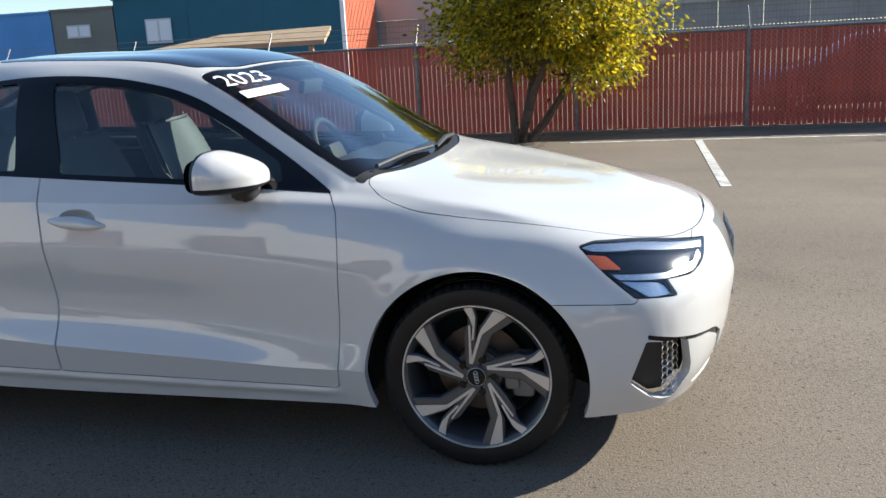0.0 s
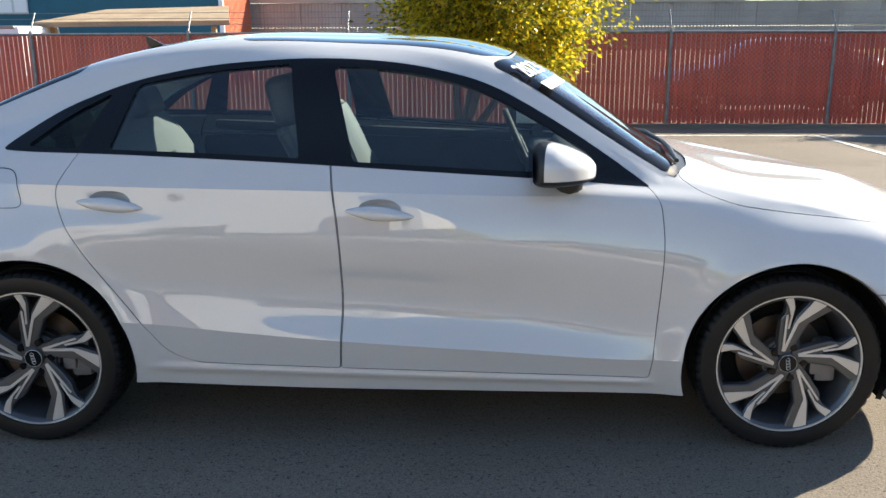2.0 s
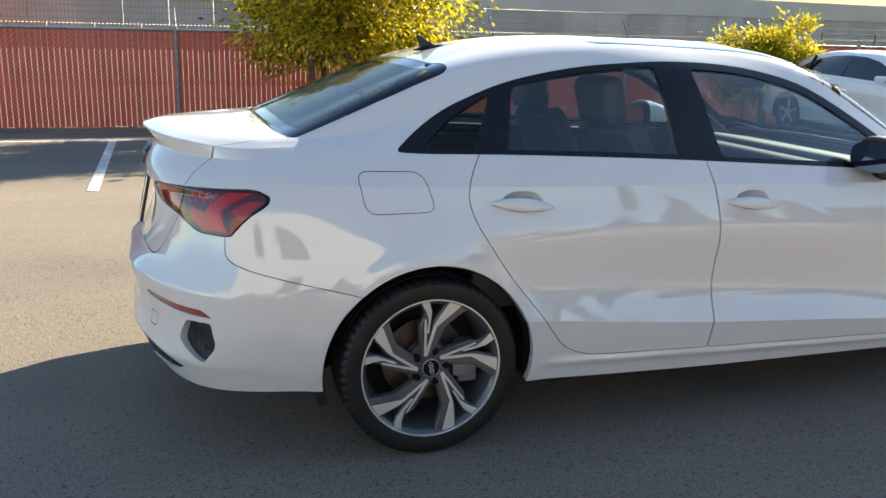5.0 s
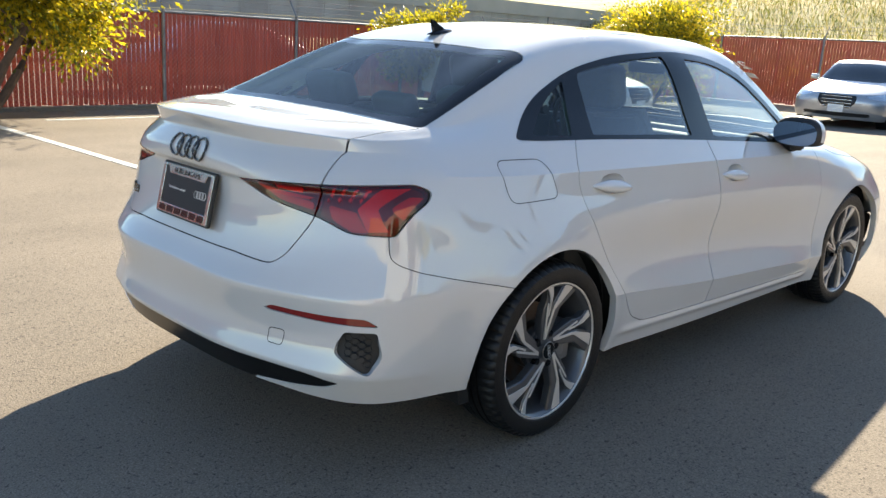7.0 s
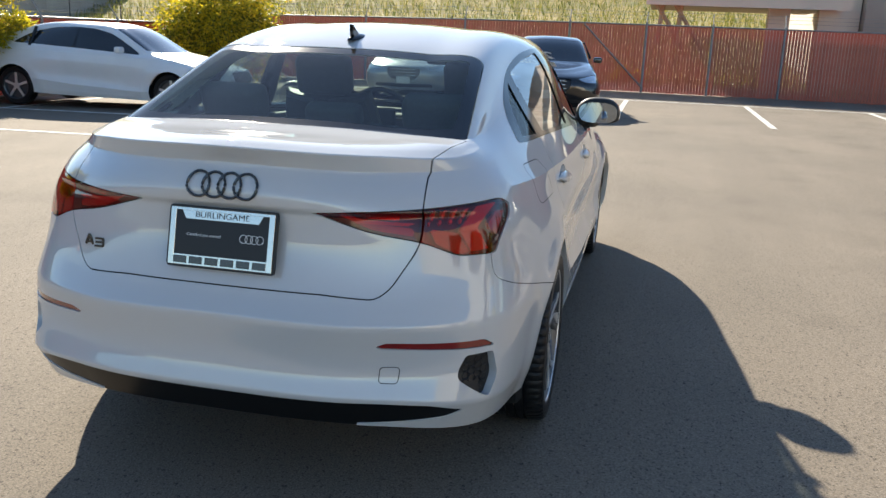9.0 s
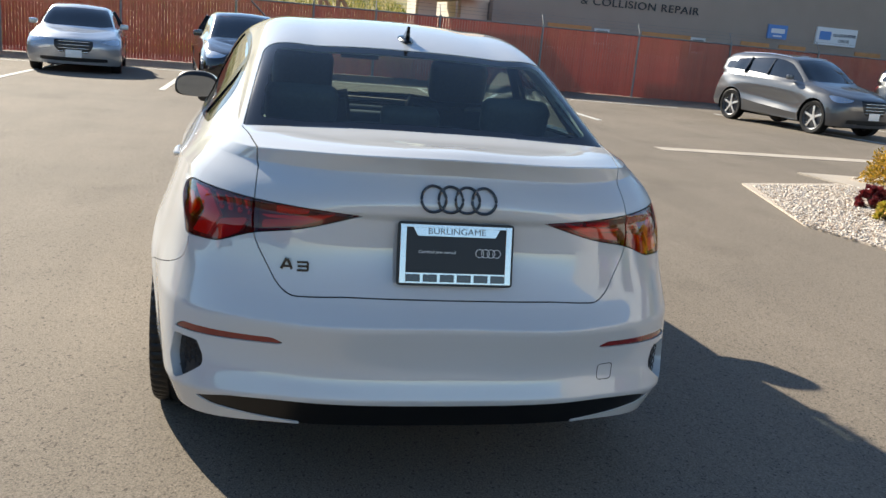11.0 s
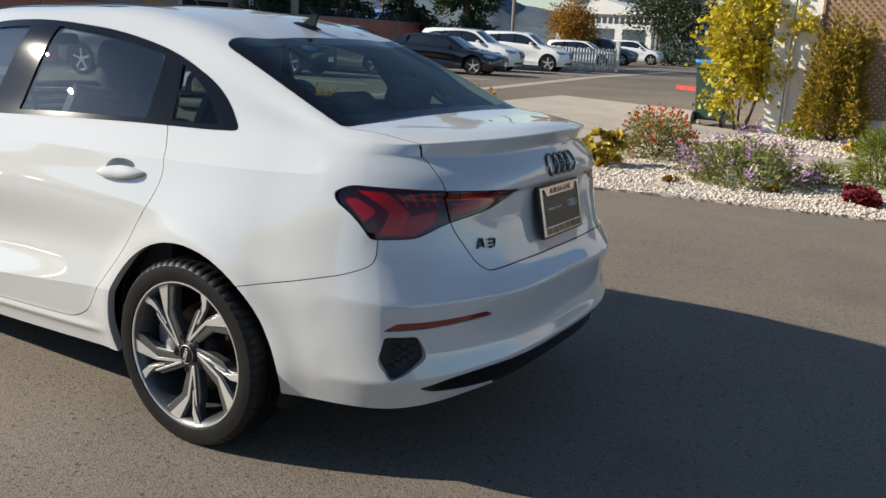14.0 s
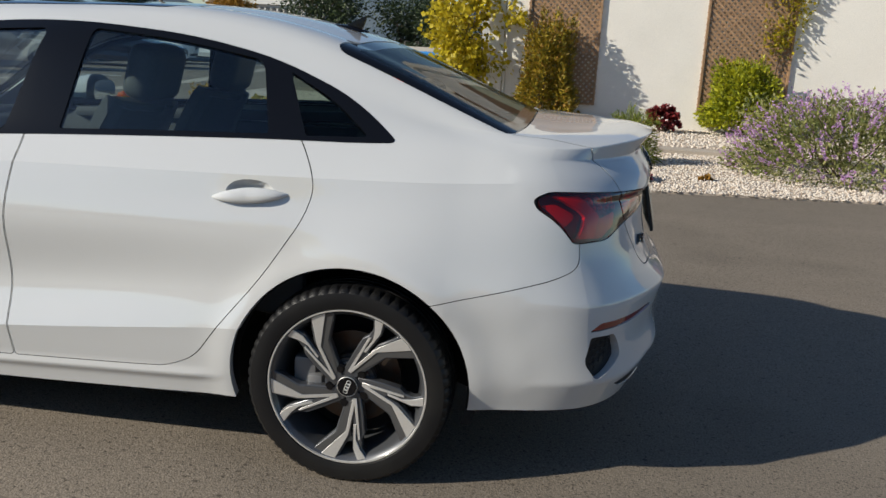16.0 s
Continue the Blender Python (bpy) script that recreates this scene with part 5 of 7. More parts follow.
# ---- pebbles ----
def pebbles(poly, n, rng, lift, lo, hi, name="pebbles"):
    poly_np = np.array(poly, float)
    pts = []
    while len(pts) < n:
        p = rng.uniform(poly_np.min(0), poly_np.max(0), (n, 2))
        p = p[inside(poly_np, p) < -0.02]
        pts += list(p)
    p = np.array(pts[:n])
    oct_v = np.array([(1, 0, 0), (0, 1, 0), (-1, 0, 0), (0, -1, 0), (0, 0, 1), (0, 0, -1)], float)
    oct_f = np.array([(0, 1, 4), (1, 2, 4), (2, 3, 4), (3, 0, 4), (1, 0, 5), (2, 1, 5), (3, 2, 5), (0, 3, 5)])
    s = rng.uniform(lo, hi, (n, 1, 1)) * rng.uniform(0.6, 1.3, (n, 1, 3)) * (1, 1, 0.7)
    t = rng.uniform(0, 6.28, n)
    v = oct_v[None] * s
    c, q = np.cos(t)[:, None], np.sin(t)[:, None]
    v = np.stack([v[..., 0] * c - v[..., 1] * q, v[..., 0] * q + v[..., 1] * c, v[..., 2]], -1)
    z = lie(p[:, 0], p[:, 1]) - G0 + lift
    v += np.stack([p[:, 0], p[:, 1], z + rng.uniform(0, 0.012, n)], -1)[:, None, :]
    f = oct_f[None] + 6 * np.arange(n)[:, None, None]
    ob = mesh_object(name, v.reshape(-1, 3), f.reshape(-1, 3), M_pebble, smooth=True)
    return tagged(ob, "loose small white and beige pebbles", "gravel", kind="stuff")


M_pebble = leaf_material("pebble_stone", [(0.36, 0.28, 0.21), (0.60, 0.51, 0.42), (0.72, 0.66, 0.58), (0.66, 0.57, 0.48)], 0.8, 0.0)
rng = np.random.default_rng(5)
NEAR_BED = [(2.2, -4.20), (-1.0, -5.00), (-5.0, -5.63), (-9.0, -6.31), (-9.0, -9.6), (0.3, -9.4), (0.8, -7.95), (2.3, -7.0), (4.7, -6.5), (4.3, -4.95)]
pebbles(NEAR_BED, 60000, rng, 0.020, 0.008, 0.019)
pebbles(BED2, 4500, rng, 0.028, 0.014, 0.026)
pebbles([(-9.0, -9.6), (-9.0, -14.8), (-0.4, -12.2), (0.2, -9.6)], 9000, rng, 0.020, 0.014, 0.028)

# ---- fences with slats ----
M_slat = material("red_brown_slat", (0.47, 0.10, 0.065), rough=0.45, vary=0.3, scale=2.5, fine=0.12, fine_scale=60, per_object=0.16)
sn, sl = M_slat.node_tree.nodes, M_slat.node_tree.links
glow, both_ways = sn.new("ShaderNodeBsdfTranslucent"), sn.new("ShaderNodeMixShader")      # thin plastic lets some light through
glow.inputs[0].default_value = (0.62, 0.12, 0.06, 1)
both_ways.inputs[0].default_value = 0.22
sl.new(sn["Principled BSDF"].outputs[0], both_ways.inputs[1])
sl.new(glow.outputs[0], both_ways.inputs[2])
sl.new(both_ways.outputs[0], sn["Material Output"].inputs["Surface"])
M_link = material("vinyl_link_wire", (0.56, 0.24, 0.17), rough=0.35)
M_galv = material("galvanised_steel", (0.27, 0.27, 0.27), rough=0.55, metal=0.5, vary=0.3, scale=10)


def slatted_fence(a, b, height, posts, label, arm_side, pick):
    """Chain-link with plastic slats, from a to b; posts by distance from a."""
    fence = tagged(new("slatted_fence"), label, "fence")
    A, B = Vector((*a, 0)), Vector((*b, 0))
    d = (B - A).normalized()
    n = Vector((-d.y, d.x, 0)) * arm_side
    length = (B - A).length

    def at(s, z, o=0.0):
        p = A + d * s + n * o
        return Vector((p.x, p.y, gz(p.x, p.y) + z))
    pitch, w = 0.080, 0.070
    one = bpy.data.meshes.new("slat")
    bm = box_bm(w, 0.006, height - 0.03, 0, (0, 0, (height - 0.03) / 2 + 0.02))
    bm.to_mesh(one)
    bm.free()
    one.materials.append(M_slat)
    yaw = math.atan2(d.y, d.x)
    count = int(length / pitch)
    rv, rf = [], []
    rr = random.Random(3)
    for i in range(count):
        s = (i + 0.5) * pitch
        p = at(s, rr.uniform(-0.012, 0.012))
        if pick[0] <= s < pick[0] + 300 * pitch:
            ob = new("slat", one)
            ob.parent = fence
            ob.matrix_local = Matrix.Translation(p) @ Matrix.Rotation(yaw + rr.uniform(-0.09, 0.09), 4, 'Z')
        else:
            k = len(rv)
            for dx, z in ((-w / 2, 0.02), (w / 2, 0.02), (w / 2, height - 0.01), (-w / 2, height - 0.01)):
                for o in (-0.003, 0.003):
                    q = p + d * dx + n * o
                    rv.append((q.x, q.y, p.z + z))
            rf += [(k, k + 2, k + 4, k + 6), (k + 1, k + 7, k + 5, k + 3), (k, k + 6, k + 7, k + 1), (k + 2, k + 3, k + 5, k + 4), (k + 4, k + 5, k + 7, k + 6)]
    if rv:
        tagged(mesh_object("slat_run", rv, rf, M_slat, fence, smooth=False), kind="stuff")
    # woven wire in front of the slats
    wv, wf = [], []
    for sgn in (1, -1):
        s = -height
        while s < length:
            s0, s1 = s, s + height
            z0, z1 = (0.04, height) if sgn > 0 else (height, 0.04)
            if s0 >= 0 and s1 <= length:
                k = len(wv)
                for (ss, zz) in ((s0, z0), (s1, z1)):
                    for dz in (-0.0036, 0.0036):
                        q = at(ss, zz + dz, -0.010 - 0.003 * sgn)
                        wv.append(tuple(q))
                wf.append((k, k + 1, k + 3, k + 2))
            s += 0.075
    tagged(mesh_object("chain_link", wv, wf, M_link, fence, smooth=False), kind="stuff")
    for s in posts:
        p = at(s, 0, -0.03)
        bm = tube_bm([p + Vector((0, 0, -0.05)), p + Vector((0, 0, height + 0.04))], 0.032, 10)
        post = part("post", bm, M_galv, fence, "galvanised steel post")
        top = p + Vector((0, 0, height + 0.03))
        part("barbed_arm", tube_bm([top, top + n * 0.22 + Vector((0, 0, 0.30))], 0.014, 6), M_galv, post)
    pts = [at(s, height - 0.02, -0.03) for s in np.linspace(0, length, max(2, int(length / 3)))]
    part("top_rail", tube_bm(pts, 0.021, 8), M_galv, fence)
    for k, (o, z) in enumerate(((0.07, 0.13), (0.14, 0.23), (0.215, 0.325))):
        pts = [at(s, height + z, o - 0.03) for s in np.linspace(0, length, max(2, int(length / 3)))]
        part("wire_strand", tube_bm(pts, 0.004, 4), M_galv, fence)
    return fence


FY, FX = 10.9, 20.9
slatted_fence((-16.2, FY), (FX, FY + 0.1), 1.52, [1.22 + 2.635 * k for k in range(14)], "red-brown slatted chain-link fence with steel posts and barbed wire", 1, (4.0,))
ex = [0.05, 3.1, 6.1, 9.1, 12.1, 14.2, 15.95, 17.8, 20.9] + [20.9 + 3.05 * k for k in range(1, 9)]
slatted_fence((FX, FY + 0.1), (FX - 0.3, -34.0), 1.86, [p - 2.3 for p in ex if p > 2.4], "red-brown slatted chain-link fence with a gate brace", 1, (5.7,))
p0 = Vector((FX - 0.12, -0.95, gz(FX, -1)))
brace = part("gate_brace", tube_bm([p0 + Vector((0, 1.75, 1.8)), p0 + Vector((0, 0, 0.1))], 0.024, 8), M_galv, bpy.data.objects["slatted_fence.001"])


# ---- plants ----
def leaves_mesh(name, pos, size, rng, mat, parent=None, aspect=0.5, droop=0.3, out=None, label=""):
    """One small folded blade at each place; out: the way each one points."""
    n = len(pos)
    d = rng.normal(size=(n, 3)) if out is None else out + rng.normal(size=(n, 3)) * 0.55
    d[:, 2] -= droop * rng.random(n)
    d /= np.linalg.norm(d, axis=1, keepdims=True) + 1e-9
    r = np.cross(d, rng.normal(size=(n, 3)))
    r /= np.linalg.norm(r, axis=1, keepdims=True) + 1e-9
    nn = np.cross(d, r)
    s = size * rng.uniform(0.6, 1.35, (n, 1))
    v = np.stack([pos, pos + d * s * 0.5 + r * s * aspect * 0.5 + nn * s * 0.06, pos + d * s, pos + d * s * 0.5 - r * s * aspect * 0.5 + nn * s * 0.06], 1)
    f = (np.arange(n) * 4)[:, None] + np.array([[0, 1, 2, 3]])
    ob = mesh_object(name, v.reshape(-1, 3), f.reshape(-1, 4), mat, parent, smooth=False, label=label)
    return ob


def limb(bm_list, a, b, r0, r1, rng, bend=0.12, n=5):
    a, b = Vector(a), Vector(b)
    off = Vector(rng.normal(size=3)) * (b - a).length * bend
    pts = [a.lerp(b, t) + off * math.sin(t * math.pi) for t in np.linspace(0, 1, n)]
    bm_list.append(tube_bm(pts, [r0 + (r1 - r0) * t for t in np.linspace(0, 1, n)], 7))
    return pts


M_bark = material("tree_bark", (0.13, 0.085, 0.06), rough=0.9, vary=0.4, scale=12, bump=0.6, bump_scale=60)


def broad_tree(at, height, crown_c, crown_r, n_leaf, leaf, mat, label, seed, stems=3, clumps=60, trunk_r=0.07, category="tree", spread=(0.14, 0.30), broad=0.48):
    rg = np.random.default_rng(seed)
    x, y = at
    z0 = gz(x, y)
    tree = tagged(new("broadleaf_tree"), label, category)
    base = Vector((x, y, z0))
    c = base + Vector(crown_c)
    bms, tips = [], []
    for s in range(stems):
        ang = 6.28 * s / stems + rg.uniform(0, 1)
        foot = base + Vector((0.06 * math.cos(ang), 0.06 * math.sin(ang), -0.05))
        mid = c + Vector((crown_r[0] * 0.3 * math.cos(ang), crown_r[1] * 0.3 * math.sin(ang), -crown_r[2] * 0.35))
        pts = limb(bms, foot, mid, trunk_r, trunk_r * 0.55, rg, 0.06)
        for k in range(5):
            u = rg.normal(size=3)
            u /= np.linalg.norm(u)
            end = c + Vector(u * np.array(crown_r) * rg.uniform(0.55, 0.85))
            limb(bms, pts[3 + k % 2], end, trunk_r * 0.42, trunk_r * 0.1, rg, 0.1)
    part("trunk", join_bm(*bms), M_bark, tree, "brown branching trunk")
    pos = []
    per = n_leaf // clumps
    outs = []
    for k in range(clumps):
        u = rg.normal(size=3)
        u /= np.linalg.norm(u)
        rad = rg.uniform(0.35, 1.0) ** 0.6 * (0.86 + 0.17 * math.sin(u[0] * 5 + seed) + 0.15 * math.sin(u[2] * 6 + u[1] * 4 + 2 * seed))
        cc = np.array(c) + u * np.array(crown_r) * rad
        sp = np.mean(crown_r) * rg.uniform(*spread)
        q = cc + rg.normal(size=(per, 3)) * sp * (1, 1, 0.75)
        pos.append(q)
        outs.append((q - cc) / sp * 0.6 + u * 0.5)
    leaves_mesh("crown", np.concatenate(pos), leaf, rg, mat, tree, broad, 0.4, np.concatenate(outs), "dense small leaves")
    return tree


M_leaf_tree = leaf_material("yellow_green_leaf", [(0.07, 0.095, 0.012), (0.24, 0.23, 0.018), (0.50, 0.40, 0.02), (0.72, 0.53, 0.025)], 0.4, 0.6)
M_leaf_bright = leaf_material("bright_yellow_leaf", [(0.16, 0.17, 0.015), (0.40, 0.34, 0.02), (0.62, 0.48, 0.025)], 0.4, 0.55)
M_leaf_dark = leaf_material("dark_green_leaf", [(0.012, 0.024, 0.010), (0.03, 0.05, 0.016), (0.055, 0.075, 0.02)], 0.5, 0.2)
M_leaf_maple = leaf_material("yellow_maple_leaf", [(0.28, 0.24, 0.015), (0.52, 0.42, 0.02), (0.68, 0.54, 0.03)], 0.5, 0.45)
M_leaf_olive = leaf_material("olive_shrub_leaf", [(0.09, 0.09, 0.012), (0.24, 0.19, 0.018), (0.40, 0.29, 0.02), (0.28, 0.14, 0.02)], 0.5, 0.35)
M_leaf_lime = leaf_material("lime_shrub_leaf", [(0.11, 0.14, 0.01), (0.32, 0.34, 0.015), (0.50, 0.48, 0.02)], 0.5, 0.4)
M_leaf_sage = leaf_material("grey_green_leaf", [(0.10, 0.13, 0.03), (0.24, 0.26, 0.08), (0.40, 0.38, 0.15)], 0.7, 0.4)
M_leaf_fresh = leaf_material("fresh_green_leaf", [(0.08, 0.11, 0.015), (0.20, 0.24, 0.03), (0.36, 0.38, 0.06)], 0.6, 0.4)
M_purple = leaf_material("purple_flower", [(0.34, 0.15, 0.38), (0.55, 0.32, 0.58), (0.70, 0.52, 0.70)], 0.8, 0.3)
M_orange = leaf_material("orange_flower", [(0.45, 0.06, 0.02), (0.65, 0.13, 0.03), (0.75, 0.22, 0.05)], 0.7, 0.3)
M_red_succ = leaf_material("dark_red_succulent", [(0.08, 0.010, 0.012), (0.18, 0.02, 0.025), (0.30, 0.05, 0.045)], 0.35, 0.15)
M_lime_succ = leaf_material("yellow_green_succulent", [(0.22, 0.21, 0.025), (0.44, 0.36, 0.04), (0.62, 0.45, 0.07), (0.58, 0.30, 0.08)], 0.35, 0.2)
M_amber_leaf = leaf_material("amber_shrub_leaf", [(0.16, 0.13, 0.015), (0.42, 0.27, 0.03), (0.58, 0.33, 0.05)], 0.5, 0.35)
M_orange_leaf = leaf_material("autumn_leaf", [(0.16, 0.09, 0.015), (0.34, 0.17, 0.02), (0.46, 0.25, 0.03)], 0.6, 0.4)

broad_tree((0.11, 9.45), 3.6, (0.34, -0.15, 1.92), (1.66, 1.7, 1.45), 40000, 0.082, M_leaf_tree, "small tree with dense yellow-green leaves beside the fence", 11, 4, 150, 0.07, spread=(0.07, 0.15))
broad_tree((8.5, 10.1), 2.2, (0.0, 0.0, 1.22), (0.80, 0.75, 0.80), 17000, 0.075, M_leaf_bright, "small bright yellow-leaved tree before the fence", 12, 2, 80, 0.05, spread=(0.10, 0.2))
broad_tree((15.8, 9.3), 2.6, (0.0, 0.0, 1.45), (1.5, 1.5, 1.25), 26000, 0.085, M_leaf_tree, "bushy green and yellow tree before the fence", 13, 3, 110, 0.06, spread=(0.1, 0.22))


def conifer(at, height, radius, seed):
    rg = np.random.default_rng(seed)
    x, y = at
    z0 = gz(x, y)
    tree = tagged(new("conifer_tree"), "tall dark green conifer behind the fence", "tree", "conifers beyond the fence")
    part("trunk", tube_bm([(x, y, z0 - 0.1), (x, y, z0 + height * 0.5), (x, y, z0 + height)], [0.22, 0.14, 0.03], 8), M_bark, tree)
    pos, out = [], []
    for k in range(130):
        t = rg.uniform(0.06, 1.0)
        a = rg.uniform(0, 6.28)
        rr = radius * (1.06 - t) * rg.uniform(0.75, 1.15)
        m = 170
        s = rg.uniform(0.15, 1, m)
        q = np.stack([x + np.cos(a) * rr * s, y + np.sin(a) * rr * s, z0 + height * t - 0.28 * rr * s + 0 * s], -1) + rg.normal(size=(m, 3)) * 0.12
        pos.append(q)
        out.append(np.tile([math.cos(a), math.sin(a), -0.25], (m, 1)))
    leaves_mesh("crown", np.concatenate(pos), 0.26, rg, M_leaf_dark, tree, 0.35, 0.3, np.concatenate(out))
    return tree


for k, (px, py, h, r) in enumerate(((25.2, -28.6, 9.5, 1.7), (23.0, -30.8, 10.0, 2.2), (21.6, -34.4, 10.0, 2.2), (20.5, -38.2, 10.5, 2.3))):
    conifer((px, py), h, r, 40 + k)


def shrub(name, at, w, h, n, leaf, mat, label, seed, category="shrub", flower=None, flower_n=0, spikes=0, aspect=0.45, base=0.0, group=""):
    """A mound of small leaves on thin stems; flower: a second mesh towards its outside; spikes: upright flower stems."""
    rg = np.random.default_rng(seed)
    x, y = at
    z0 = gz(x, y) + 0.03 + base
    ob = tagged(new(name), label, category, group)
    bms = []
    for k in range(9):
        a = rg.uniform(0, 6.28)
        limb(bms, (x + rg.normal() * 0.03, y + rg.normal() * 0.03, z0 - 0.05 - base), (x + math.cos(a) * w * 0.36, y + math.sin(a) * w * 0.36, z0 + h * rg.uniform(0.5, 0.85)), 0.012, 0.004, rg, 0.1, 4)
    part("stem", join_bm(*bms), M_bark, ob)
    u = rg.normal(size=(n, 3))
    u /= np.linalg.norm(u, axis=1, keepdims=True)
    u[:, 2] = np.abs(u[:, 2])
    lump = 1 + 0.22 * np.sin(u[:, 0] * 7 + seed) * np.sin(u[:, 1] * 6 + seed * 2) + 0.1 * np.sin(u[:, 2] * 11)
    rad = rg.uniform(0.35, 1.0, (n, 1)) ** 0.45 * lump[:, None]
    pos = np.array([x, y, z0]) + u * rad * (w / 2, w / 2, h)
    leaves_mesh("foliage", pos, leaf, rg, mat, ob, aspect, 0.1, u * 1.0)
    if flower is not None and flower_n:
        v = rg.normal(size=(flower_n, 3))
        v /= np.linalg.norm(v, axis=1, keepdims=True)
        v[:, 2] = np.abs(v[:, 2]) + 0.1
        pos = np.array([x, y, z0]) + v * rg.uniform(0.92, 1.08, (flower_n, 1)) * (w / 2, w / 2, h)
        leaves_mesh("blossom", pos, leaf * 0.8, rg, flower, ob, 0.8, 0.0, v)
    if spikes and flower is not None:
        pos, out, sb = [], [], []
        for k in range(spikes):
            v = rg.normal(size=3)
            v /= np.linalg.norm(v)
            v[2] = abs(v[2])
            foot = np.array([x, y, z0]) + v * (w * 0.45, w * 0.45, h * 0.9)
            tip = foot + (v * (1, 1, 0.5) + (0, 0, 0.35) + rg.normal(size=3) * 0.2) * 0.24
            m = 16
            t = rg.uniform(0.1, 1, (m, 1))
            pos.append(foot + (tip - foot) * t + rg.normal(size=(m, 3)) * 0.006)
            out.append(np.tile(tip - foot, (m, 1)) / 0.3)
        leaves_mesh("blossom", np.concatenate(pos), 0.030, rg, flower, ob, 0.6, 0.0, np.concatenate(out), "slim purple flower spikes")
    return ob


def succulent(at, w, h, n, mat, label, seed, rosette=0.07, group="succulents in the gravel"):
    """A clump of fleshy rosettes."""
    rg = np.random.default_rng(seed)
    x, y = at
    z0 = gz(x, y) + 0.035
    ob = tagged(new("succulent"), label, "plant", group)
    st = []
    for k in range(n):
        v = rg.normal(size=3)
        v /= np.linalg.norm(v)
        v[2] = abs(v[2]) * 0.9 + 0.1
        c = np.array([x, y, z0]) + v * rg.uniform(0.5, 1.0) * (w / 2, w / 2, h)
        st.append(c)
        up = np.array([v[0] * 0.6, v[1] * 0.6, 0.8])
        up /= np.linalg.norm(up)
        a = np.cross(up, (0.3, 0.9, 0.2))
        a /= np.linalg.norm(a)
        b = np.cross(up, a)
        pos, out = [], []
        for ring, (m, tilt) in enumerate(((11, 0.25), (9, 0.7), (6, 1.4))):
            for i in range(m):
                t = 6.28 * (i + 0.5 * ring) / m
                d = a * math.cos(t) + b * math.sin(t) + up * tilt
                pos.append(c - up * 0.01)
                out.append(d / np.linalg.norm(d) * 4)
        leaves_mesh("rosette", np.array(pos), rosette * 0.85, rg, mat, ob, 0.85, 0.0, np.array(out))
    bms = []
    for c in st[:12]:
        bms.append(tube_bm([(x, y, z0 - 0.04), tuple(c)], [0.015, 0.010], 5))
    part("stem", join_bm(*bms), M_bark, ob)
    return ob


succulent((1.75, -6.30), 0.92, 0.58, 95, M_lime_succ, "large clump of yellow-green rosette succulents on white gravel", 1, 0.10)
succulent((1.15, -5.95), 0.45, 0.25, 18, M_lime_succ, "small yellow-green rosette succulent on gravel", 2, 0.09)
succulent((0.04, -6.35), 0.50, 0.42, 26, M_lime_succ, "yellow-green rosette succulent on white gravel", 3, 0.10)
succulent((0.78, -6.50), 0.50, 0.26, 40, M_red_succ, "dark red succulent on white gravel", 4, 0.07)
succulent((0.75, -5.60), 0.30, 0.10, 12, M_red_succ, "small dark red succulent on white gravel", 5, 0.08)
succulent((2.69, -6.60), 0.38, 0.20, 22, M_red_succ, "small red succulent on white gravel", 6, 0.07)
succulent((-2.6, -6.02), 0.42, 0.16, 30, M_red_succ, "low dark red succulent on white gravel", 7, 0.08)
succulent((-3.44, -12.0), 0.62, 0.50, 60, M_red_succ, "dark red succulent beside the wall", 8, 0.09)
shrub("round_shrub", (4.85, -7.30), 0.72, 0.46, 2200, 0.055, M_amber_leaf, "round amber and olive shrub at the gravel's end", 9)
succulent((2.53, -5.40), 0.34, 0.17, 16, M_lime_succ, "round yellow-green rosette succulent on gravel", 71, 0.08)
succulent((3.04, -6.25), 0.26, 0.28, 14, M_lime_succ, "small yellow rosette succulent on a bare stem", 72, 0.07)
succulent((3.20, -5.70), 0.40, 0.20, 26, M_red_succ, "red and dark red succulent on white gravel", 73, 0.07)
succulent((-2.0, -10.6), 0.30, 0.14, 10, M_lime_succ, "small yellow succulent on gravel", 10, 0.08)
for k, (px, py) in enumerate(((-0.9, -5.75), (-1.8, -6.0), (-3.4, -6.3), (0.3, -5.6), (3.4, -9.0), (3.9, -10.2), (4.2, -8.2))):
    succulent((px, py), 0.16, 0.06, 6, M_orange_leaf, "tiny orange succulent on white gravel", 60 + k, 0.05)
shrub("flowering_shrub", (4.41, -8.75), 0.66, 0.30, 1500, 0.05, M_leaf_fresh, "round shrub with bright orange flowers", 21, flower=M_orange, flower_n=1100)
shrub("round_shrub", (3.58, -9.7), 0.75, 0.50, 1800, 0.06, M_amber_leaf, "round amber-olive shrub in gravel", 22)
shrub("flowering_shrub", (-0.14, -7.6), 0.95, 0.52, 3200, 0.05, M_leaf_sage, "grey-green shrub topped with orange flowers", 23, flower=M_orange, flower_n=500)
shrub("lavender_shrub", (-1.45, -6.45), 1.15, 0.42, 4200, 0.05, M_leaf_sage, "low sage shrub with purple flower spikes", 24, flower=M_purple, flower_n=0, spikes=70)
shrub("lavender_shrub", (-5.15, -7.55), 2.6, 0.92, 15000, 0.055, M_leaf_sage, "large sage shrub covered in purple flower spikes", 25, flower=M_purple, flower_n=0, spikes=460)
shrub("rosemary_shrub", (-2.64, -7.4), 0.62, 0.62, 3600, 0.075, M_leaf_fresh, "upright fresh green rosemary shrub", 26, aspect=0.14)
shrub("grass_tuft", (-2.15, -6.9), 0.35, 0.22, 600, 0.09, M_leaf_fresh, "small green grassy tuft", 27, aspect=0.12)
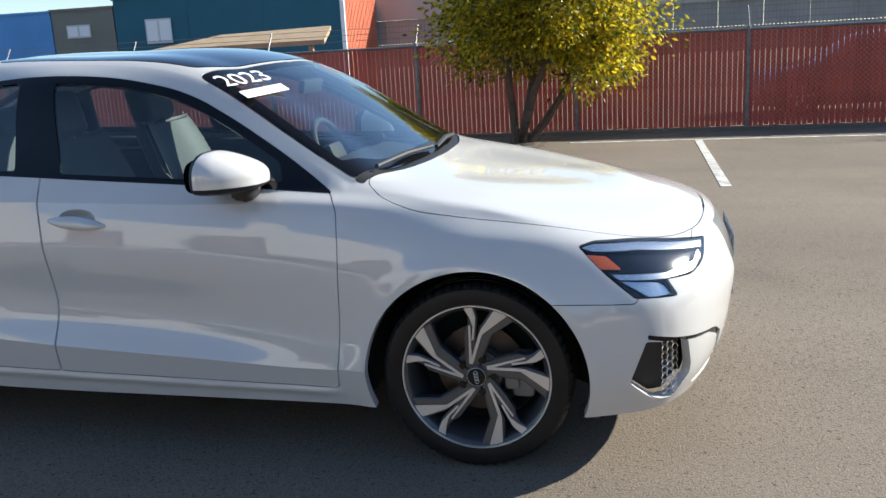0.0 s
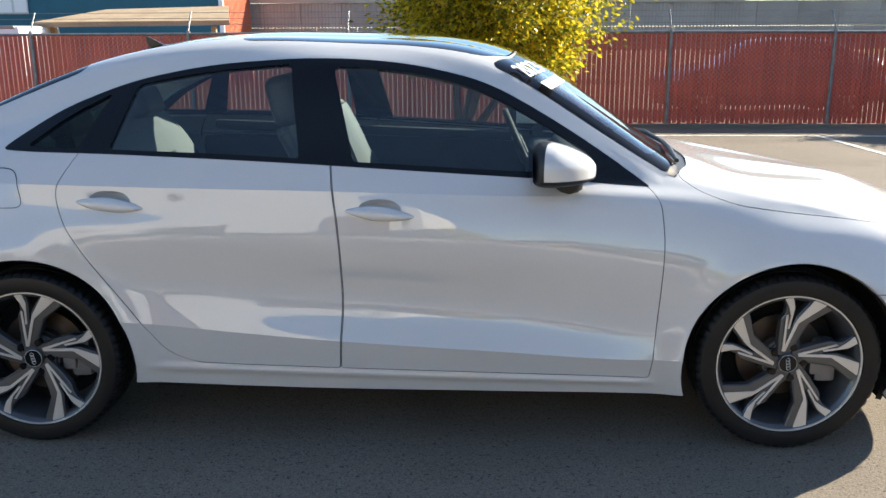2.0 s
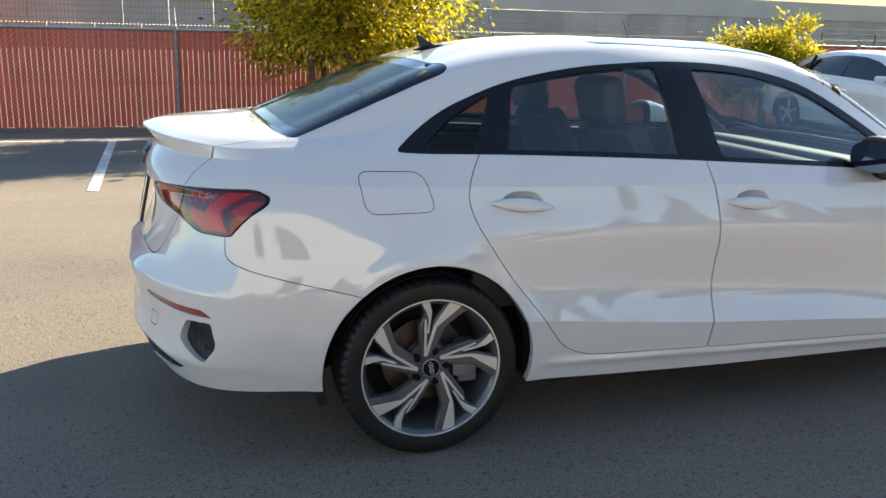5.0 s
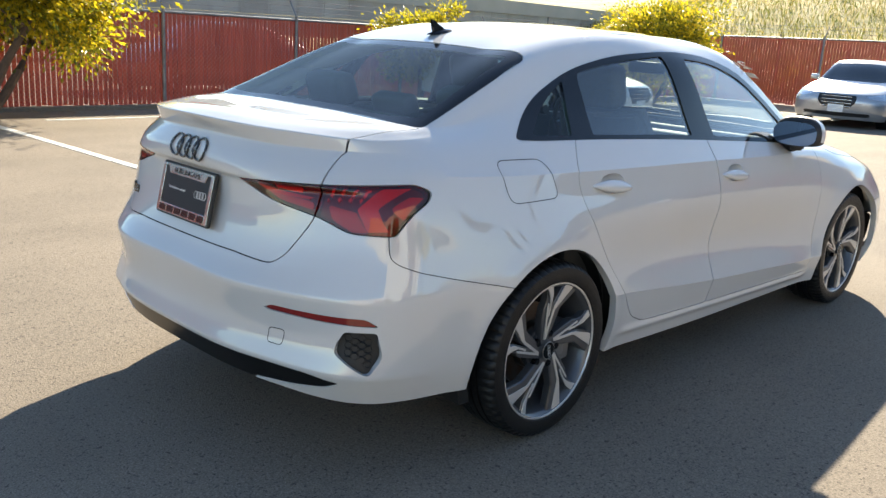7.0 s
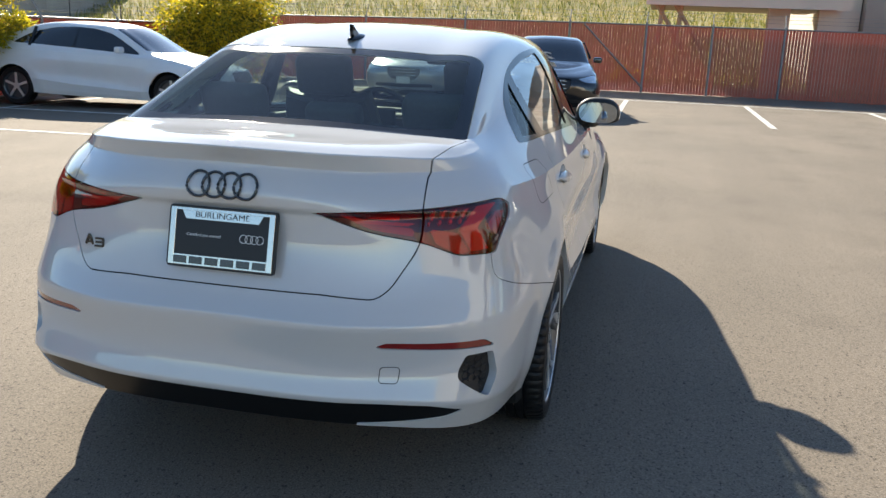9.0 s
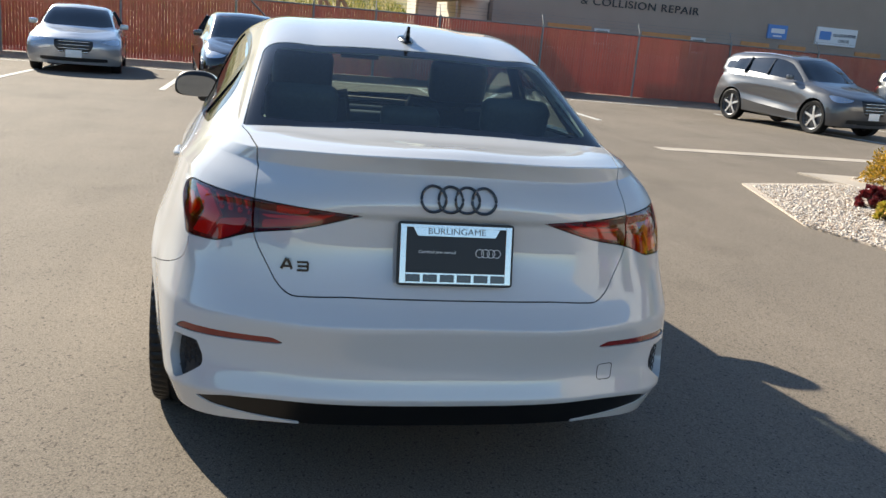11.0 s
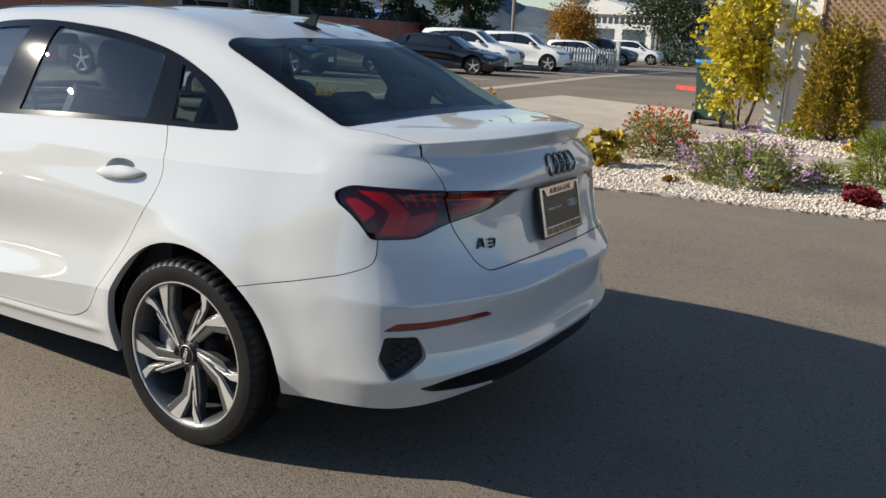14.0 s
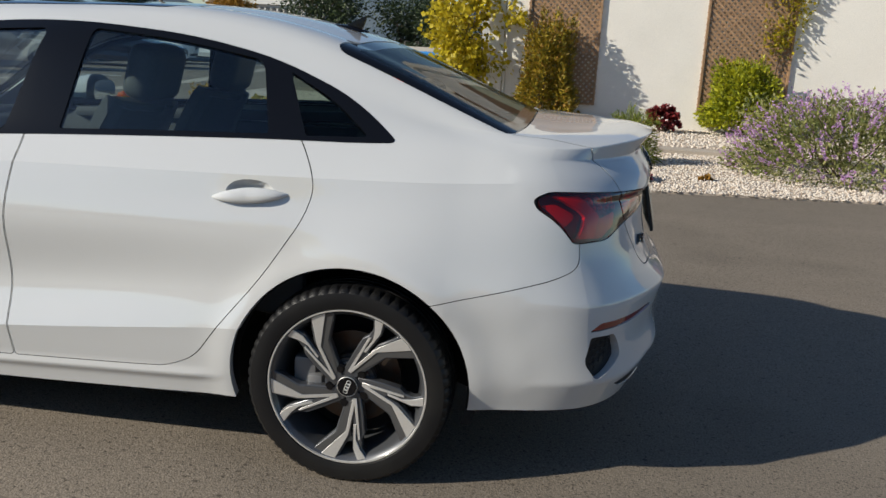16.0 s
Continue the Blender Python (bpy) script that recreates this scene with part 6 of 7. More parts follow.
shrub("wall_shrub", (-1.45, -12.14), 0.98, 1.75, 10000, 0.075, M_leaf_olive, "tall olive and amber shrub against the trellis", 28, base=0.10)
shrub("wall_shrub", (-4.79, -12.32), 1.28, 1.12, 9000, 0.085, M_leaf_lime, "bushy lime-green shrub against the trellis", 29, base=0.12)
shrub("ground_cover", (-1.0, -11.9), 0.5, 0.25, 500, 0.06, M_leaf_lime, "low yellow-green plant at the wall", 30)
broad_tree((0.05, -12.55), 2.7, (-0.05, 0.1, 1.55), (0.85, 0.85, 1.15), 4600, 0.088, M_leaf_maple, "young maple with yellow-green autumn leaves", 31, 4, 56, 0.022, spread=(0.09, 0.17), broad=0.95)

# ---- building with trellises ----
M_stucco = material("pale_stucco_wall", (0.80, 0.76, 0.69), rough=0.92, vary=0.08, scale=0.8, fine=0.06, fine_scale=70, bump=0.25, bump_scale=90)
M_trim = material("wall_trim", (0.66, 0.63, 0.57), rough=0.8)
M_lattice = material("trellis_wood", (0.36, 0.22, 0.12), rough=0.8, vary=0.35, scale=14, per_object=0.15)
WA, WD = Vector((-0.37, -12.45, 0)), Vector((-0.9976, -0.0698, 0))
WN = Vector((-WD.y, WD.x, 0))
if WN.y < 0:
    WN = -WN


def wall_pt(s, z, o=0.0):
    p = WA + WD * s + WN * o
    return Vector((p.x, p.y, z))


def wall_box(s0, s1, z0, z1, o0, o1, bev=0.0):
    sx, sy, sz = s1 - s0, abs(o1 - o0), z1 - z0
    bm = box_bm(sx, sy, sz, bev)
    c = wall_pt((s0 + s1) / 2, (z0 + z1) / 2, (o0 + o1) / 2)
    return move_bm(bm, Matrix.Translation(c) @ Matrix.Rotation(math.atan2(WD.y, WD.x), 4, 'Z'))


tagged(part("wall_south", wall_box(0.26, 18.0, -0.2, 5.2, -0.30, 0.0), M_stucco, None, smooth=False), "pale grey-beige stucco wall of a building", "wall", kind="structure")
tagged(part("wall_return", wall_box(0.0, 0.30, -0.2, 5.2, -9.0, -0.304), M_stucco, None, smooth=False), "pale stucco side wall of a building", "wall", kind="structure")
tagged(part("wall_pilaster", wall_box(-0.02, 0.25, -0.2, 5.2, -0.30, 0.03), M_stucco, None, smooth=False), "pale stucco corner pilaster", "wall", kind="structure")
tagged(part("downpipe", tube_bm([wall_pt(0.30, 0.05, 0.035), wall_pt(0.30, 5.1, 0.035)], 0.018, 8), M_trim, None), "thin pale downpipe on the stucco wall", "pipe")


def trellis(s0, s1, z0, z1, label):
    t = tagged(new("trellis"), label, "trellis", "trellises on the wall")
    for a, b, c, d in ((s0, s0 + 0.035, z0, z1), (s1 - 0.035, s1, z0, z1), (s0 + .035, s1 - .035, z0, z0 + 0.035), (s0 + .035, s1 - .035, z1 - 0.035, z1)):
        part("frame", wall_box(a, b, c, d, 0.004, 0.055), M_lattice, t, smooth=False)
    w, h = s1 - s0, z1 - z0
    step = 0.105
    for sgn, o in ((1, 0.014), (-1, 0.026)):
        k = -h
        while k < w:
            # a lath from the bottom edge up at 45 degrees, clipped to the frame
            pts = []
            lo, hi = max(0, -k), min(h, w - k)
            if hi - lo > 0.05:
                a, b = (k + lo, lo), (k + hi, hi)
                if sgn < 0:
                    a, b = (w - a[0], a[1]), (w - b[0], b[1])
                p, q = wall_pt(s0 + a[0], z0 + a[1], o), wall_pt(s0 + b[0], z0 + b[1], o)
                d = (q - p).normalized()
                side = d.cross(WN).normalized() * 0.020
                vs = [p + side - WN * .005, p - side - WN * .005, q - side - WN * .005, q + side - WN * .005, p + side + WN * .005, p - side + WN * .005, q - side + WN * .005, q + side + WN * .005]
                mesh_object("lath", vs, [(4, 5, 6, 7), (0, 3, 2, 1), (0, 1, 5, 4), (1, 2, 6, 5), (2, 3, 7, 6), (3, 0, 4, 7)], M_lattice, t, smooth=False)
            k += step
    return t


trellis(0.66, 1.92, 0.36, 3.4, "brown diagonal wooden trellis panel on the stucco wall")
trellis(3.72, 5.22, 0.36, 3.4, "brown diagonal wooden trellis panel with a climber")
trellis(7.2, 8.6, 0.36, 3.4, "brown diagonal wooden trellis panel on the wall")
rg = np.random.default_rng(77)
vine = tagged(new("climbing_vine"), "yellow-green climber over the trellis and wall", "plant")
pv = []
for s_, z_, m in ((4.98, 1.7, 260), (5.18, 2.2, 220), (4.82, 2.6, 160), (5.36, 2.55, 120)):
    for _ in range(m):
        q = wall_pt(s_ + rg.normal() * 0.16, z_ + rg.normal() * 0.2, 0.09 + rg.random() * 0.08)
        pv.append(tuple(q))
leaves_mesh("foliage", np.array(pv), 0.08, rg, M_leaf_bright, vine, 0.5, 0.3)
part("stem", tube_bm([wall_pt(4.85, 0.1, 0.07), wall_pt(4.98, 1.2, 0.08), wall_pt(5.08, 2.0, 0.08), wall_pt(5.03, 2.8, 0.07)], 0.012, 6), M_bark, vine)

# wheeled bin
M_bin = material("dark_green_plastic", (0.02, 0.06, 0.045), rough=0.5, vary=0.2, scale=8)
M_bin_lid = material("blue_plastic", (0.02, 0.20, 0.55), rough=0.4)
wb = tagged(new("wheeled_bin"), "dark green wheeled bin with a blue lid", "bin")
bx, by = 0.62, -13.05
bz = gz(bx, by)
bm = bmesh.new()
bmesh.ops.create_cone(bm, cap_ends=True, segments=4, radius1=0.36, radius2=0.44, depth=0.92)
bmesh.ops.rotate(bm, verts=bm.verts, cent=(0, 0, 0), matrix=Matrix.Rotation(radians(45), 3, 'Z'))
bmesh.ops.bevel(bm, geom=list(bm.edges), offset=0.03, segments=2, affect='EDGES')
bmesh.ops.translate(bm, vec=(bx, by, bz + 0.56), verts=bm.verts)
part("body", bm, M_bin, wb)
part("lid", box_bm(0.66, 0.68, 0.07, 0.03, at=(bx, by, bz + 1.06), rot=(6, 0, 0)), M_bin_lid, wb, "blue plastic lid")
part("rim", box_bm(0.66, 0.66, 0.05, 0.015, at=(bx, by, bz + 1.0)), M_bin, wb)
for o in (-0.25, 0.25):
    part("wheel", cyl_bm(0.12, 0.05, (bx + o, by + 0.30, bz + 0.12), 'X', 20), M_rubber, wb)

M_glassy = material("far_window_glass", (0.07, 0.09, 0.11), rough=0.1, coat=0.5)

# ---- other parked cars ----
def variant(kind):
    """The body guides of another kind of car, made from the saloon's by shifting whole curves."""
    g = [[list(p) for p in row] for row in GUIDES]
    if kind in ("wagon", "suv"):
        back = {7: [(-1.6, .74, 1.04), (-1.98, .68, 1.03), (-2.17, .42, 1.02), (-2.22, 0, 1.02)],
                8: [(-1.60, .62, 1.285), (-1.95, .60, 1.23), (-2.10, .40, 1.24), (-2.15, 0, 1.25)],
                9: [(-1.60, .52, 1.385), (-1.88, .49, 1.35), (-2.00, .33, 1.36), (-2.05, 0, 1.365)],
                10: [(-1.58, .30, 1.405), (-1.80, .28, 1.39), (-1.88, .20, 1.385), (-1.92, 0, 1.385)],
                11: [(-1.50, 0, 1.412), (-1.65, 0, 1.402), (-1.72, 0, 1.40), (-1.78, 0, 1.40)]}
        for i, pts in back.items():
            for k, p in enumerate(pts):
                g[i][8 + k] = list(p)
        for i, z in ((8, 1.335), (9, 1.392), (10, 1.415), (11, 1.422)):
            g[i][7][2] = z
    for row in g:
        for p in row:
            if kind == "suv":
                p[2] = p[2] * 1.135 + 0.02
            if kind == "coupe":
                p[2] = p[2] * 0.93
                p[0] *= 1.06
                p[1] *= 1.05
            if kind == "limousine":
                p[0] *= 1.12
                p[2] *= 1.03
                p[1] *= 1.03
            if kind == "roadster":
                p[0] *= 0.90
                p[2] *= 0.94
    return g


DLOS = {"wagon": [(-1.86, 1.05), (-1.80, 1.20), (-1.5, 1.27), (-.7, 1.325), (-.32, 1.340), (0, 1.320), (.276, 1.255), (.472, 1.150), (.668, 1.028), (.82, .925), (.43, .955), (-.3, 1.0), (-1.0, 1.035)],
        "saloon": [(-1.40, 1.045), (-1.20, 1.172), (-.99, 1.256), (-.70, 1.315), (-.32, 1.340), (0, 1.320), (.276, 1.255), (.472, 1.150), (.668, 1.028), (.82, .925), (.43, .955), (-.3, 1.0), (-1.0, 1.035)]}


def body_of(guides, res=95):
    global GUIDES
    keep, GUIDES = GUIDES, guides
    s = body_skin(res, (3, 3, 3, 4, 4, 5, 4, 6, 4, 5, 4))
    GUIDES = keep
    return s


def simple_wheel(r, parent, at, side, mat):
    w = new("wheel")
    w.parent = parent
    w.location = at
    part("tyre", lathe_bm([(r * .70, .075 * side), (r * .76, .098 * side), (r * .92, .104 * side), (r * .985, .085 * side), (r, .05 * side), (r, -.09 * side), (r * .7, -.1 * side)], 32), M_rubber, w)
    part("rim", lathe_bm([(r * .72, .088 * side), (r * .68, .080 * side), (r * .64, .03 * side), (r * .10, .03 * side)], 32), M_rim_grey, w)
    for k in range(5):
        sp = box_bm(r * .13, .016, r * .62, .004, at=(0, .068 * side, r * .37))
        bmesh.ops.rotate(sp, verts=sp.verts, cent=(0, 0, 0), matrix=Matrix.Rotation(2 * math.pi * k / 5, 3, 'Y'))
        part("spoke", sp, mat, w)
    part("hub", cyl_bm(r * .16, .03, (0, .066 * side, 0), 'Y', 16), mat, w)


def parked_car(kind, x, y, heading, paint, label, scale=1.0, chrome_grille=True, wheel_mat=None):
    guides = variant(kind)
    sx = {"coupe": 1.06, "limousine": 1.12, "roadster": .90}.get(kind, 1.0)
    sz = {"suv": 1.135, "coupe": .93, "limousine": 1.03, "roadster": .94}.get(kind, 1.0)
    dz = 0.02 if kind == "suv" else 0.0
    c = tagged(new("parked_car"), label, "car", "cars parked along the fences")
    zscale = lambda poly: outline([(px * sx, pz * sz + dz) for px, pz in poly], 0.05)
    s = body_of(guides)
    ax, ar = AXLE_X * sx, 0.37 * max(1, sz * 0.98)
    wz = 0.33 * max(.97, sz * 0.98)
    for a in (ax, -ax):
        s = s.cut(np.where((s.v[:, 1] > .45) & (s.v[:, 2] < .95), np.hypot(s.v[:, 0] - a, s.v[:, 2] - wz) - ar, 1.0))[1]
    dlo_, s = s.cut(side_field(zscale(DLOS["wagon" if kind in ("wagon", "suv") else "saloon"]))(s.v))
    tops = lambda poly: outline([(px * sx, py) for px, py in poly], .03)
    ws_, s = s.cut(top_field(tops([(.425, -.2), (.40, .25), (.36, .45), (.31, .56), (.62, .64), (.88, .69), (.985, .50), (1.02, .25), (1.03, -.2)]), .85 * sz)(s.v))
    if kind in ("wagon", "suv"):
        poly = outline([(-.2, 1.06 * sz + dz), (.50, 1.06 * sz + dz), (.44, 1.30 * sz + dz), (-.2, 1.32 * sz + dz)], .04)
        rg_, s = s.cut(np.where(s.v[:, 0] < -1.75, inside(poly, s.v[:, [1, 2]]), 1.0))
    else:
        rg_, s = s.cut(top_field(tops([(-1.21, -.2), (-1.20, .3), (-1.17, .52), (-1.74, .585), (-1.78, .4), (-1.785, -.2)]), 1.0 * sz)(s.v))
    hd, s = s.cut(side_field(zscale([(1.64, .748), (1.70, .762), (1.84, .748), (2.05, .705), (2.046, .655), (1.95, .628), (1.83, .640), (1.735, .68)]), x0=1.4)(s.v))
    gpoly = outline([(-.2, .70 * sz + dz), (.36, .70 * sz + dz), (.36, .56 * sz + dz), (.26, .44 * sz + dz), (-.2, .44 * sz + dz)], .02)
    gr_, s = s.cut(np.where(s.v[:, 0] > 1.75 * sx, inside(gpoly, s.v[:, [1, 2]]), 1.0))
    ipoly = outline([(-.2, .34 * sz + dz), (.62, .34 * sz + dz), (.66, .27 * sz + dz), (-.2, .25 * sz + dz)], .02)
    in_, s = s.cut(np.where(s.v[:, 0] > 1.75 * sx, inside(ipoly, s.v[:, [1, 2]]), 1.0))
    tpoly = outline([(.36, .905 * sz + dz), (.74, .93 * sz + dz), (.76, .88 * sz + dz), (.74, .80 * sz + dz), (.40, .86 * sz + dz)], .01)
    tl, s = s.cut(np.where(s.v[:, 0] < -1.6 * sx, inside(tpoly, s.v[:, [1, 2]]), 1.0))

    def dup(q, name, mat, lab=""):
        q.plus(q.flipped()).put(name, mat, c, lab)
    dup(s, "body", paint)
    for q in (dlo_, dlo_.flipped()):
        q.off(-.004).put("side_window", M_dark_glass, c)
    dup(ws_.off(-.003), "windscreen", M_dark_glass)
    dup(rg_.off(-.003), "back_window", M_dark_glass)
    for q in (hd, hd.flipped()):
        q.off(-.004).put("headlamp", M_lamp_chrome, c)
    for q in (tl, tl.flipped()):
        q.off(-.003).put("tail_lamp", M_red_dark, c)
    dup(gr_.off(-.015), "grille", M_black_plastic)
    dup(in_.off(-.02), "lower_intake", M_black_plastic)
    if chrome_grille:
        zc, gw = .57 * sz + dz, .33
        xg = float(gr_.v[:, 0].max()) if len(gr_.f) else 2.15
        for k in range(4):
            zz = zc - .10 + .065 * k
            part("grille_bar", box_bm(.012, gw * 1.7, .010, .003, at=(xg - .012, 0, zz)), M_chrome, c)
    xg = float(s.v[:, 0].max())
    part("number_plate", box_bm(.012, .30, .15, .004, at=(xg + .004, 0, .42 * sz + dz)), M_plate_white, c)
    # bars between the side windows
    for px in (-.30, -1.06):
        for sd in (1, -1):
            part("pillar", tube_bm([(px * sx, .800 * sd, 1.0 * sz + dz), ((px + .04) * sx, .63 * sd, 1.315 * sz + dz)], .028, 6), M_gloss_black, c)
    for sd in (1, -1):
        part("door_mirror", box_bm(.12, .17, .11, .045, at=(.52 * sx, .90 * sd, 1.0 * sz + dz), segs=3), paint, c)
        for a in (ax, -ax):
            simple_wheel(wz, c, (a, .765 * sd, wz), sd, wheel_mat or M_alloy)
            bm = bmesh.new()
            arc = [math.pi * (-0.1 + 1.2 * k / 16) for k in range(17)]
            ring = [[bm.verts.new((a + r * math.cos(t), yy * sd, wz + r * math.sin(t))) for t in arc] for r, yy in ((ar + .005, .86), (ar + .02, .5), (.05, .5))]
            for p, q in zip(ring, ring[1:]):
                for k in range(16):
                    bm.faces.new((p[k], p[k + 1], q[k + 1], q[k]))
            part("wheel_well", bm, M_dark, c)
    if kind in ("wagon", "suv"):
        for sd in (1, -1):
            part("roof_rail", tube_bm([(.1, .52 * sd, 1.385 * sz + dz), (-.6, .51 * sd, 1.425 * sz + dz), (-1.5, .50 * sd, 1.40 * sz + dz)], .014, 6), M_chrome, c)
    part("underbody", box_bm(3.6 * sx, 1.3, .16, .04, at=(0, 0, .28)), M_dark, c)
    c.matrix_world = Matrix.Translation((x, y, gz(x, y))) @ Matrix.Rotation(radians(heading), 4, 'Z') @ Matrix.Diagonal((scale, scale, scale, 1))
    return c


M_dark_glass = material("dark_car_glass", (0.012, 0.014, 0.016), rough=0.03, coat=1.0)
P_white = material("parked_white_paint", (0.74, 0.74, 0.73), rough=0.3, coat=1.0, vary=0.05, scale=3)
P_silver = material("silver_paint", (0.46, 0.48, 0.50), rough=0.3, metal=0.6, coat=1.0, vary=0.05, scale=3)
P_black = material("black_paint", (0.004, 0.004, 0.005), rough=0.2, coat=1.0)
P_grey = material("dark_grey_paint", (0.085, 0.088, 0.095), rough=0.3, metal=0.3, coat=1.0)
P_sand = material("warm_grey_paint", (0.22, 0.20, 0.175), rough=0.3, metal=0.5, coat=1.0)
parked_car("limousine", 9.3, 7.9, -88, P_white, "large white saloon car parked by the fence", 0.96)
parked_car("saloon", 5.9, 13.7, 180, P_grey, "dark grey car behind the slatted fence")
parked_car("roadster", 16.2, 4.35, 186, P_silver, "small silver coupe facing the lot")
parked_car("saloon", 13.4, 0.85, 187, P_black, "black saloon car parked facing the lot", 1.0)
parked_car("suv", 13.6, -11.6, 191, P_grey, "dark grey compact sport utility car", 0.98)
parked_car("suv", 14.8, -16.9, 191, P_black, "black compact sport utility car with silver wheels", 0.98)
parked_car("wagon", 14.5, -20.4, 191, P_sand, "warm grey estate car with roof rails", 1.06)
parked_car("coupe", 13.6, -24.9, 191, P_black, "low black sports saloon car", 1.04)
parked_car("suv", 14.9, -29.3, 191, P_white, "white sport utility car with roof rails", 1.0)
parked_car("suv", 14.35, -33.0, 191, P_white, "white sport utility car parked before the picket fence", 1.0)
parked_car("wagon", 17.4, -47.0, 191, P_white, "white estate car beyond the picket fence")
parked_car("suv", 18.0, -52.0, 191, P_grey, "dark grey sport utility car beyond the gate")
parked_car("suv", 18.3, -58.5, 191, P_white, "white sport utility car near the street")

# ---- buildings and distance ----
M_teal = material("teal_painted_wall", (0.014, 0.11, 0.165), rough=0.7, vary=0.12, scale=1.2)
M_blue = material("sky_blue_painted_wall", (0.10, 0.30, 0.62), rough=0.7, vary=0.1, scale=1.2)
M_olive = material("olive_grey_painted_wall", (0.19, 0.19, 0.165), rough=0.8, vary=0.1, scale=1.2)
M_coral = material("coral_painted_panel", (0.55, 0.16, 0.085), rough=0.8, vary=0.1, scale=2)
M_win_white = material("white_window_frame", (0.55, 0.57, 0.58), rough=0.6)
M_tan = material("tan_roof", (0.38, 0.28, 0.17), rough=0.9, vary=0.25, scale=3, fine=0.2, fine_scale=30)
M_ribbed = material("retaining_wall_concrete", (0.36, 0.35, 0.32), rough=0.9, vary=0.18, scale=0.9, fine=0.1, fine_scale=40, per_object=0.10)
M_barrier = material("barrier_concrete", (0.42, 0.41, 0.38), rough=0.9, vary=0.12, scale=0.7)
M_shop = material("beige_shop_wall", (0.36, 0.295, 0.25), rough=0.9, vary=0.1, scale=0.7, fine=0.05, fine_scale=40)
M_shop_light = material("pale_shop_wall", (0.60, 0.53, 0.44), rough=0.9, vary=0.08, scale=0.8)
M_board = material("orange_boarded_window", (0.62, 0.30, 0.12), rough=0.8, vary=0.15, scale=3)
M_sign = material("white_sign", (0.75, 0.77, 0.80), rough=0.5)
M_sign_blue = material("blue_sign", (0.10, 0.25, 0.60), rough=0.5)
M_letters = material("dark_lettering", (0.03, 0.035, 0.04), rough=0.6)
M_shutter = material("roller_shutter", (0.55, 0.50, 0.44), rough=0.7, vary=0.1, scale=2)


def block(name, x0, x1, y0, y1, z0, z1, mat, parent, bev=0.0, label=""):
    return part(name, box_bm(x1 - x0, y1 - y0, z1 - z0, bev, at=((x0 + x1) / 2, (y0 + y1) / 2, (z0 + z1) / 2)), mat, parent, label, smooth=False)


# row of painted sheds behind the long fence
YB = 25.2
zb = -0.4


def shed(x0, x1, top, mat, label, win=None):
    b = tagged(new("shed_building"), label, "building")
    block("wall", x0, x1, YB, YB + 3.5, zb, top, mat, b)
    block("roof", x0 - .04, x1 + .04, YB - .06, YB + 3.5, top + .003, top + .09, mat, b)
    n = int((x1 - x0) / 2.4)
    for k in range(1, n):
        block("cladding_joint", x0 + k * (x1 - x0) / n - .02, x0 + k * (x1 - x0) / n + .02, YB - .010, YB - .002, zb, top, mat, b)
    if win:
        wx, wz0, w, h = win
        f = block("window", wx, wx + w, YB - .06, YB - .026, wz0, wz0 + h, M_win_white, b)
        for k in range(2):
            block("pane", wx + .06 + k * w / 2, wx + w / 2 - .03 + k * w / 2, YB - .072, YB - .062, wz0 + .06, wz0 + h - .06, M_sign, f)
    return b


shed(-34.0, -19.0, 3.22, M_blue, "bright blue painted shed behind the fence")
shed(-18.95, -16.45, 3.25, M_olive, "olive-grey painted shed with a small window", (-18.35, 2.30, .95, .45))
shed(-16.40, -7.95, 3.50, M_teal, "dark teal painted shed with a white window", (-15.20, 1.95, 1.0, .84))
gb = tagged(new("gable_panel"), "coral painted gable wall with white corner trim", "building")
block("wall", -7.90, -7.82, YB, YB + 3.6, zb, 3.6, M_coral, gb)
for k in range(22):
    block("cladding_rib", -7.818, -7.80, YB + .10 + .16 * k, YB + .13 + .16 * k, zb, 3.6, M_coral, gb)
block("corner_trim", -7.93, -7.79, YB - .10, YB - .002, zb, 3.6, M_sign, gb)
lean = tagged(new("lean_to_roof"), "tan shingled lean-to roof before the teal shed", "roof")
bm = bmesh.new()
vs = [bm.verts.new(p) for p in ((-8.9, 14.6, 1.60), (-4.75, 14.6, 1.62), (-5.35, 16.8, 1.96), (-8.2, 16.8, 1.90))]
bm.faces.new(vs)
r = bmesh.ops.extrude_face_region(bm, geom=list(bm.faces))
bmesh.ops.translate(bm, vec=(0, 0, -.10), verts=[g for g in r["geom"] if isinstance(g, bmesh.types.BMVert)])
part("roof", bm, M_tan, lean, smooth=False)
for px in (-8.6, -5.2):
    block("post", px, px + .1, 14.8, 14.9, zb, 1.5, M_tan, lean)
van = tagged(new("box_trailer"), "white roof of a trailer behind the fence", "trailer")
part("body", box_bm(4.6, 1.8, 1.75, .12, at=(-10.9, 14.4, .66)), P_white, van)
part("roof_rail", box_bm(4.4, .06, .06, .02, at=(-10.9, 13.52, 1.50)), M_galv, van)

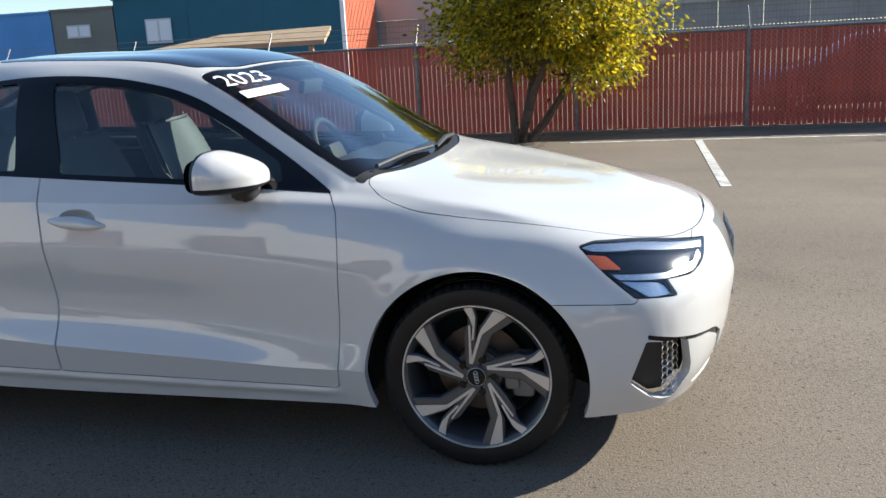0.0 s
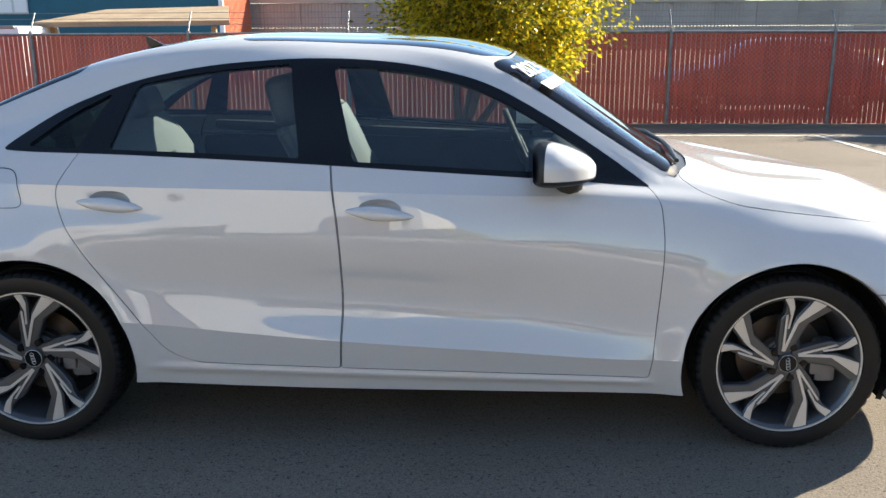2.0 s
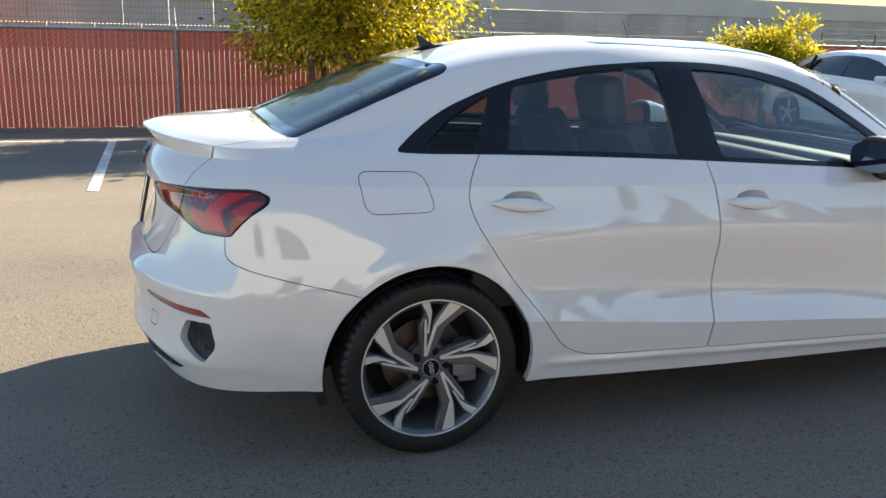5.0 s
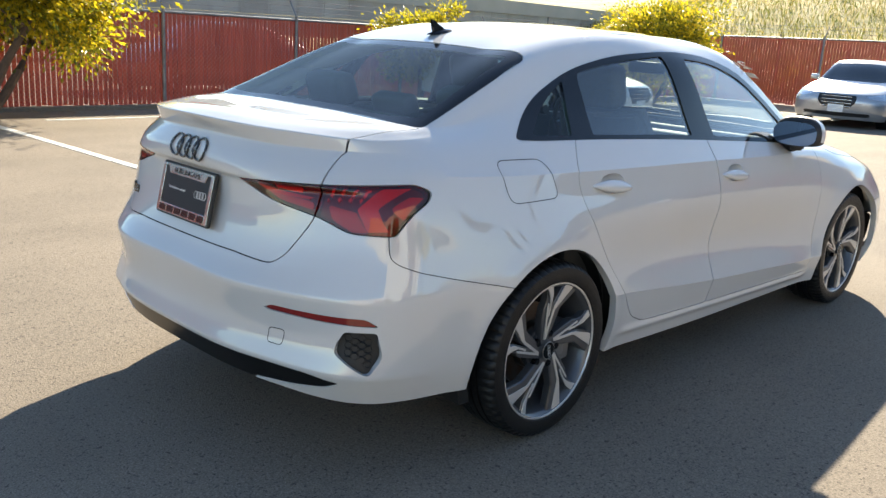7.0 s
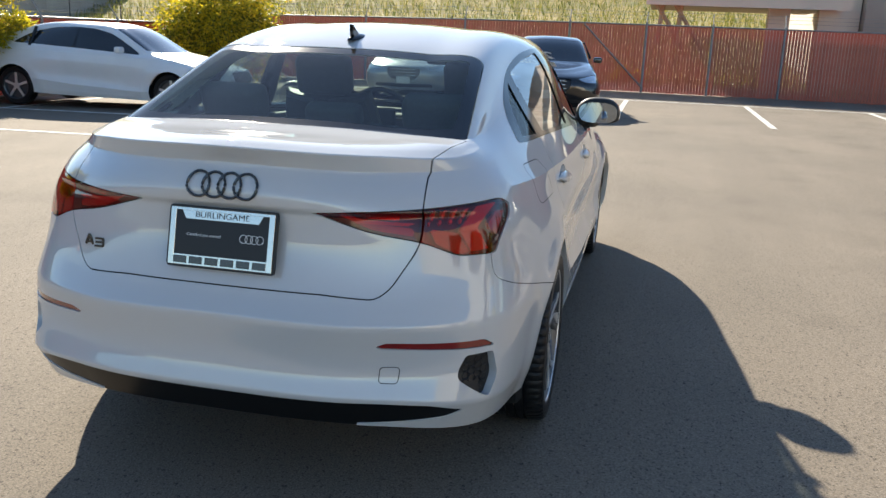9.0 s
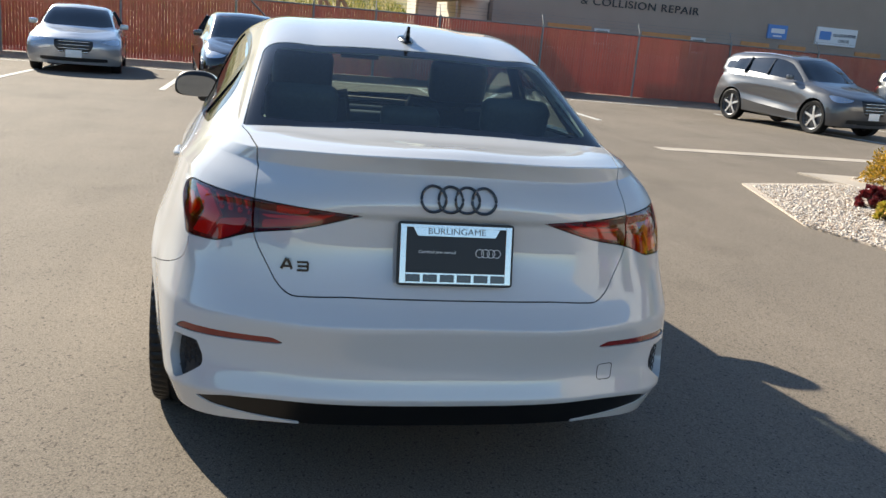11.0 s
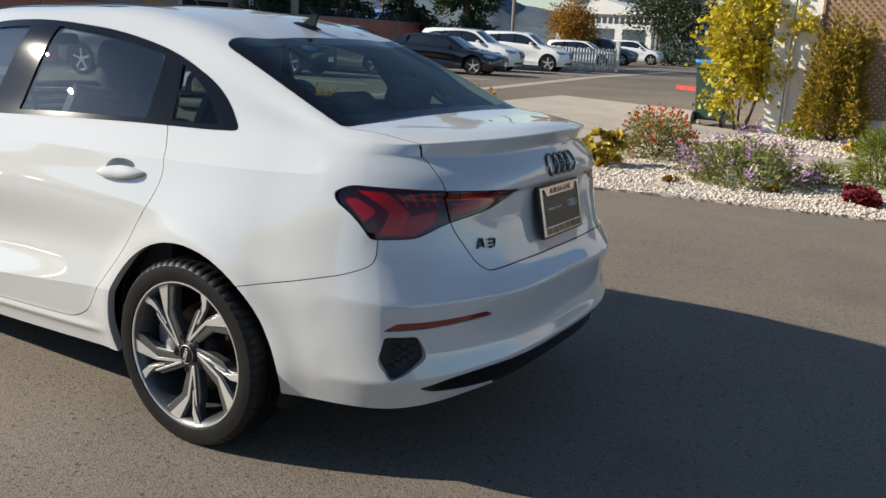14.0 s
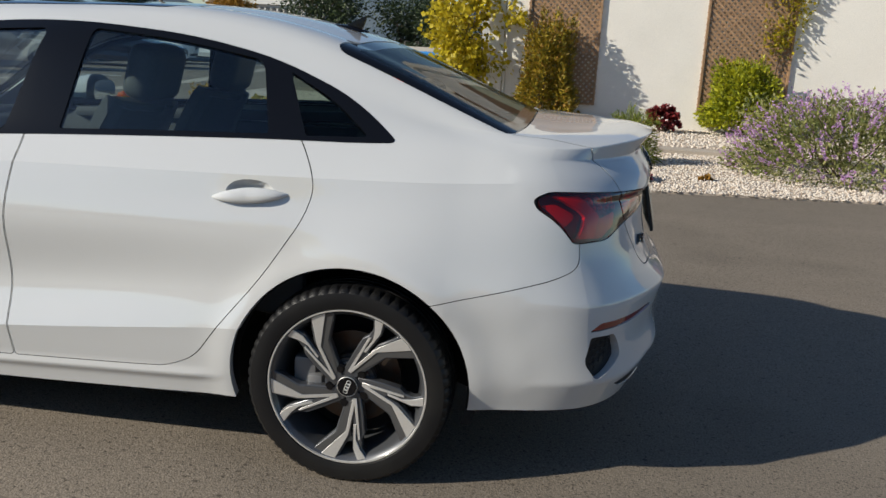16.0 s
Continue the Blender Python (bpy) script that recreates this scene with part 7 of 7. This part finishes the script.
# ribbed concrete retaining wall
rw = tagged(new("wall_retaining"), "grey ribbed concrete retaining wall with a barrier on top", "wall", kind="structure")
yw = 29.0
panels = 0
rgw = random.Random(9)
for row, (z0, z1) in enumerate(((-.6, .62), (.64, 1.46), (1.48, 2.34))):
    x = -9.0 + 0.55 * (row % 2)
    while x < 52:
        w = 1.5
        ybase = yw + 0.06 * max(0, x - 10)
        if z1 > 1.5 or row == 1:
            p = block("panel", x, x + w - .04, ybase, ybase + .2, z0, z1, M_ribbed, rw)
        x += w
ribs_v, ribs_f = [], []
x = -8.9
while x < 52:
    yb2 = yw + 0.06 * max(0, x - 10) - .012
    k = len(ribs_v)
    ribs_v += [(x, yb2 + .02, .6), (x + .03, yb2, .6), (x + .06, yb2 + .02, .6), (x, yb2 + .02, 2.33), (x + .03, yb2, 2.33), (x + .06, yb2 + .02, 2.33)]
    ribs_f += [(k, k + 1, k + 4, k + 3), (k + 1, k + 2, k + 5, k + 4)]
    x += .125
tagged(mesh_object("rib_run", ribs_v, ribs_f, M_ribbed, rw, smooth=False), kind="stuff")
bm = bmesh.new()
pts = [(-9, yw), (10, yw), (52, yw + 2.5)]
for (xa, ya), (xb, yb2) in zip(pts, pts[1:]):
    v = [bm.verts.new(p) for p in ((xa, ya - .10, 2.36), (xb, yb2 - .10, 2.30), (xb, yb2 - .10, 2.95), (xa, ya - .10, 3.15), (xa, ya + .25, 2.36), (xb, yb2 + .25, 2.30), (xb, yb2 + .25, 2.95), (xa, ya + .25, 3.15))]
    for f in ((0, 1, 2, 3), (3, 2, 6, 7), (4, 7, 6, 5)):
        bm.faces.new([v[i] for i in f])
part("barrier", bm, M_barrier, rw, smooth=False)

# grass bank behind the end fence
M_bank = material("dry_grass_bank", (0.20, 0.19, 0.055), rough=0.95, vary=0.6, scale=0.35, second=(0.42, 0.32, 0.13), fine=0.35, fine_scale=6, bump=0.5, bump_scale=8)
M_blade = leaf_material("grass_blade", [(0.06, 0.09, 0.015), (0.17, 0.19, 0.03), (0.34, 0.29, 0.08), (0.48, 0.38, 0.16)], 0.8, 0.35)
bx_, by_ = np.meshgrid(np.linspace(23.5, 120, 40), np.linspace(-14, 90, 44), indexing='ij')
rgb = np.random.default_rng(21)
bh = lambda x, y: -0.25 + (0.105 * np.maximum(0, x - 25.5) + 0.10 * np.maximum(0, x - 38)) * (0.8 + 0.2 * np.sin(y * 0.09)) + 0.25 * np.sin(x * 0.21 + y * 0.13)
bz_ = bh(bx_, by_)
bv = np.stack([bx_, by_, bz_], -1).reshape(-1, 3)
bi = np.arange(len(bv)).reshape(bx_.shape)
tagged(mesh_object("ground_bank", bv, np.stack([bi[:-1, :-1], bi[1:, :-1], bi[1:, 1:], bi[:-1, 1:]], -1).reshape(-1, 4), M_bank), "grassy bank with dry yellow and green grass", "ground", kind="structure")
n = 42000
gx_ = 24.0 + 36 * rgb.random(n) ** 1.6
gy_ = rgb.uniform(-8, 34, n)
gp = np.stack([gx_, gy_, bh(gx_, gy_) - .02], -1)
gr = leaves_mesh("bank_grass", gp, 0.42, rgb, M_blade, None, 0.10, 0.0, np.tile([0, 0, 2.2], (n, 1)))
tagged(gr, "tall dry grass on the bank", "grass", kind="stuff")
for k in range(9):
    px, py = 25.5 + rgb.uniform(0, 2), -4 + 3.6 * k
    shrub("bank_shrub", (px, py), 1.6, 0.55, 420, 0.16, M_leaf_tree, "low green scrub on the grassy bank", 300 + k, base=float(bh(px, py)) - gz(px, py))
stake_f = tagged(new("wire_fence"), "thin wire fence with dark stakes on the bank", "fence")
for k in range(15):
    py = -7 + 2.6 * k
    px = 26.5 + (0.5 if k % 2 else 0)
    z0 = float(bh(px, py))
    part("stake", tube_bm([(px, py, z0 - .1), (px, py, z0 + 1.55 + .2 * (k % 3))], .025, 6), M_letters, stake_f)
for h in (.6, 1.1, 1.45):
    part("wire_strand", tube_bm([(26.75, -7 + 2.6 * k, float(bh(26.75, -7 + 2.6 * k)) + h) for k in range(15)], .006, 4), M_galv, stake_f)

# workshop behind the end fence
shop = tagged(new("workshop_building"), "beige workshop building with signs and a roller door", "building")
X0 = 28.0
block("wall", X0, X0 + 14, -29.9, -7.9, -.4, 7.2, M_shop, shop)
block("parapet", X0 - .12, X0 + 14, -30.0, -7.8, 7.203, 7.5, M_shop, shop)
block("side_wall", X0 + .5, X0 + 12, -7.85, -6.6, -.4, 5.0, M_shop_light, shop)
for ya, yb2 in ((-11.85, -10.1), (-16.0, -13.95), (-19.45, -18.2), (-21.1, -19.9), (-24.6, -23.4)):
    w = block("window", X0 - .05, X0 - .004, ya, yb2, 1.15, 2.0, M_board, shop)
    block("sill", X0 - .09, X0 - .052, ya - .05, yb2 + .05, 1.08, 1.15, M_shop_light, w)
for ya in (-12.6, -16.65):
    w = block("window", X0 - .05, X0 - .004, ya, ya + .62, 1.35, 1.96, M_win_white, shop)
    block("pane", X0 - .062, X0 - .052, ya + .08, ya + .54, 1.43, 1.88, M_glassy, w)
sg = block("sign", X0 - .10, X0 - .004, -20.12, -19.28, 2.2, 2.74, M_sign_blue, shop, label="small blue sign with white marks")
block("sign_bar", X0 - .115, X0 - .102, -20.0, -19.4, 2.42, 2.60, M_sign, sg)
block("sign_bar", X0 - .115, X0 - .102, -19.9, -19.5, 2.28, 2.34, M_sign, sg)
sg = block("sign", X0 - .10, X0 - .004, -23.3, -21.45, 2.15, 2.84, M_sign, shop, label="white sign with a blue mark and lettering")
block("sign_mark", X0 - .115, X0 - .102, -22.1, -21.58, 2.35, 2.68, M_sign_blue, sg)
FRONT = Matrix(((0, 0, -1, 0), (-1, 0, 0, 0), (0, 1, 0, 0), (0, 0, 0, 1)))
text_mesh("sign_text", "COLLISION REPAIR", .17, Matrix.Translation((X0 - .11, -22.72, 2.56)) @ FRONT, M_letters, sg, .004, 1.0, 1.05)
text_mesh("sign_text", "CENTER", .17, Matrix.Translation((X0 - .11, -22.72, 2.34)) @ FRONT, M_letters, sg, .004, 1.0, .5)
text_mesh("wall_lettering", "& COLLISION REPAIR", .40, Matrix.Translation((X0 - .02, -13.75, 2.92)) @ FRONT, M_letters, shop, .02, 1.1, 4.9)
for k in range(9):
    block("wall_mark", X0 - .03, X0 - .004, -28.9 + .36 * k, -28.66 + .36 * k, 3.18, 3.52, M_letters, shop)
door = block("roller_door", X0 - .06, X0 - .004, -28.5, -25.6, 2.12, 3.02, M_shutter, shop, label="pale roller door, half raised")
for k in range(5):
    block("slat", X0 - .075, X0 - .062, -28.48, -25.62, 2.13 + .176 * k, 2.13 + .176 * k + .15, M_shutter, door)
# no opening: a black panel on the wall stands for the shade inside
block("doorway", X0 - .02, X0 - .004, -28.5, -25.6, -.3, 2.115, M_dark, shop, label="open doorway as a flat panel coloured like its dark shade")
for ya, yb2 in ((-28.72, -28.5), (-25.6, -25.38)):
    block("door_frame", X0 - .07, X0 - .004, ya, yb2, -.3, 3.1, M_shop_light, shop)
cp = tagged(new("carport"), "flat-roofed timber carport beside the workshop", "carport")
block("roof", 23.2, 30.5, -6.4, -.9, 2.42, 2.78, M_shop, cp, .04)
block("fascia", 23.1, 23.19, -6.5, -.8, 2.36, 2.84, M_shop_light, cp)
for yy in (-1.2, -1.75):
    part("bracket", tube_bm([(23.6, yy, 1.2), (23.6, yy - .1, 2.4)], .07, 6), M_tan, cp)
    part("bracket", tube_bm([(23.6, yy - .8, 1.1), (23.6, yy + .1, 2.4)], .07, 6), M_tan, cp)
for yy in (-4.7, -6.1):
    block("pillar", 24.0, 24.5, yy - .3, yy + .3, -.3, 2.4, M_shop_light, cp)

# poles and wires
M_pole = material("weathered_pole", (0.26, 0.22, 0.18), rough=0.9, vary=0.3, scale=6)


def pole(x, y, h, r, label="tall weathered wooden utility pole", arm=True):
    p = tagged(new("utility_pole"), label, "pole", "utility poles")
    z0 = gz(x, y)
    part("shaft", tube_bm([(x, y, z0 - .2), (x, y, z0 + h)], [r, r * .75], 10), M_pole, p)
    if arm:
        part("crossarm", box_bm(.12, 2.2, .12, .01, at=(x, y, z0 + h - .6)), M_pole, p)
        part("crossarm", box_bm(.12, 1.8, .12, .01, at=(x, y, z0 + h - 1.3)), M_pole, p)
    return p


pole(20.0, -24.1, 11.0, .16)
part("guy_wire", tube_bm([(20.0, -24.1, 9.0), (17.4, -21.2, 0.2)], .012, 4), M_galv, bpy.data.objects["utility_pole"])
pole(32.0, -66.0, 10.0, .17)
pole(21.5, -73.0, 11.0, .16)
pole(30.0, -44.0, 4.6, .12, "thin pole with crossarms beyond the trees")
wires = tagged(new("overhead_wires"), "thin dark overhead wires along the street", "wire")
for k in range(3):
    part("wire", tube_bm([(34 - 3 * k, -66, 9.2 - .3 * k), (15, -72, 7.6 - .3 * k), (-6, -78, 8.8 - .3 * k)], .03, 4), M_letters, wires)

# picket gate
M_picket = material("white_picket_paint", (0.55, 0.52, 0.46), rough=0.8, vary=0.2, scale=5, per_object=0.1)
pk = tagged(new("picket_fence"), "weathered white picket fence between parked cars", "fence")
A_, B_ = Vector((17.2, -36.0, 0)), Vector((12.2, -38.6, 0))
for k in range(40):
    p = A_.lerp(B_, k / 39)
    block("picket", p.x - .035, p.x + .035, p.y - .035, p.y + .035, gz(p.x, p.y), gz(p.x, p.y) + 1.05 + .03 * (k % 2), M_picket, pk)
for z in (.25, .8):
    part("rail", tube_bm([(A_.x, A_.y, gz(A_.x, A_.y) + z), (B_.x, B_.y, gz(B_.x, B_.y) + z)], .035, 6), M_picket, pk)
block("post", 12.0, 12.2, -38.8, -38.6, -.3, 1.25, M_picket, pk)

# street: white workshop, office block, trees
M_white_wall = material("white_rendered_wall", (0.66, 0.65, 0.63), rough=0.9, vary=0.06, scale=0.5)
M_office = material("office_concrete", (0.48, 0.46, 0.42), rough=0.9, vary=0.06, scale=0.3)
wh = tagged(new("white_building"), "white single-storey workshop across the street", "building")
block("wall", 23.0, 32.5, -84.0, -76.0, -1.0, 3.6, M_white_wall, wh)
bm = bmesh.new()
front = [bm.verts.new((x_, y_, z_)) for y_ in (-75.7, -84.3) for x_, z_ in ((22.7, 3.55), (32.8, 3.55), (27.75, 4.9))]
for f in ((0, 1, 2), (5, 4, 3), (0, 2, 5, 3), (2, 1, 4, 5), (1, 0, 3, 4)):
    bm.faces.new([front[i] for i in f])
part("roof", bm, M_white_wall, wh, smooth=False)
for xx in (23.6, 26.6):
    w = block("window", xx, xx + 2.2, -76.05, -75.96, .9, 2.3, M_glassy, wh)
block("door", 29.5, 32.0, -76.05, -75.96, -.8, 2.4, M_glassy, wh)
for k in range(12):
    block("wall_mark", 23.4 + .58 * k, 23.78 + .58 * k, -76.06, -75.97, 2.75, 3.3, M_letters, wh)
of = tagged(new("office_block"), "pale concrete office block with tall windows", "building")
block("wall", 33.0, 51.5, -135, -120, -2, 16, M_office, of)
for k in range(5):
    for j in range(3):
        block("window", 34.2 + 3.4 * k, 36.4 + 3.4 * k, -119.98, -119.8, 1.6 + 4.6 * j, 5.2 + 4.6 * j, M_glassy, of)
lb = tagged(new("shop_building"), "low tan shop with a blue sign band", "building")
block("wall", 44.0, 60.0, -74.0, -64.0, -1.5, 2.6, M_shop_light, lb)
block("sign_band", 43.9, 60.1, -63.98, -63.8, 2.0, 2.9, M_sign_blue, lb)
block("window", 46.0, 56.0, -63.98, -63.85, -.4, 1.4, M_glassy, lb)
fb_ = tagged(new("street_building"), "long low grey building beyond the garden", "building")
block("wall", -12.0, 8.0, -96.0, -88.0, -1.0, 4.3, M_office, fb_)
block("window", -8.0, 2.0, -87.98, -87.9, 1.0, 2.6, M_glassy, fb_)
broad_tree((19.5, -50.0), 4.5, (0, 0, 2.35), (1.5, 1.5, 1.75), 9000, 0.17, M_orange_leaf, "young tree with orange-brown autumn leaves", 51, 2, 60, .06)
for k, (px, py, rr, hh) in enumerate(((18.0, -66.0, 3.0, 3.6), (12.5, -72.0, 3.2, 3.4), (8.5, -66.0, 2.2, 2.6), (27.5, -88.0, 3.0, 4.2), (50.0, -58.0, 3.0, 3.0))):
    broad_tree((px, py), 6, (0, 0, hh), (rr, rr, hh * .72), 5200, 0.30, M_leaf_dark, "dark leafy tree along the street", 60 + k, 2, 70, .14)
hd_ = tagged(new("hedge"), "clipped dark green hedge by the street", "hedge")
rgh = np.random.default_rng(8)
hp = np.stack([rgh.uniform(8.0, 16.5, 5000), rgh.uniform(-60.2, -58.6, 5000), rgh.uniform(-.5, .95, 5000)], -1)
leaves_mesh("foliage", hp, .16, rgh, M_leaf_dark, hd_, .5, .1)
M_lowwall = material("low_pale_wall", (0.50, 0.47, 0.42), rough=0.9, vary=0.1, scale=1)
tagged(block("wall_low", -3.0, 12.0, -56.2, -55.9, -.6, .75, M_lowwall, None), "low pale wall along the street", "wall", kind="structure")

# far wooded hills; the distance haze is put into their blue-grey colour
M_hill = material("haze_tinted_hills", (0.06, 0.09, 0.12), rough=1.0, vary=0.35, scale=0.012, second=(0.10, 0.125, 0.14), fine=0.2, fine_scale=0.08)
t = np.linspace(radians(-130), radians(-20), 140)
hv, hf = [], []
for i, a in enumerate(t):
    for j, (d, h) in enumerate(((520, -8), (640, 14), (760, 29))):
        hh = h + (6 * math.sin(a * 17) + 4 * math.sin(a * 41 + 1) + 2 * math.sin(a * 93)) * (j > 0) * (.6 + .4 * j)
        hv.append((d * math.cos(a), d * math.sin(a), hh))
for i in range(len(t) - 1):
    for j in range(2):
        k = i * 3 + j
        hf.append((k, k + 3, k + 4, k + 1))
tagged(mesh_object("backdrop_hills", hv, hf, M_hill), "wooded hills on the horizon, tinted blue-grey for haze", "hills", kind="structure")
